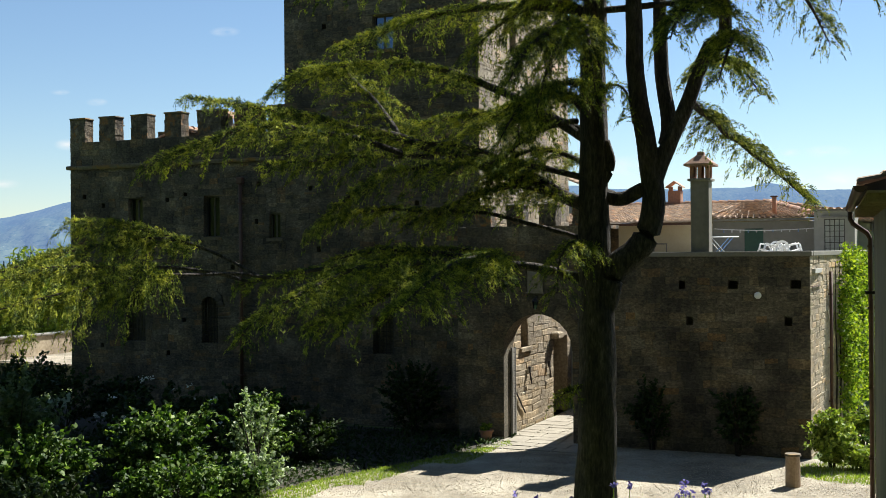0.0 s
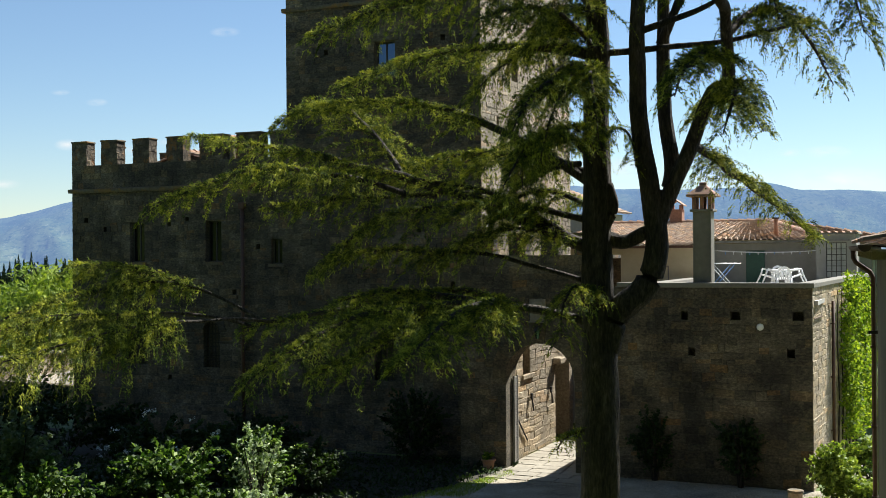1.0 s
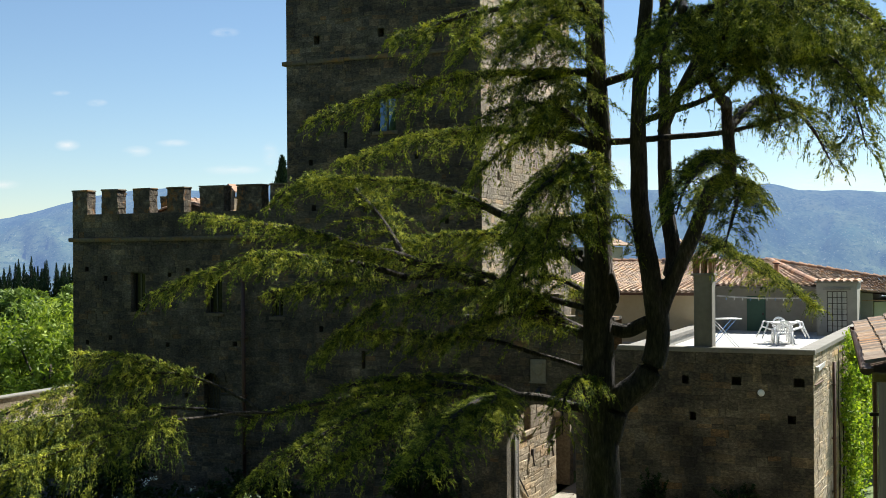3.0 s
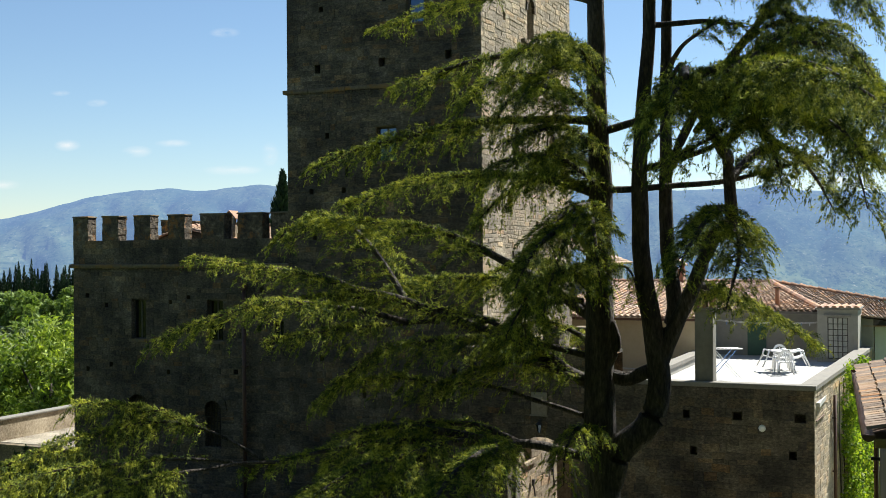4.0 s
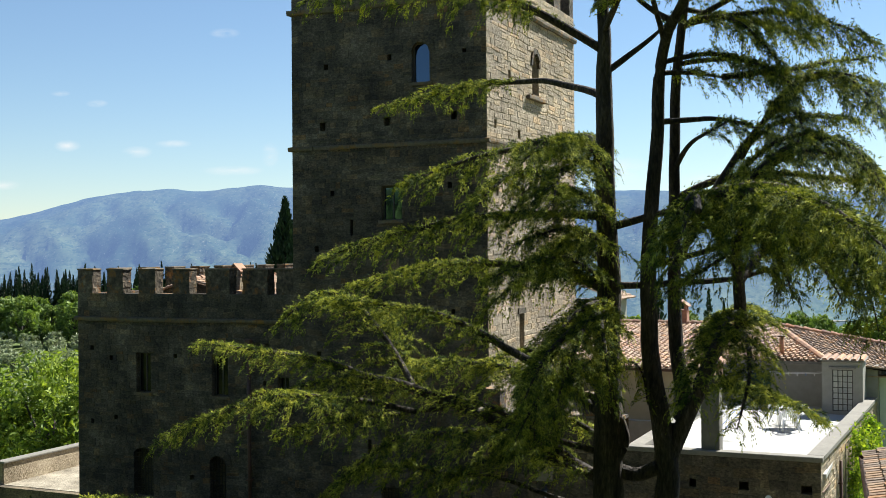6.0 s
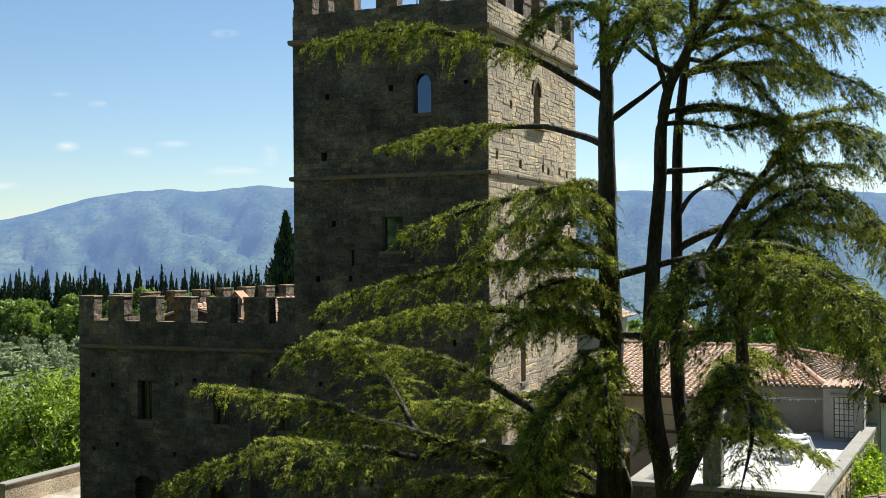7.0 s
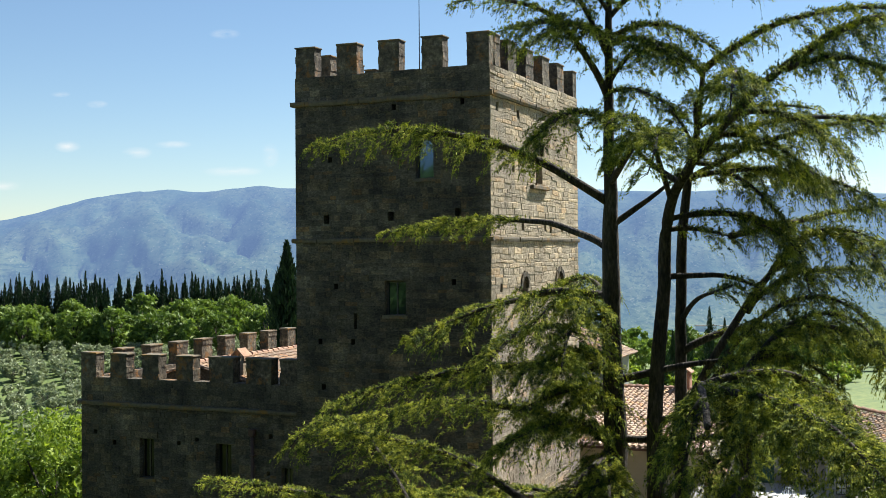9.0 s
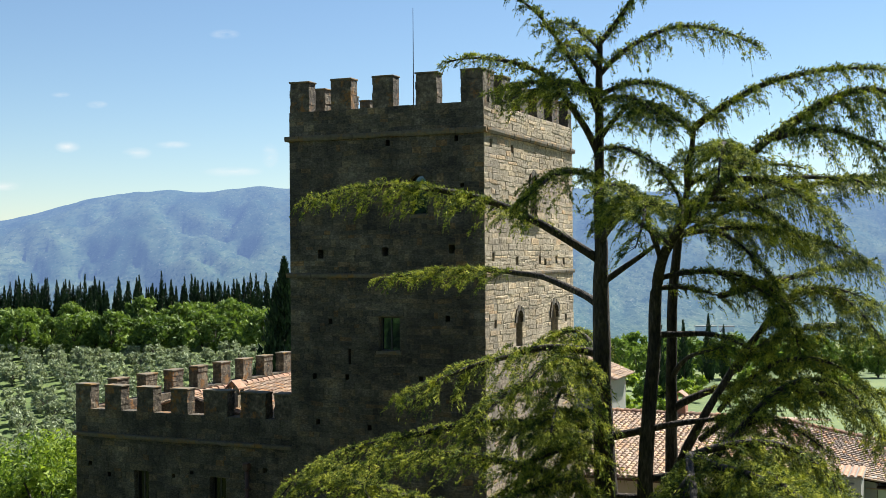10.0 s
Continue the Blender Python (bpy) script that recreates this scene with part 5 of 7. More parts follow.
limb((3.14, 23.5, 10.01), (2.0, 21.3, 9.85), (1.19, 20.4, 8.79), 1.0, 0.090, 1.0, 0.07, 1.6)  # heavy hanging plume
limb((2.87, 23.58, 8.73), (1.97, 22.2, 8.91), (1.09, 21.5, 7.88), 0.8, 0.135, 0.9, 0.06, 1.2)
limb((3.14, 23.5, 5.12), (-0.28, 23.6, 5.59), (-4.12, 22.8, 5.14), 0.9, 0.40, 0.7, 0.10, 1.4)  # low limb to the left
limb((1.14, 23.67, 5.51), (0.29, 21.0, 5.56), (-0.72, 18.5, 4.84), 1.2, 0.135, 0.7, 0.09, 1.4)
limb((0.44, 23.65, 5.57), (-1.61, 21.3, 5.43), (-3.44, 19.6, 4.44), 1.5, 0.135, 0.7, 0.06, 1.6)
limb((0.79, 23.66, 5.55), (-0.84, 23.8, 5.83), (-2.39, 24.0, 5.59), 1.0, 0.1125, 0.6, 0.09, 1.2)
limb((3.15, 23.5, 2.96), (2.52, 23.2, 2.94), (2.21, 23.0, 2.61), 0.3, 0.090, 0.7, 0.03, 1.0)
limb((2.78, 23.48, 8.44), (1.83, 24.5, 8.18), (0.76, 25.5, 7.06), 1.0, 0.135, 0.8, 0.06, 1.0)
limb((4.58, 23.7, 12.46), (6.6, 23.6, 12.99), (10.16, 24.0, 12.51), 1.3, 0.1575, 0.9, 0.08, 1.4)
limb((4.67, 20.52, 11.8), (4.9, 17.0, 12.23), (5.61, 14.3, 11.16), 1.4, 0.045, 0.9, 0.06, 1.8)  # bough reaching towards the yard
limb((5.09, 21.16, 11.35), (5.66, 18.5, 11.75), (6.0, 16.5, 10.78), 1.0, 0.090, 0.9, 0.06, 1.4)
limb((4.59, 20.4, 11.89), (3.74, 18.0, 12.13), (3.12, 16.8, 11.14), 0.7, 0.0675, 1.1, 0.06, 1.5)
limb((5.49, 22.1, 10.21), (4.26, 19.0, 9.98), (3.54, 17.6, 9.02), 0.7, 0.0675, 1.0, 0.06, 1.5)
limb((5.52, 22.2, 9.89), (4.96, 19.5, 9.39), (4.5, 18.5, 8.51), 0.6, 0.090, 1.0, 0.05, 1.2)
limb((4.99, 23.21, 18.26), (6.67, 22.6, 19.15), (8.78, 22.0, 19.2), 0.8, 0.036, 0.8, 0.07, 1.5)  # high arching bough
limb((4.82, 23.45, 16.7), (6.74, 22.5, 17.18), (9.19, 22.5, 16.88), 0.8, 0.1125, 0.8, 0.06, 1.2)
limb((5.1, 23.3, 11.9), (6.49, 20.5, 13.17), (8.39, 21.2, 11.71), 1.0, 0.090, 0.9, 0.06, 1.4)
limb((3.11, 23.5, 15.96), (3.29, 20.0, 16.7), (2.94, 18.3, 15.8), 0.8, 0.1575, 0.7, 0.06, 1.6)
limb((4.2, 22.7, 15.5), (3.22, 20.5, 16.87), (2.39, 19.2, 16.66), 0.5, 0.4, 0.6, 0.05, 1.4)
limb((3.09, 23.5, 18.96), (4.17, 23.0, 19.11), (5.29, 22.5, 18.36), 0.8, 0.090, 0.7, 0.05, 1.3)
limb((3.09, 23.5, 19.37), (4.56, 23.2, 20.29), (6.28, 23.0, 19.84), 0.7, 0.1125, 0.9, 0.05, 1.7)
limb((3.1, 23.5, 20.05), (3.69, 23.5, 20.77), (4.46, 23.5, 21.98), 0.7, 0.0675, 0.6, 0.06, 1.3)
limb((4.81, 23.5, 16.6), (6.01, 22.3, 16.51), (7.0, 21.8, 15.67), 0.8, 0.090, 0.8, 0.05, 1.3)
limb((4.17, 22.9, 15.2), (5.49, 22.5, 15.24), (6.41, 21.5, 14.5), 0.7, 0.135, 0.8, 0.05, 1.2)
limb((3.12, 23.5, 8.84), (3.62, 23.3, 9.16), (3.85, 23.0, 8.32), 0.35, 0.090, 0.8, 0.03, 1.0)
limb((4.86, 23.37, 17.07), (5.86, 23.0, 17.5), (7.17, 22.8, 17.37), 0.8, 0.0675, 1.0, 0.05, 1.3)
limb((4.75, 23.62, 16.05), (5.52, 22.6, 15.96), (6.46, 22.2, 14.9), 0.8, 0.0675, 0.9, 0.05, 1.3)
limb((4.4, 21.8, 16.2), (4.56, 22.5, 16.81), (3.98, 21.8, 17.32), 0.6, 0.135, 0.7, 0.05, 1.3)
limb((3.08, 23.5, 18.0), (3.67, 22.8, 18.69), (4.41, 22.0, 18.26), 0.7, 0.090, 0.8, 0.05, 1.4)
limb((3.09, 23.5, 17.1), (2.27, 22.5, 17.33), (1.27, 21.8, 16.64), 1.1, 0.0675, 0.9, 0.06, 1.8)
limb((3.09, 23.5, 18.68), (2.39, 23.5, 19.2), (1.24, 23.8, 18.78), 0.7, 0.090, 0.8, 0.05, 1.3)
limb((5.45, 23.2, 12.5), (6.66, 22.0, 13.67), (8.37, 22.5, 12.79), 1.0, 0.0675, 0.9, 0.05, 1.4)
limb((4.6, 20.4, 11.9), (6.41, 20.5, 13.41), (7.53, 20.0, 12.44), 1.0, 0.0675, 1.0, 0.05, 1.4)
limb((5.9, 23.4, 13.3), (6.64, 23.0, 14.01), (8.37, 24.0, 14.15), 1.0, 0.090, 0.9, 0.05, 1.3)
limb((3.15, 23.5, 10.6), (1.89, 24.3, 10.99), (0.58, 25.0, 10.02), 1.1, 0.090, 0.8, 0.05, 1.3)
limb((3.13, 23.5, 5.93), (0.36, 24.5, 6.61), (-2.4, 25.5, 6.58), 1.1, 0.5, 0.7, 0.05, 1.4)
limb((3.12, 23.5, 6.63), (1.32, 24.2, 7.1), (-0.37, 24.8, 6.35), 1.2, 0.090, 0.8, 0.05, 1.4)
limb((-0.28, 23.6, 5.59), (-1.22, 22.0, 4.91), (-2.43, 21.0, 4.43), 1.3, 0.1125, 0.7, 0.05, 1.5)
limb((3.1, 23.5, 19.92), (2.44, 22.8, 20.29), (1.85, 22.5, 20.2), 0.5, 0.0675, 0.7, 0.03, 1.4)
limb((3.1, 23.5, 19.51), (2.47, 22.6, 19.8), (1.98, 22.2, 19.51), 0.6, 0.0675, 0.8, 0.04, 1.5)
limb((3.09, 23.5, 18.96), (1.83, 22.4, 19.04), (0.75, 21.8, 18.8), 0.9, 0.0675, 0.8, 0.05, 1.7)
limb((3.09, 23.5, 18.82), (3.72, 22.4, 18.72), (4.26, 21.8, 18.02), 0.8, 0.045, 0.9, 0.05, 1.7)
limb((4.98, 23.22, 18.18), (4.2, 22.6, 18.55), (3.43, 22.0, 18.37), 0.7, 0.045, 0.8, 0.04, 1.6)
limb((4.86, 23.37, 17.07), (4.84, 22.5, 17.75), (5.44, 21.8, 17.47), 0.7, 0.045, 0.9, 0.04, 1.6)
limb((3.08, 23.5, 17.86), (3.61, 22.5, 17.71), (4.04, 21.8, 17.32), 0.7, 0.090, 1.0, 0.04, 1.4)
limb((3.12, 23.5, 6.51), (0.84, 25.0, 7.95), (-1.84, 26.0, 8.32), 1.2, 0.1575, 0.8, 0.07, 1.4)
limb((1.48, 23.66, 5.47), (-0.53, 24.4, 5.85), (-2.67, 24.0, 4.91), 1.3, 0.1125, 0.8, 0.07, 1.5)
limb((3.12, 23.5, 7.45), (1.91, 24.5, 7.9), (0.95, 25.0, 7.08), 0.9, 0.090, 0.9, 0.05, 1.3)
limb((3.12, 23.5, 7.21), (-0.39, 24.2, 7.63), (-2.84, 24.5, 6.17), 1.5, 0.1125, 0.8, 0.06, 1.6)
limb((4.59, 20.4, 11.9), (4.77, 19.0, 11.69), (3.38, 18.2, 10.8), 0.9, 0.090, 1.0, 0.06, 1.2)
limb((4.2, 19.6, 12.15), (5.89, 18.4, 11.66), (6.62, 17.5, 10.73), 0.9, 0.090, 0.9, 0.06, 1.2)
limb((3.12, 23.50, 15.55), (-0.11, 24.00, 17.06), (-3.15, 24.60, 16.87), 1.3, 0.22, 0.7, 0.09, 1.5)  # highest long bough before the tower
limb((3.12, 23.50, 14.58), (1.41, 26.00, 15.28), (-1.69, 28.70, 15.09), 1.1, 0.42, 0.5, 0.08, 1.3)
limb((3.12, 23.50, 13.61), (1.57, 23.90, 13.64), (-1.00, 23.10, 12.87), 1.5, 0.08, 0.8, 0.09, 1.8)  # broad pad at the tower corner
limb((3.12, 23.50, 13.14), (2.22, 22.30, 13.14), (1.78, 20.80, 12.34), 1, 0.1, 0.9, 0.06, 1.5)
limb((2.23, 23.50, 13.03), (1.07, 22.60, 12.90), (0.42, 21.80, 12.28), 1, 0.1, 0.9, 0.05, 1.5)
limb((3.12, 23.50, 12.14), (0.12, 23.90, 12.13), (-2.79, 24.40, 11.30), 1.5, 0.08, 0.5, 0.09, 1.5)  # long level bough
limb((3.12, 23.50, 10.63), (0.53, 25.50, 11.19), (-2.49, 27.30, 10.60), 1.5, 0.18, 0.5, 0.1, 1.5)
limb((3.12, 23.50, 6.63), (-1.30, 25.90, 8.45), (-5.88, 26.30, 9.38), 1.4, 0.5, 0.5, 0.14, 1.5)  # main limb rising away from the trunk
limb((-0.85, 25.70, 8.20), (-2.66, 28.30, 10.34), (-4.20, 28.20, 9.76), 1.7, 0.12, 0.5, 0.07, 1.8)
limb((3.12, 23.50, 7.95), (0.05, 25.60, 9.83), (-3.19, 28.00, 10.25), 1.4, 0.35, 0.5, 0.1, 1.5)
limb((-1.30, 25.90, 8.40), (-2.78, 26.00, 8.49), (-3.87, 26.10, 8.25), 1, 0.1, 0.7, 0.05, 1.3)
limb((-0.20, 25.60, 7.90), (-1.60, 25.00, 7.90), (-3.75, 24.20, 7.65), 1.1, 0.25, 0.7, 0.05, 1.4)
limb((-0.89, 25.00, 7.94), (-3.58, 23.90, 8.39), (-6.13, 23.80, 7.60), 1.4, 0.14, 0.6, 0.06, 1.6)
limb((-3.60, 22.90, 5.24), (-5.60, 23.20, 6.15), (-7.60, 23.20, 6.45), 1.2, 0.35, 1.0, 0.03, 2.0)  # low left pads
limb((-4.80, 23.10, 5.85), (-6.50, 22.70, 6.05), (-8.90, 21.70, 5.25), 1.3, 0.2, 1.1, 0.03, 2.0)
limb((-3.90, 22.85, 5.19), (-6.30, 21.30, 5.58), (-8.90, 19.90, 4.95), 1.4, 0.3, 1.2, 0.03, 2.2)
limb((-3.40, 22.95, 5.27), (-5.60, 20.80, 5.32), (-8.20, 18.60, 4.62), 1.4, 0.35, 1.2, 0.03, 2.2)
limb((0.80, 23.60, 5.55), (0.85, 22.00, 5.72), (0.49, 20.20, 5.30), 0.7, 0.15, 0.8, 0.05, 1.3)
limb((3.12, 23.50, 5.70), (2.45, 22.50, 5.85), (2.20, 21.90, 4.95), 0.6, 0.08, 1.2, 0.04, 1.3)
limb((4.96, 22.96, 8.82), (6.94, 26.40, 8.20), (9.70, 29.60, 6.90), 0.8, 0.0675, 0.7, 0.08, 1.5)  # long drooping bough over the terrace
limb((5.44, 21.92, 10.78), (7.00, 23.60, 11.55), (8.50, 24.90, 10.25), 1, 0.07, 1, 0.08, 1.4)
limb((4.98, 22.90, 9.00), (6.30, 25.50, 10.10), (7.85, 28.00, 9.55), 0.7, 0.1, 0.9, 0.05, 1.2)
limb((5.33, 22.56, 14.86), (7.30, 23.70, 15.20), (8.85, 24.00, 15.50), 0.8, 0.09, 0.7, 0.06, 1.3)
limb((4.75, 23.60, 16.05), (6.89, 23.00, 17.01), (9.29, 23.00, 17.19), 1, 0.3, 1, 0.06, 1.5)
limb((4.80, 23.50, 16.40), (6.43, 24.30, 16.25), (8.05, 25.10, 16.00), 0.9, 0.12, 0.9, 0.05, 1.4)
limb((5.60, 19.40, 17.75), (6.90, 18.80, 18.45), (7.49, 18.60, 17.68), 1.1, 0.05, 1.7, 0.07, 2)  # bough with a hanging curtain
limb((4.90, 20.20, 17.00), (5.77, 20.00, 16.87), (6.76, 20.00, 16.22), 0.9, 0.15, 1.2, 0.05, 1.4)
limb((4.00, 19.20, 12.30), (4.96, 17.00, 12.13), (7.10, 17.50, 11.20), 1.4, 0.05, 1.3, 0.06, 2)  # heavy draped boughs towards the yard
limb((4.00, 19.20, 12.30), (5.93, 19.00, 12.21), (6.70, 18.20, 10.10), 1.1, 0.1, 1.3, 0.06, 1.8)
limb((3.62, 17.50, 12.25), (3.42, 17.30, 12.17), (3.00, 17.50, 11.45), 0.9, 0.05, 1.2, 0.05, 1.6)
limb((4.59, 20.40, 11.90), (5.21, 19.50, 11.85), (5.73, 19.50, 10.55), 0.8, 0.1, 1.1, 0.05, 1.4)
limb((4.59, 20.40, 11.90), (5.50, 20.60, 12.65), (6.70, 20.40, 12.15), 1, 0.08, 1, 0.05, 1.6)
limb((3.12, 23.50, 10.40), (2.09, 21.80, 10.04), (1.20, 21.60, 8.88), 0.8, 0.06, 1.0, 0.07, 1.5)
limb((3.12, 23.50, 10.20), (2.30, 21.30, 9.83), (1.72, 20.80, 8.28), 0.8, 0.06, 1.0, 0.06, 1.5)
limb((3.12, 23.50, 10.00), (2.74, 21.40, 9.94), (2.82, 20.90, 8.68), 0.5, 0.1, 1.0, 0.05, 1.2)
limb((3.12, 23.50, 9.20), (1.83, 22.00, 8.87), (1.48, 21.80, 7.80), 1, 0.1, 1.1, 0.05, 1.7)
limb((3.20, 23.45, 13.05), (2.24, 22.40, 13.68), (1.35, 21.60, 13.19), 0.9, 0.10, 1.1, 0.05, 1.9)  # boughs close before the trunk
limb((3.20, 23.45, 11.95), (2.21, 22.20, 12.65), (1.11, 21.40, 12.26), 1.0, 0.10, 1.1, 0.05, 1.9)
limb((3.20, 23.45, 11.25), (2.34, 22.40, 11.83), (1.08, 21.80, 11.54), 1.1, 0.10, 1.1, 0.05, 1.9)
limb((3.20, 23.45, 10.60), (2.07, 22.00, 11.27), (0.61, 21.00, 10.93), 1.1, 0.10, 1.1, 0.05, 1.9)
limb((3.15, 23.50, 11.50), (2.70, 24.50, 11.84), (2.00, 25.20, 11.38), 1.0, 0.10, 1.0, 0.05, 1.6)
limb((3.12, 23.50, 10.90), (2.70, 25.20, 11.60), (2.00, 27.20, 11.20), 0.7, 0.10, 0.7, 0.06, 1.2)  # boughs on the far side of the trunk
limb((3.12, 23.50, 13.40), (2.80, 25.20, 14.00), (2.20, 26.90, 13.50), 0.8, 0.10, 0.8, 0.06, 1.4)
limb((3.12, 23.50, 8.60), (2.10, 25.20, 9.20), (0.80, 27.40, 8.80), 1.0, 0.10, 0.8, 0.06, 1.4)
limb((3.12, 23.50, 8.20), (0.80, 25.80, 8.90), (-1.40, 28.20, 8.60), 1.5, 0.15, 0.8, 0.07, 1.8)
limb((6.42, 23.58, 14.10), (7.34, 23.00, 14.97), (8.55, 22.60, 14.60), 1.0, 0.10, 1.3, 0.05, 2.0)  # curtains on the outer stem
limb((4.70, 23.65, 15.30), (6.03, 22.80, 15.17), (6.69, 22.40, 14.47), 0.9, 0.30, 1.4, 0.05, 1.8)
limb((7.22, 23.05, 14.85), (7.81, 22.40, 14.75), (8.40, 22.00, 13.84), 1.0, 0.05, 1.3, 0.04, 1.8)
limb((4.78, 23.60, 16.10), (6.77, 22.60, 16.10), (8.18, 22.20, 15.41), 1.0, 0.25, 1.3, 0.05, 1.9)
limb((6.42, 23.58, 14.10), (6.64, 22.60, 14.20), (6.84, 22.20, 13.44), 0.7, 0.10, 1.3, 0.04, 1.7)
limb((4.32, 22.00, 16.08), (5.20, 19.75, 17.42), (6.20, 18.90, 18.25), 0.7, 0.12, 1.0, 0.03, 1.5)
limb((4.70, 20.90, 16.70), (5.60, 20.80, 16.50), (6.60, 20.60, 15.70), 0.9, 0.1, 1.0, 0.05, 1.5)
limb((5.00, 19.90, 17.20), (4.50, 18.80, 17.50), (4.20, 18.00, 16.80), 0.8, 0.1, 1.0, 0.05, 1.5)
limb((5.50, 19.40, 17.65), (6.40, 18.20, 17.60), (7.20, 17.50, 16.80), 0.9, 0.1, 1.2, 0.05, 1.5)

# ---- ground ----


def step(a, b, x):
    t = np.clip((x - a) / (b - a), 0, 1)
    return t * t * (3 - 2 * t)


def land(x, y):
    """Height of the land: level round the castle, a dip with olives, a wooded rise, then the valley."""
    x, y = np.asarray(x, float), np.asarray(y, float)
    hl = np.interp(y, [0, 52, 64, 90, 150, 230, 300, 390, 450, 520, 640, 1000, 1600], [0, 0, -3, -9, -22, -33, -30.5, -20.5, -17, -16, -35, -80, -118])
    hr = np.interp(y, [0, 66, 85, 130, 220, 400, 800, 1600], [0, 0, -1, -3, -8, -25, -64, -118])
    w = step(-0.12, 0.1, x / np.maximum(y, 40))
    return hl * (1 - w) + hr * w


ys = np.concatenate([np.linspace(-120, 40, 17), np.linspace(46, 140, 30), np.linspace(150, 640, 50), np.linspace(680, 1650, 24)])
xs = np.linspace(-0.8, 0.8, 97)
V = []
for y in ys:
    x = xs * (max(y, 0) + 130)
    z = land(x, np.full_like(x, y))
    V += [(a, y, b + 0.25 * noise.noise(Vector((a * 0.03, y * 0.03, 0))) * (1 if y > 60 else 0)) for a, b in zip(x, z)]
m = len(xs)
Fc = [(i * m + k, i * m + k + 1, (i + 1) * m + k + 1, (i + 1) * m + k) for i in range(len(ys) - 1) for k in range(m - 1)]
ground = tagged(new("ground", mesh_of("ground", V, Fc, FIELD, smooth=True)), "grassy earth falling away behind the castle to olive groves", "ground", kind="structure")
yard = [(-5.6, 24.5), (-4.6, 26.6), (-3.1, 28.7), (-0.9, 30.9), (1.4, 33.4), (2.4, 35.3), (4.6, 34.6), (9.6, 31.2), (10.8, 31.3), (13, 36), (16, 36), (16, 27), (9, 25.5), (2, 24.5)]
bm = bmesh.new()
f = bm.faces.new([bm.verts.new((x, y, 0.012)) for x, y in yard])
bmesh.ops.triangulate(bm, faces=[f])
yard_ob = new("gravel_yard", bpy.data.meshes.new("gravel_yard"))
bm.to_mesh(yard_ob.data)
bm.free()
yard_ob.data.materials.append(GRAVEL)
tagged(yard_ob, "pale crunchy gravel yard before the gate", "gravel", kind="structure")
# soil sheet with the bed's shade put into its dark colour
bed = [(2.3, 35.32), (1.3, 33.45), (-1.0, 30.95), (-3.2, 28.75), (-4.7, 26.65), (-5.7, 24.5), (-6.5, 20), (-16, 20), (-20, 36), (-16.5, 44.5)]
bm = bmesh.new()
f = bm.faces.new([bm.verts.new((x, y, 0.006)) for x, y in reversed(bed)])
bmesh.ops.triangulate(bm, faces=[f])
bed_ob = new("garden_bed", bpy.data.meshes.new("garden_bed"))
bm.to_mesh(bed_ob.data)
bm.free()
bed_ob.data.materials.append(SHADED_SOIL)
tagged(bed_ob, "garden bed soil before the castle, darkened to stand for shade", "garden bed", kind="structure")
# paving through the gateway
pave = thing("paving", "worn pale stone paving leading through the gateway", "paving", BASE, kind="structure")
r = random.Random(4)
v = -2.6
while v < 8.0:
    dv = r.uniform(0.5, 0.8)
    u = 1.05
    while u < 4.2:
        du = min(r.uniform(0.6, 1.1), 4.2 - u)
        z = r.uniform(0.03, 0.045)
        LATER.append(("paving_slab", None, pave, (u + 0.012, u + du - 0.012, v + 0.012, v + dv - 0.012, z)))
        u += du
    v += dv

# ---- distance ----
def distance_surface(name, near_y, far_y):
    m, t, b = shader(name)
    g = t.nodes.new("ShaderNodeNewGeometry")
    v = coords(t, (1, 0.25, 1.6), True)
    n1 = noise_of(t, v, 0.006, 9, 0.62)
    n2 = noise_of(t, v, 0.06, 10, 0.82)
    n3 = noise_of(t, v, 0.11, 8, 0.85)
    col = mix(t, ramp(t, n1, [(0.34, (0, 0, 0)), (0.66, (1, 1, 1))]), (0.045, 0.085, 0.060), (0.135, 0.170, 0.090))
    col = mix(t, ramp(t, n2, [(0.44, (1, 1, 1)), (0.50, (0, 0, 0))]), col, (0.030, 0.065, 0.045))
    # Light and dark of gullies streaked into the hill colour.
    n4 = noise_of(t, coords(t, (1, 0.2, 0.5), True), 0.0035, 8, 0.62)
    col = mix(t, 1.0, col, ramp(t, n4, [(0.36, (0.70, 0.74, 0.78)), (0.5, (0.95, 0.95, 0.93)), (0.62, (1.3, 1.27, 1.15))]), "MULTIPLY")
    col = mix(t, ramp(t, n3, [(0.57, (0, 0, 0)), (0.63, (0.9, 0.9, 0.9))]), col, (0.36, 0.36, 0.27))
    # Blue haze painted in as a glow that grows with distance y.
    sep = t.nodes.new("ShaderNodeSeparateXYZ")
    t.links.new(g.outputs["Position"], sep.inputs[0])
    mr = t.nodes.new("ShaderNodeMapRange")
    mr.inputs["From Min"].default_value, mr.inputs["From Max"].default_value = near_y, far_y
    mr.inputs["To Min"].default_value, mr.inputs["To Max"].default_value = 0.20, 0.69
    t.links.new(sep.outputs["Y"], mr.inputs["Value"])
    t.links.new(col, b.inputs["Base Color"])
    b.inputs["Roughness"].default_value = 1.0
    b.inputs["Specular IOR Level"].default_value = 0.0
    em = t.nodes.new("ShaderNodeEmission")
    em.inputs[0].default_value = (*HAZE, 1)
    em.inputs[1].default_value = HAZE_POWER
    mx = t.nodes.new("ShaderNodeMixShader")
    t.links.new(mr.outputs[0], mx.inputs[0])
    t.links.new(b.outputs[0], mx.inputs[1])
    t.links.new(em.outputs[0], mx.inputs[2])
    t.links.new(mx.outputs[0], t.nodes["Material Output"].inputs[0])
    return m


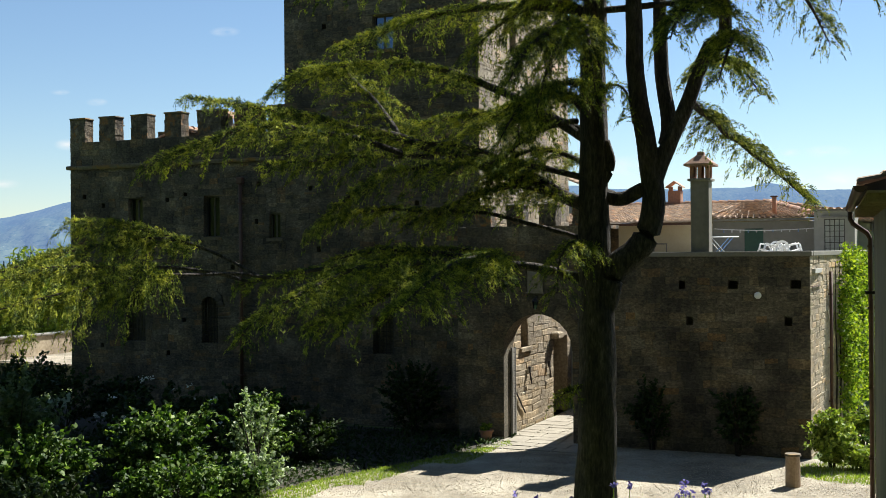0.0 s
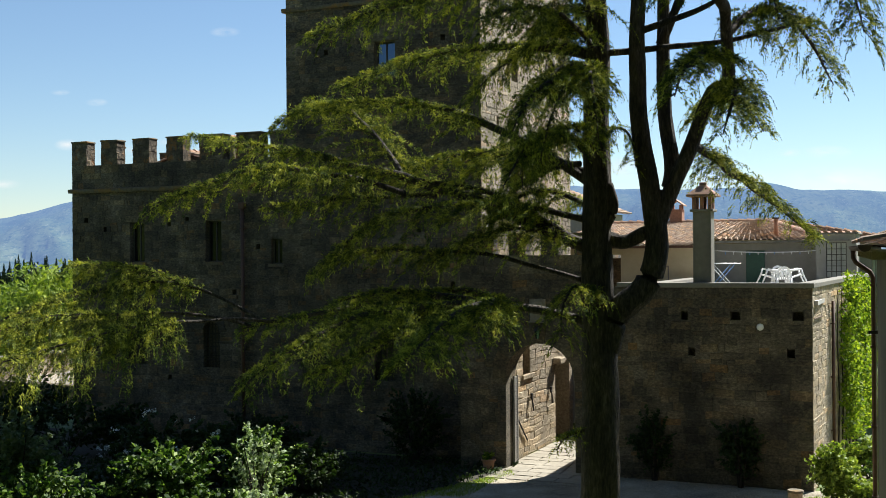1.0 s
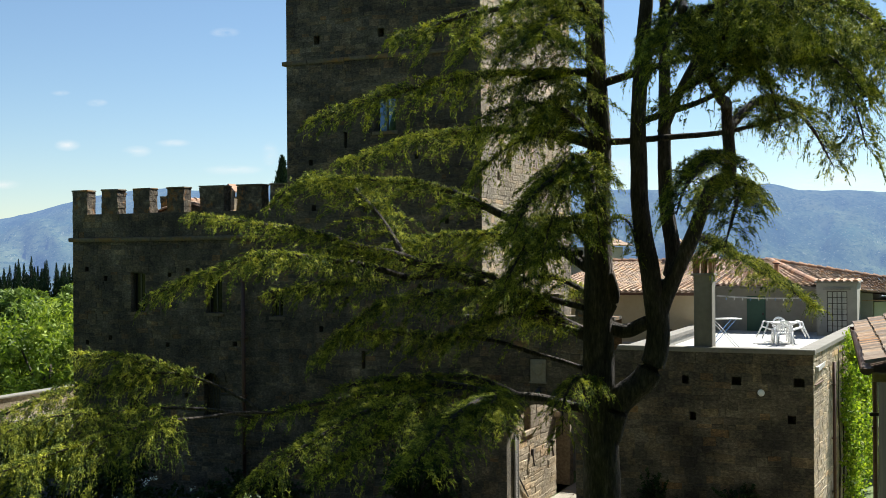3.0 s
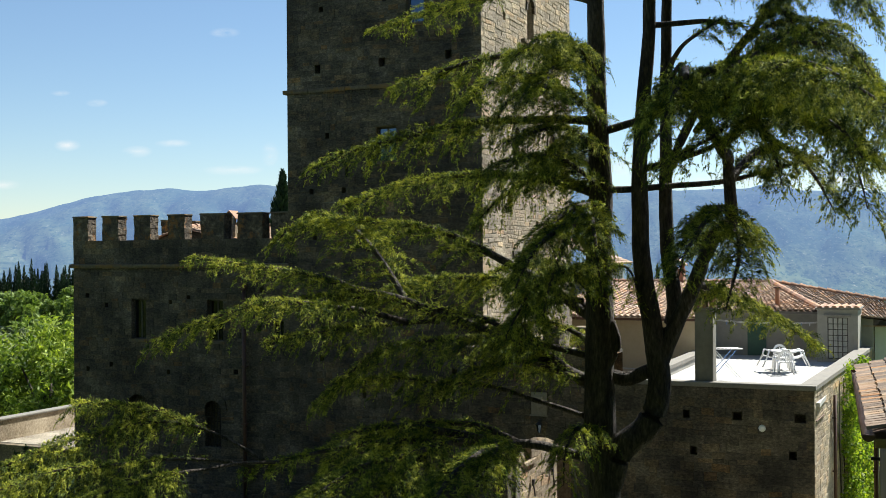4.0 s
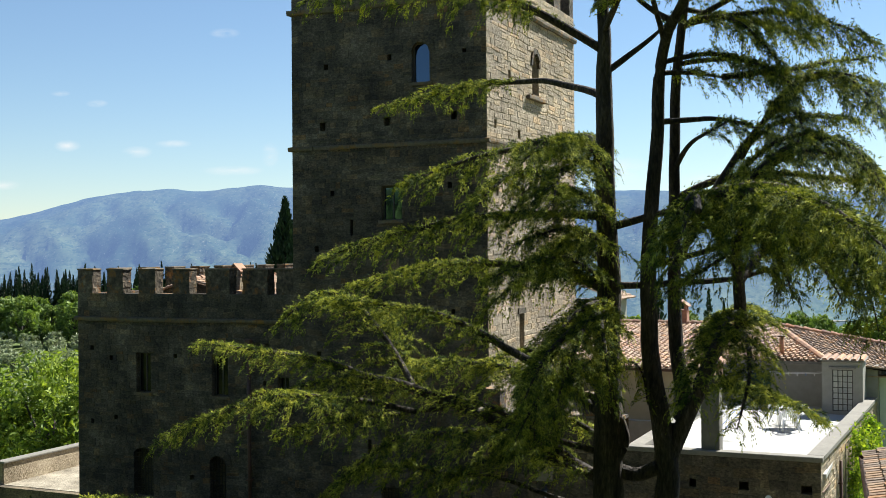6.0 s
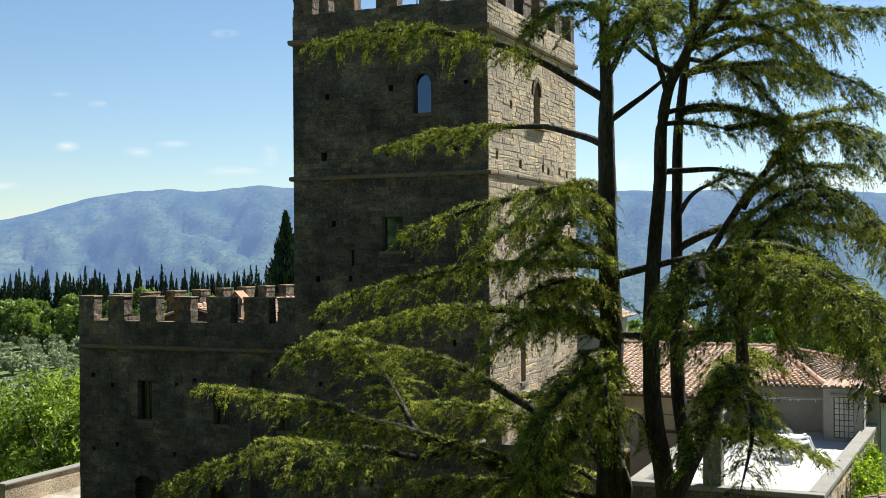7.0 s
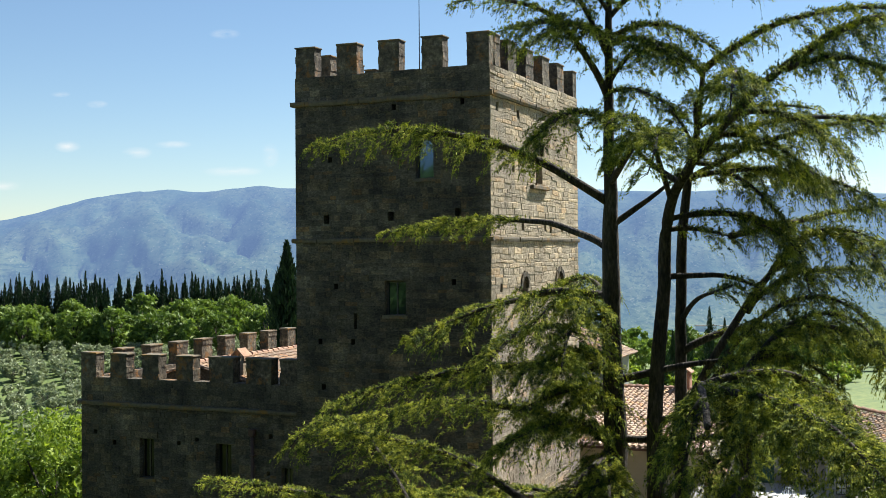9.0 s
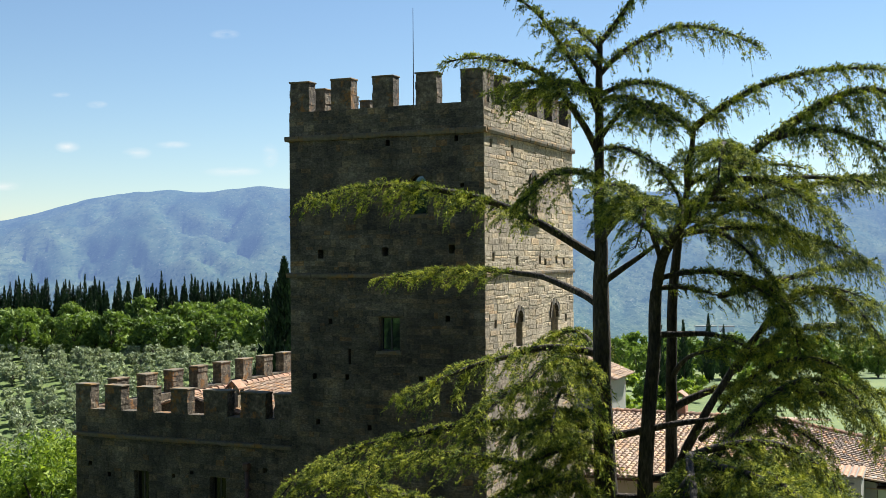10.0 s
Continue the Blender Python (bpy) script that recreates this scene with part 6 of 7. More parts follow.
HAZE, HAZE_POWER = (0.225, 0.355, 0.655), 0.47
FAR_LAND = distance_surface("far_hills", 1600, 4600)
ridge_a = [-0.8, -0.39, -0.359, -0.339, -0.315, -0.29, -0.265, -0.24, -0.21, -0.19, -0.159, -0.136, -0.05, 0.05, 0.12, 0.15, 0.2, 0.27, 0.283, 0.296, 0.315, 0.355, 0.39, 0.8]
ridge_h = [52, 62, 74, 84, 97, 106, 112, 114, 110, 113, 120, 116, 112, 114, 112, 106, 104, 108, 114, 110, 103, 101, 99, 92]
ys = np.concatenate([np.linspace(1600, 2800, 18), np.linspace(2860, 4700, 60), [4900.0]])
xs = np.linspace(-0.62, 0.62, 260)
V = []
for y in ys:
    s = float(step(2500, 4650, y)) ** 1.25
    for a in xs:
        top = 13 + np.interp(a, ridge_a, ridge_h) / 2015 * 4650
        n = noise.fractal(Vector((a * 14, y * 0.0016, 2.0)), 1.0, 2.0, 6)
        n2 = noise.fractal(Vector((a * 40, y * 0.004, 5.0)), 1.0, 2.0, 4)
        low = -118 - 45 * float(step(1600, 2300, y)) + 6 * n
        z = low + (top - low) * s + (120 * n + 62 * n2 - 60 * abs(n2)) * s * (1 - s) * 2.2 + 5.0 * n2 * s
        V.append((a * y, y, z if y < 4800 else z - 500))
m = len(xs)
Fc = [(i * m + k, i * m + k + 1, (i + 1) * m + k + 1, (i + 1) * m + k) for i in range(len(ys) - 1) for k in range(m - 1)]
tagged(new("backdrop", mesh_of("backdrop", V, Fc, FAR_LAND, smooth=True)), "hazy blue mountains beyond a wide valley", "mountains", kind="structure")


for px_, py_, w, h in ((575, 2500, 44, 12), (628, 2530, 30, 9), (845, 2550, 70, 12), (900, 2600, 46, 10), (760, 2580, 36, 9)):
    wh = thing("warehouse", "long pale low warehouse far off in the valley", "warehouse", pose(px_, py_, -163), "warehouses in the valley")
    part("wall", box(-w / 2, w / 2, -9, 9, -8, h), WHITE_PLASTIC, wh)
    part("roof", box(-w / 2 - 1, w / 2 + 1, -10, 10, h, h + 1.6), CONCRETE, wh)


# ---- clouds ----
def cloud_surface():
    m, t, b = shader("cloud")
    tc = t.nodes.new("ShaderNodeTexCoord")
    n = noise_of(t, coords(t, (0.006, 0.006, 0.016), True), 1.0, 7, 0.62)
    sep = t.nodes.new("ShaderNodeVectorMath")
    sep.operation = "LENGTH"
    t.links.new(tc.outputs["Object"], sep.inputs[0])
    fall = ramp(t, sep.outputs["Value"], [(0.0, (1, 1, 1)), (0.95, (0, 0, 0))])
    nn = ramp(t, n, [(0.36, (0, 0, 0)), (0.80, (1, 1, 1))])
    # Cloud white is emitted, standing in for sunlight on it.
    em = t.nodes.new("ShaderNodeEmission")
    em.inputs[0].default_value = (1.0, 0.99, 0.98, 1)
    em.inputs[1].default_value = 0.41
    tr = t.nodes.new("ShaderNodeBsdfTransparent")
    mx = t.nodes.new("ShaderNodeMixShader")
    t.links.new(mix(t, 1.0, fall, nn, "MULTIPLY"), mx.inputs[0])
    t.links.new(tr.outputs[0], mx.inputs[1])
    t.links.new(em.outputs[0], mx.inputs[2])
    t.links.new(mx.outputs[0], t.nodes["Material Output"].inputs[0])
    return m


CLOUD = cloud_surface()
puff = mesh_of("cloud", [(math.cos(a * 0.3927), 0.0, math.sin(a * 0.3927)) for a in range(16)], [tuple(range(16))], CLOUD)
for a, e, w, h in ((-0.19, 0.194, 0.015, 0.005), (-0.329, 0.096, 0.013, 0.006), (-0.268, 0.09, 0.015, 0.006), (-0.236, 0.097, 0.018, 0.004), (-0.303, 0.133, 0.011, 0.004), (-0.335, 0.142, 0.010, 0.003),
                   (-0.151, 0.087, 0.009, 0.012), (-0.184, 0.073, 0.03, 0.005), (0.338, 0.084, 0.026, 0.007), (0.348, 0.060, 0.06, 0.014), (0.306, 0.084, 0.014, 0.004), (0.16, 0.07, 0.03, 0.014), (-0.385, 0.062, 0.016, 0.005), (0.25, 0.062, 0.05, 0.008)):
    ob = tagged(new("cloud", puff), "small white fair-weather cloud low in the sky", "cloud", "clouds", "structure")
    ob.matrix_world = Matrix.Translation((a * 4780, 4780, 12 + e * 4780)) @ Matrix.Diagonal((w * 4780, 1, h * 4780, 1))


# ---- plants ----
def leaf_quads(pos, size, g, up=0.3, long=1.5):
    """Leaf quads at the given places, turned at random, tilted a little to the sky."""
    n = len(pos)
    nrm = unit(g.normal(0, 1, (n, 3)) + [0, 0, up])
    a = unit(np.cross(nrm, g.normal(0, 1, (n, 3))))
    b = np.cross(nrm, a)
    s = size * g.uniform(0.6, 1.3, n)[:, None]
    a, b = a * s * 0.5 * long, b * s * 0.5
    return np.stack([pos - a, pos - b * 0.9 + a * 0.1, pos + a, pos + b * 0.9 + a * 0.1], 1)


def leaf_tris(pos, size, g, up=0.3, long=1.5):
    """As leaf_quads, one triangle each."""
    q = leaf_quads(pos, size * 1.25, g, up, long)
    return q[:, [0, 1, 2]]


def clumps(g, centre, radii, count, clump_r, leaves, flat=0.75, hollow=0.55):
    """Leaf places in clumps over an uneven ellipsoid."""
    d = unit(g.normal(0, 1, (count, 3)))
    c = np.array(centre) + d * np.array(radii) * (hollow + (1 - hollow) * g.random((count, 1)) ** 0.6)
    idx = g.integers(0, count, leaves)
    rr = clump_r * g.uniform(0.6, 1.25, count)[idx]
    off = unit(g.normal(0, 1, (leaves, 3))) * (rr * g.random(leaves) ** 0.45)[:, None]
    off[:, 2] *= flat
    return c[idx] + off


def shrub(name, label, x, y, w, d, h, leaves, size, mat, seed, z=0.0, stems=5, bark=True, flowers=0, flower_mat=None):
    """A garden shrub: a few woody stems and clumped leaves."""
    g = np.random.default_rng(seed)
    t = thing(name, label, "shrub", pose(x, y, z))
    for k in range(stems):
        a = 2 * math.pi * k / stems + g.uniform(-0.4, 0.4)
        tip = (math.cos(a) * w * 0.3, math.sin(a) * d * 0.3, h * g.uniform(0.6, 0.85))
        tube_part("stem", [(math.cos(a) * 0.06, math.sin(a) * 0.06, 0), (tip[0] * 0.4, tip[1] * 0.4, tip[2] * 0.55), tip], [0.025, 0.018, 0.008], BARK, t, 5)
    # arching sprays from the heart of the shrub, leaves in pairs along them
    n = max(24, leaves // 52)
    dr = unit(g.normal(0, 1, (n, 3)) * [1, 1, 0.9] + [0, 0, 0.12])
    reach = g.uniform(0.62, 1.05, n) * np.where(g.random(n) < 0.15, 1.22, 1.0)
    tip = np.array([0, 0, h * 0.50]) + dr * np.array([w / 2, d / 2, h * 0.47]) * reach[:, None]
    root = tip * [0.35, 0.35, 0.6] + g.normal(0, 0.04, (n, 3))
    mid = (root + tip) / 2 + [0, 0, 0.16 * h] * g.uniform(0.3, 1.0, (n, 1))
    per = np.maximum(8, (np.linalg.norm(tip - root, axis=1) / (size * 0.55)).astype(int) * 2)
    idx = np.repeat(np.arange(n), per)
    f = (0.15 + 0.85 * g.random(len(idx)))[:, None]
    pos = root[idx] * (1 - f) ** 2 + mid[idx] * 2 * f * (1 - f) + tip[idx] * f * f + g.normal(0, size * 0.55, (len(idx), 3)) * (1.1 - 0.6 * f)
    pos = pos[pos[:, 2] > 0.02]
    part_mesh("foliage", quad_mesh("foliage", leaf_quads(pos, size, g, 0.8), mat), t)
    if flowers:
        fp = clumps(g, (0, 0, h * 0.56), (w / 2, d / 2, h * 0.46), max(8, flowers // 14), 0.12, flowers, hollow=0.85)
        part_mesh("blossom", quad_mesh("blossom", leaf_quads(fp, size * 0.8, g, 0.8, 1.0), flower_mat), t, "pale open blossoms", kind="stuff")
    return t


# most of these bushes take the leaves darkened for shade
for k, (x, y, w, h) in enumerate(((-8.2, 23.0, 2.6, 1.5), (-5.9, 24.6, 2.6, 1.5), (-10.6, 23.4, 2.6, 1.9), (-4.9, 26.0, 1.8, 1.2), (-7.6, 28.6, 3.0, 1.9), (-11.6, 28.4, 3.0, 2.6), (-3.9, 31.6, 2.4, 1.5), (-6.3, 32.5, 3.0, 1.8))):
    shrub("garden_bush", "thick green garden bush in the shaded bed", x, y, w, w * 0.8, h, 6500, 0.09, LEAF if k in (1, 2, 3) else SHADED_LEAF, 200 + k)
shrub("garden_bush", "leafy green garden bush with sunlit upper leaves", -6.7, 27.2, 3.0, 2.2, 2.35, 9000, 0.10, LEAF, 1)
shrub("garden_bush", "leafy green garden bush with sunlit upper leaves", -4.9, 29.6, 2.2, 1.8, 2.3, 7000, 0.09, LEAF, 2)
shrub("garden_bush", "broad leafy green bush at the garden edge", -9.4, 25.6, 3.2, 2.4, 2.1, 9000, 0.10, LEAF, 3)
shrub("garden_bush", "tall green bush in the shaded garden", -10.1, 26.8, 2.1, 1.8, 3.3, 6000, 0.09, PALE_LEAF, 4)
shrub("pale_bush", "silvery pale-leaved bush beside the gravel", -4.45, 27.0, 1.5, 1.2, 1.3, 4000, 0.085, SILVER_LEAF, 5)
shrub("pale_bush", "tall loose pale-leaved bush beside the gravel", -4.75, 28.3, 1.5, 1.2, 2.5, 1900, 0.08, SILVER_LEAF, 16)
shrub("flowering_bush", "dark shaded bush with many small white blossoms", -7.6, 30.4, 3.4, 2.0, 2.6, 7000, 0.09, SHADED_LEAF, 6, flowers=420, flower_mat=FLOWER)
shrub("wall_shrub", "rounded dark evergreen shrub against the tower wall", -0.95, 36.0, 2.3, 1.2, 2.6, 9000, 0.07, SHADED_LEAF, 7)
shrub("wall_shrub", "dark climbing shrub against the terrace wall", 6.0, 32.9, 1.5, 0.7, 2.3, 6000, 0.07, SHADED_LEAF, 8)
shrub("wall_shrub", "dark climbing shrub against the terrace wall", 8.2, 31.8, 1.5, 0.7, 2.2, 6000, 0.07, SHADED_LEAF, 9)
shrub("corner_bush", "bright green leafy bush at the terrace corner", 10.2, 30.0, 1.4, 1.1, 1.6, 11000, 0.075, TREE_LEAF, 10)
shrub("corner_bush", "low bright green bush at the terrace corner", 10.9, 29.6, 1.2, 1.0, 0.7, 5000, 0.1, TREE_LEAF, 11)
shrub("corner_bush", "leafy green bush at the foot of the ivy wall", 12.2, 32.9, 2.0, 1.4, 1.3, 7000, 0.09, TREE_LEAF, 17)
shrub("lavender_bush", "low grey-green lavender mound by the wall", 12.3, 31.2, 1.8, 1.4, 0.95, 6000, 0.06, LEAF, 12)
shrub("dark_hedge", "dark shaded hedge along the foot of the wing", -12.5, 37.6, 7.0, 2.0, 2.2, 7000, 0.11, SHADED_LEAF, 13)
shrub("dark_hedge", "dark shaded hedge along the foot of the wing", -6.2, 36.4, 4.0, 1.6, 1.7, 5000, 0.11, SHADED_LEAF, 14)
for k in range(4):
    shrub("dark_hedge", "dark shaded bushes below the side terrace wall", -18.4 - 2.4 * k, 44.2 + 1.0 * k, 3.0, 2.4, 1.7, 3500, 0.12, SHADED_LEAF, 230 + k)
shrub("dark_hedge", "dark shaded bushes below the side terrace wall", -15.9, 43.4, 3.6, 1.7, 2.15, 5000, 0.11, SHADED_LEAF, 240)
shrub("dark_hedge", "dark shaded bushes filling the garden bed", -13.5, 31.0, 4.5, 3.0, 2.4, 6000, 0.11, SHADED_LEAF, 15)

g = np.random.default_rng(61)
n = 26000
px_, py_ = g.uniform(-14, 2.4, n), g.uniform(22, 37, n)
keep = (py_ > np.interp(px_, [-6.2, -4.6, -3.1, -0.9, 1.4, 2.4], [20, 26.6, 28.7, 30.9, 33.4, 35.3]) + 0.35) & (py_ < 36.8 - 0.44 * px_)
gc = np.stack([px_, py_, 0.03 + 0.16 * g.random(n) ** 1.5 * (0.4 + np.abs(np.sin(px_ * 1.7) * np.sin(py_ * 1.9)))], 1)[keep]
tagged(new("ground_cover", tri_mesh("ground_cover", leaf_tris(gc, 0.09, g, 0.6), SHADED_LEAF)), "low dark leafy ground cover in the shaded bed", "ground cover", kind="stuff")

# ivy on the terrace side wall
g = np.random.default_rng(21)
ivy = thing("ivy", "sunlit yellow-green ivy hanging thick over the terrace wall", "ivy", BASE @ side_m)
n = 16000
cl = 150
cy, cz = g.uniform(4.3, 10.5, cl), g.uniform(0.9, 5.6, cl)
idx = g.integers(0, cl, n)
off = unit(g.normal(0, 1, (n, 3))) * (0.42 * g.random(n) ** 0.4)[:, None]
pos = np.stack([0.12 + 0.35 * (0.4 + 0.6 * np.abs(np.sin(cz[idx] * 1.3 + cy[idx]))) * g.random(n) + np.abs(off[:, 0]), cy[idx] + off[:, 1], cz[idx] + off[:, 2]], 1)
part_mesh("leaves", quad_mesh("leaves", leaf_quads(pos, 0.095, g, 0.5, 1.15), IVY), ivy)
for k in range(7):
    y = 4.4 + k * 0.9
    tube_part("vine", [(0.06, y, 0), (0.09, y + 0.2, 2.0), (0.08, y - 0.1, 3.8), (0.07, y + 0.15, 5.4)], [0.03, 0.025, 0.018, 0.01], BARK, ivy, 5)

# log stump, flower pot, irises, grass
log = thing("log_stump", "upright cut log post standing on the gravel", "log", pose(8.45, 27.66, 0))
bm = bmesh.new()
bmesh.ops.create_cone(bm, cap_ends=True, segments=18, radius1=0.18, radius2=0.17, depth=0.76, matrix=pose(0, 0, 0.38))
for v in bm.verts:
    v.co += Vector((noise.noise(v.co * 5), noise.noise(v.co * 5 + Vector((3, 0, 0))), 0)) * 0.03
part("log", bm, WOOD, log)
bm = bmesh.new()
bmesh.ops.create_cone(bm, cap_ends=True, segments=18, radius1=0.2, radius2=0.19, depth=0.05, matrix=pose(0, 0, 0.785))
part("top_slab", bm, CAP_STONE, log)
pot = thing("flower_pot", "terracotta flower pot with bright green leaves by the gateway", "flower pot", BASE @ pose(0.75, GV - 0.35, 0))
bm = bmesh.new()
bmesh.ops.create_cone(bm, cap_ends=True, segments=18, radius1=0.14, radius2=0.2, depth=0.32, matrix=pose(0, 0, 0.16))
part("pot", bm, TERRACOTTA, pot, smooth=True)
bm = bmesh.new()
bmesh.ops.create_cone(bm, cap_ends=True, segments=18, radius1=0.225, radius2=0.225, depth=0.05, matrix=pose(0, 0, 0.32))
part("rim", bm, TERRACOTTA, pot)
g = np.random.default_rng(31)
part_mesh("leaves", quad_mesh("leaves", leaf_quads(clumps(g, (0, 0, 0.42), (0.22, 0.22, 0.1), 12, 0.08, 260), 0.07, g, 0.8), IVY), pot)
for k in range(16):
    a, b = rng.uniform(-1.6, 2.6), rng.uniform(-0.5, 0.35)
    ir = thing("iris", "violet iris with sword-shaped leaves at the foot of the cedar", "flower", pose(3.0 + a, 22.7 + b, 0, 0, 0, rng.uniform(0, 360)), "irises by the cedar")
    hh = rng.uniform(0.75, 1.1)
    tube_part("stalk", [(0, 0, 0), (0.02, 0, hh)], 0.008, GRASS, ir, 4)
    Vq = []
    for j in range(6):
        t = rng.uniform(0, 6.28)
        e = rng.uniform(0.5, 0.85)
        dx, dy = math.cos(t), math.sin(t)
        Vq.append([(-dy * 0.018, dx * 0.018, 0), (dy * 0.018, -dx * 0.018, 0), (dx * 0.06 + dy * 0.012, dy * 0.06 - dx * 0.012, e * 0.6), (dx * 0.17, dy * 0.17, e)])
    part_mesh("leaf_blades", quad_mesh("leaf_blades", np.array(Vq), GRASS), ir)
    g2 = np.random.default_rng(100 + k)
    part_mesh("blossom", quad_mesh("blossom", leaf_quads(np.array([[0.02, 0, hh]]) + g2.normal(0, 0.035, (14, 3)), 0.075, g2, 0.4, 1.1), IRIS), ir)


def grass_patch(name, label, test, n, x0, x1, y0, y1, h, seed):
    g = np.random.default_rng(seed)
    x, y = g.uniform(x0, x1, n), g.uniform(y0, y1, n)
    keep = test(x, y)
    x, y = x[keep], y[keep]
    k = len(x)
    a = g.uniform(0, 6.28, k)
    hh = h * g.uniform(0.5, 1.4, k)
    dx, dy = np.cos(a), np.sin(a)
    base = np.stack([x, y, np.zeros(k)], 1)
    w = np.stack([-dy, dx, np.zeros(k)], 1) * 0.014
    tip = base + np.stack([dx * hh * 0.5, dy * hh * 0.5, hh], 1)
    tagged(new(name, tri_mesh(name, np.stack([base - w, base + w, tip], 1), GRASS)), label, "grass", kind="stuff")


edge = lambda x: np.interp(x, [-6.2, -4.6, -3.1, -0.9, 1.4, 2.4], [20, 26.6, 28.7, 30.9, 33.4, 35.3])
grass_patch("grass", "short yellow-green grass along the gravel edge", lambda x, y: (y > edge(x) - 0.9 - 0.5 * np.sin(x * 3) - 0.7 * (x < -2)) & (y < edge(x) + 0.35), 60000, -6.5, 2.0, 24, 35, 0.07, 41)
grass_patch("grass", "tufted grass beside the terrace corner", lambda x, y: np.hypot(x - 10.4, (y - 29.2)) < 1.4, 6000, 8.8, 12, 27.5, 31, 0.08, 42)

# loose pebbles on the gravel
g = np.random.default_rng(77)
n = 26000
px_, py_ = g.uniform(-5, 14, n), g.uniform(24.6, 34.5, n)
keep = (py_ < np.interp(px_, [-5.6, -3.1, 1.4, 2.4, 4.6, 9.6, 14], [24.8, 28.5, 33.2, 35, 34.3, 31.0, 31.0]) - 0.15) & (py_ < 29.5 + 5 * g.random(n))
base = np.stack([px_, py_, np.full(n, 0.012)], 1)[keep]
k = len(base)
a, r_ = g.uniform(0, 6.28, k), g.uniform(0.010, 0.026, k)
ring_ = [base + np.stack([np.cos(a + q) * r_, np.sin(a + q) * r_ * 0.8, np.zeros(k)], 1) for q in (0.0, 2.1, 4.2)]
tip = base + np.stack([g.normal(0, 0.004, k), g.normal(0, 0.004, k), r_ * g.uniform(0.5, 0.9, k)], 1)
tagged(new("pebbles", tri_mesh("pebbles", np.concatenate([np.stack([ring_[q], ring_[(q + 1) % 3], tip], 1) for q in range(3)]), PEBBLE)), "loose pale pebbles scattered on the gravel yard", "pebbles", kind="stuff")
g = np.random.default_rng(78)
n = 420
px_, py_ = 3.0 + g.uniform(-1.7, 2.7, n), 22.75 + g.uniform(-0.55, 0.4, n)
a, hh = g.uniform(0, 6.28, n), g.uniform(0.45, 0.85, n)
base = np.stack([px_, py_, np.zeros(n)], 1)
w = np.stack([-np.sin(a), np.cos(a), np.zeros(n)], 1) * 0.018
tip = base + np.stack([np.cos(a) * hh * 0.4, np.sin(a) * hh * 0.4, hh], 1)
tagged(new("sword_leaves", tri_mesh("sword_leaves", np.stack([base - w, base + w, tip], 1), GRASS)), "upright green sword-shaped leaves round the cedar foot", "leaves", kind="stuff")


# ---- trees of the distance ----
def broadleaf(name, label, h, w, leaves, size, mat, seed, count=40):
    g = np.random.default_rng(seed)
    t = thing(name, label, "tree")
    tube_part("trunk", [(0, 0, -0.5), (0.1, 0, h * 0.25), (0.0, 0.1, h * 0.6)], [w * 0.04, w * 0.03, w * 0.012], BARK, t, 7)
    for k in range(4):
        a = 1.57 * k + g.uniform(-0.5, 0.5)
        tube_part("limb", [(0, 0, h * 0.25), (math.cos(a) * w * 0.15, math.sin(a) * w * 0.15, h * 0.45), (math.cos(a) * w * 0.3, math.sin(a) * w * 0.3, h * 0.65)], [w * 0.02, w * 0.014, w * 0.006], BARK, t, 5)
    pos = clumps(g, (0, 0, h * 0.53), (w * 0.42, w * 0.42, h * 0.42), count, w * 0.13, leaves, hollow=0.62)
    part_mesh("crown", tri_mesh("crown", leaf_tris(pos, size, g, 0.5), mat), t)
    return t


def cypress(h, w, leaves, seed, size):
    g = np.random.default_rng(seed)
    t = thing("cypress", "slender dark columnar cypress tree", "tree", group="cypress row")
    tube_part("trunk", [(0, 0, -0.5), (0, 0, h * 0.9)], [w * 0.08, 0.03], BARK, t, 6)
    q = g.random(leaves)
    rad = w * 0.5 * np.minimum(1, q * 5 + 0.35) * (1 - q) ** 0.95 * (0.75 + 0.35 * np.sin(q * 40 + g.integers(0, 6, leaves))) * g.random(leaves) ** 0.3
    a = g.uniform(0, 6.28, leaves)
    pos = np.stack([np.cos(a) * rad, np.sin(a) * rad, h * (0.03 + 0.97 * q)], 1)
    n = len(pos)
    out = unit(np.stack([np.cos(a) * 0.35, np.sin(a) * 0.35, np.ones(n)], 1) + g.normal(0, 0.2, (n, 3)))
    s = unit(np.cross(out, g.normal(0, 1, (n, 3))))
    sz = size * (g.uniform(0.6, 1.3, n) * (0.3 + 0.7 * (1 - q)))[:, None]
    part_mesh("crown", tri_mesh("crown", np.stack([pos - s * sz * 0.3, pos + s * sz * 0.3, pos + out * sz * 1.3], 1), CYPRESS), t)
    return t


def place(x, y, turn=0.0, scale=1.0, lift=0.0):
    return Matrix.Translation((x, y, float(land(x, y)) + lift)) @ pose(0, 0, 0, 0, 0, turn) @ Matrix.Scale(scale, 4)


r = random.Random(77)
tall_cyp = cypress(22.0, 11.0, 14000, 5, 0.75)
tall_cyp.matrix_world = place(-11.6, 82, lift=0.5)
kinds = [cypress(h, w, 680, 50 + i, 1.45) for i, (h, w) in enumerate(((19, 5.2), (17.5, 4.8), (20.5, 5.6), (16, 4.6)))]
spots = []
for y0 in (480, 500):
    x = -235.0
    while x < -20:
        spots.append((x, y0 + r.uniform(-8, 8)))
        x += r.uniform(0.8, 1.9)
for i, (x, y) in enumerate(spots):
    m = place(x, y, r.uniform(0, 360), r.uniform(0.84, 1.2))
    if i < 4:
        kinds[i].matrix_world = m
    else:
        copy_thing(kinds[i % 4], Matrix.Identity(4)).matrix_world = m
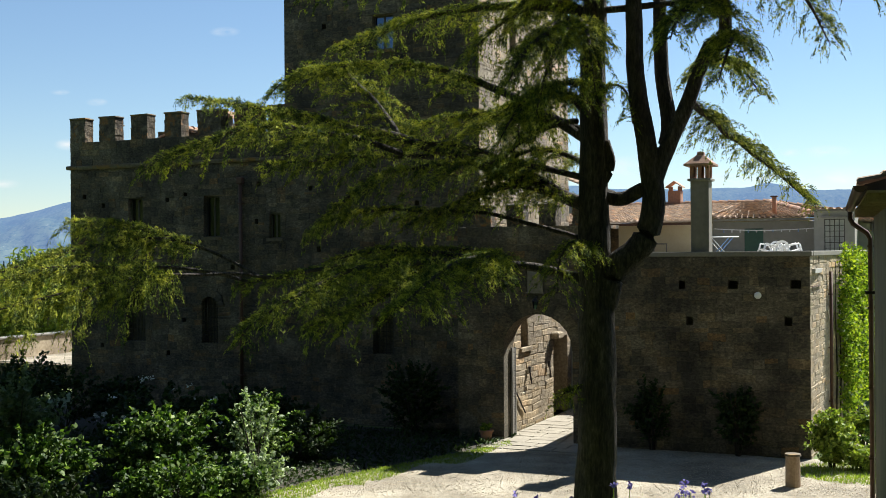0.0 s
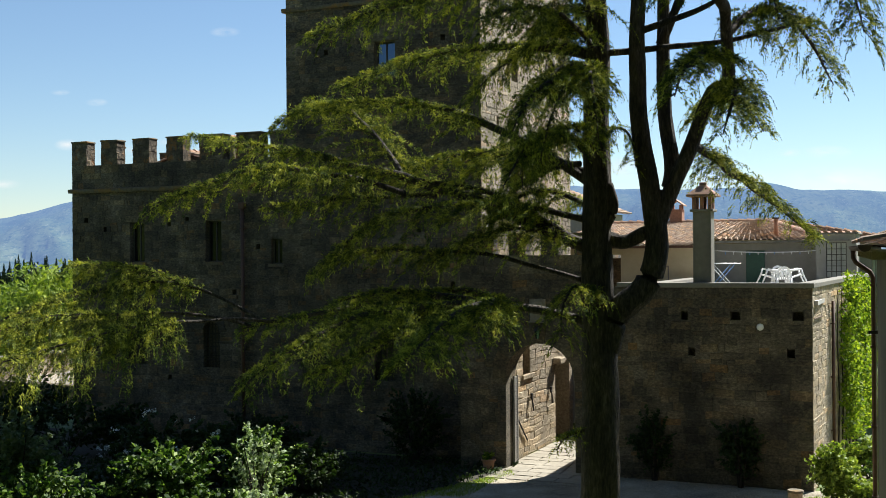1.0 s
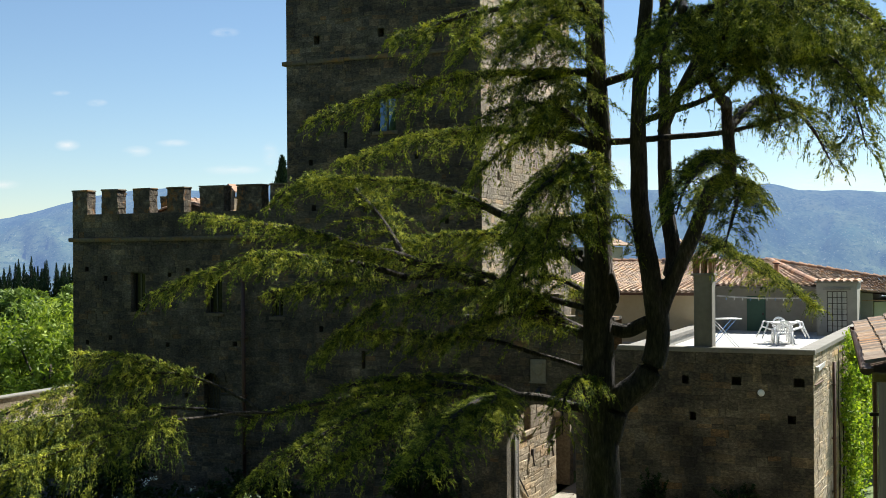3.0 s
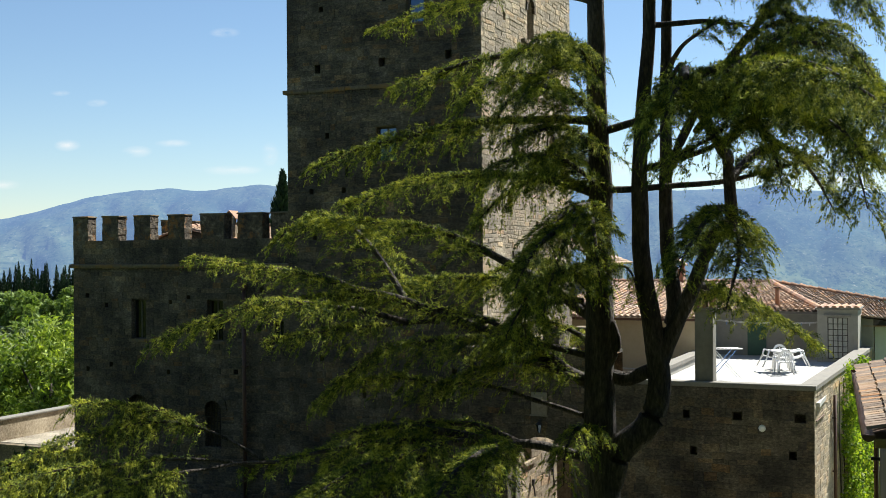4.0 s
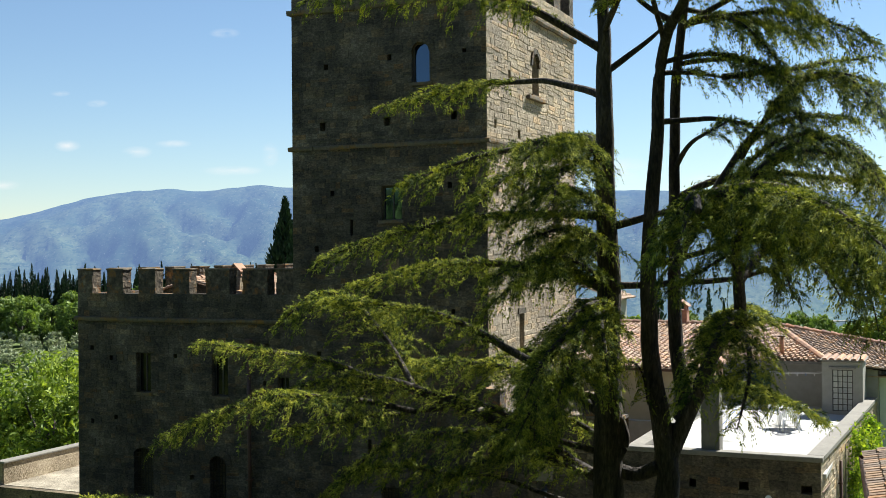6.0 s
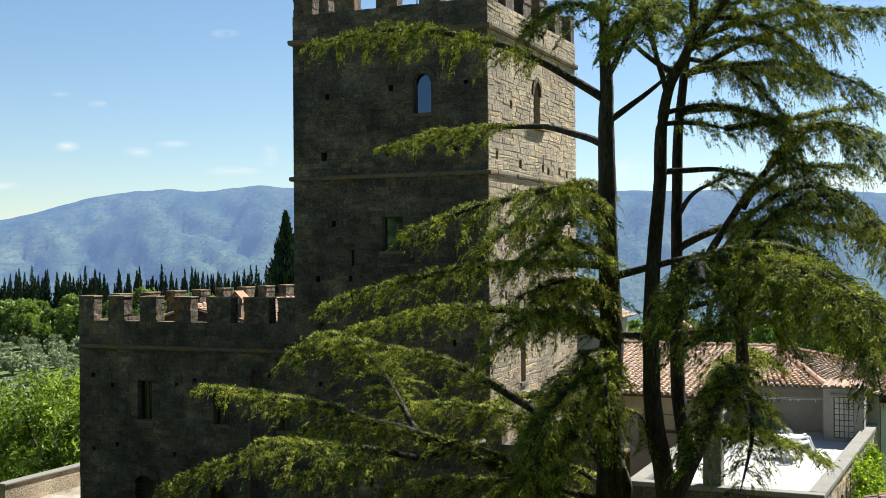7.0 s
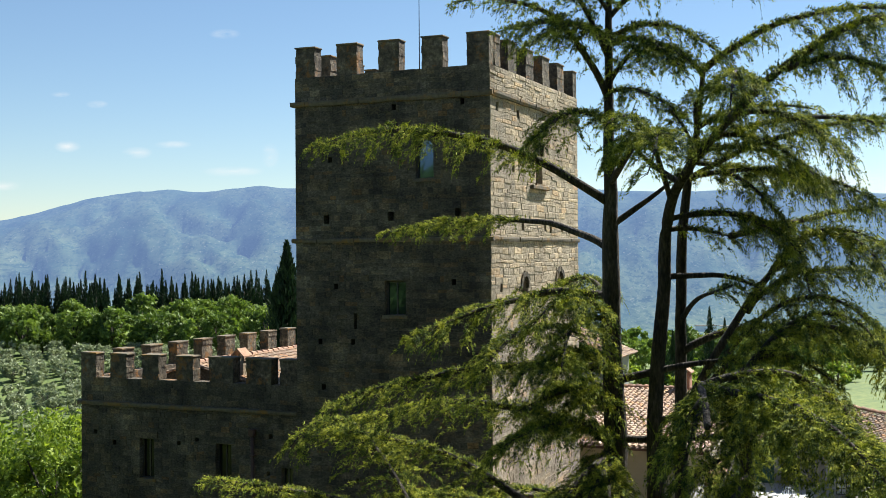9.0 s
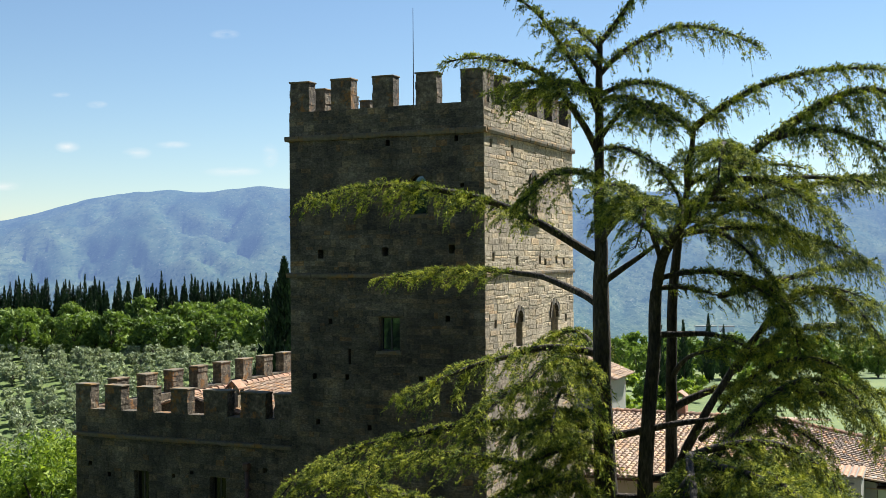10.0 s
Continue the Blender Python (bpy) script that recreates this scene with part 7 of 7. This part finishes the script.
woods = [broadleaf("broadleaf_tree", "full green broadleaf tree of the wooded rise and the unseen ring", h, w, 1500, 1.08, WOODS, 60 + i, 46) for i, (h, w) in enumerate(((14, 13), (12, 11), (15, 12), (10, 9)))]
spots = []
for row, y0 in enumerate((400, 416, 434, 456)):
    x = -235.0
    while x < -25:
        spots.append((x + r.uniform(-2, 2), y0 + r.uniform(-5, 5)))
        x += r.uniform(6.5, 11)
for i, (x, y) in enumerate(spots):
    m = place(x, y, r.uniform(0, 360), r.uniform(0.8, 1.3) * (1.0 if y < 440 else 0.85))
    if i < 4:
        woods[i].matrix_world = m
    else:
        copy_thing(woods[i % 4], Matrix.Identity(4)).matrix_world = m
olives = [broadleaf("olive_tree", "silvery grey-green olive tree in the grove", h, w, 620, 0.62, OLIVE, 70 + i, 26) for i, (h, w) in enumerate(((5.2, 6.4), (4.6, 5.6), (5.6, 6.0)))]
spots = []
for y in range(236, 392, 9):
    x = -0.43 * y
    while x < -0.16 * y:
        if r.random() < 0.9:
            spots.append((x + r.uniform(-1.0, 1.0), y + r.uniform(-1.6, 1.6)))
        x += 8.6
for i, (x, y) in enumerate(spots[:299]):
    m = place(x, y, r.uniform(0, 360), r.uniform(0.95, 1.35))
    if i < 3:
        olives[i].matrix_world = m
    else:
        copy_thing(olives[i % 3], Matrix.Identity(4)).matrix_world = m
near_tree = broadleaf("garden_tree", "bright green broadleaf tree below the castle", 10.5, 8.5, 9500, 0.26, TREE_LEAF, 80, 110)
near_tree.matrix_world = place(-21.5, 62, 0, 0.86)
for x, y, s in ((-26.5, 64, 0.82), (-18.0, 68, 0.82), (-23, 72, 0.9), (-30, 70, 0.92), (-33, 62, 0.8)):
    copy_thing(near_tree, Matrix.Identity(4)).matrix_world = place(x, y, r.uniform(0, 360), s)
# unseen trees added behind the viewpoint to keep sky light off the walls
shade = [broadleaf("unseen_shade_tree", "unseen tall leafy tree added to block sky light", h, w, 10500, 0.32, WOODS, 160 + i, 90) for i, (h, w) in enumerate(((14, 13), (13, 11), (15, 12)))]
# outer trees of this unseen ring are copies from the wooded rise
ring = ((-17, -9, 1.8), (-10, -11, 1.95), (-3, -12, 1.9), (4, -11, 1.95), (11, -9, 2.0), (17, -4, 1.95), (16, 4, 1.45), (15, 12, 1.3), (21, 9, 1.5), (-16, -1, 1.6), (-15, 6, 1.45), (-19, 12, 1.3), (-24, 4, 1.5),
        (24, -8, 2.0), (-24, -12, 1.8), (-31, -6, 1.5), (-34, 8, 1.0), (-30, 18, 0.85), (-40, -2, 1.5), (-46, 6, 1.0), (-52, -8, 1.4), (-58, 2, 1.1), (-44, 16, 1.15), (-62, -16, 1.4), (-66, 14, 1.3), (-38, 26, 1.1))
for k, (x, y, s) in enumerate(ring):
    m = Matrix.Translation((x, y, 0)) @ pose(0, 0, 0, 0, 0, x * 37) @ Matrix.Scale(s, 4)
    if k < 3:
        shade[k].matrix_world = m
    else:
        copy_thing(shade[k % 3] if k < 15 else woods[k % 4], Matrix.Identity(4)).matrix_world = m
# trees and hedges behind the farmhouse and down the slope to the valley
bushes = [broadleaf("field_bush", "rounded green bush in the meadow", h, w, 1100, 0.42, TREE_LEAF, 90 + i, 24) for i, (h, w) in enumerate(((3.0, 4.2), (2.4, 3.4)))]
spots = [(r.uniform(0.12, 0.36) * y, y) for y in (96, 104, 112, 118, 124, 128, 132, 136, 140, 144, 148, 152, 156, 160, 164, 168, 172, 176, 180, 184, 188, 192, 142, 150, 158, 170)]
for i, (x, y) in enumerate(spots):
    m = place(x, y, r.uniform(0, 360), r.uniform(0.7, 1.25))
    if i < 2:
        bushes[i].matrix_world = m
    else:
        copy_thing(bushes[i % 2], Matrix.Identity(4)).matrix_world = m
for k in range(96):
    y = 196 + 1.4 * k if k < 54 else 270 * (1.043 ** (k - 54))
    x = y * (0.09 + 0.34 * ((k * 0.618) % 1.0))
    copy_thing(woods[k % 4], Matrix.Identity(4)).matrix_world = place(x, y, r.uniform(0, 360), r.uniform(0.38, 0.6) if y < 300 else r.uniform(0.6, 0.9))
for x, y, s in ((28.5, 152, 0.62), (31.0, 156, 0.5), (33.5, 160, 0.6), (44, 190, 0.6), (48, 196, 0.5)):
    copy_thing(kinds[int(x) % 4], Matrix.Identity(4)).matrix_world = place(x, y, 0, s)

# ---- single stones and slabs ----
for name, vs, parent, o in LATER:
    if vs is None:
        u0, u1, v0, v1, z = o
        me = mesh_of(name, [(u0, v0, 0), (u1, v0, 0), (u1, v1, 0), (u0, v1, 0), (u0 + .015, v0 + .015, z), (u1 - .015, v0 + .015, z), (u1 - .015, v1 - .015, z), (u0 + .015, v1 - .015, z)], BLOCK_FACES, PAVING)
        part_mesh(name, me, parent)
    else:
        part_mesh(name, mesh_of(name, vs, BLOCK_FACES, STONE_ONE if name == "stone" else SUNLIT_ONE), parent, m=Matrix.Translation(o))
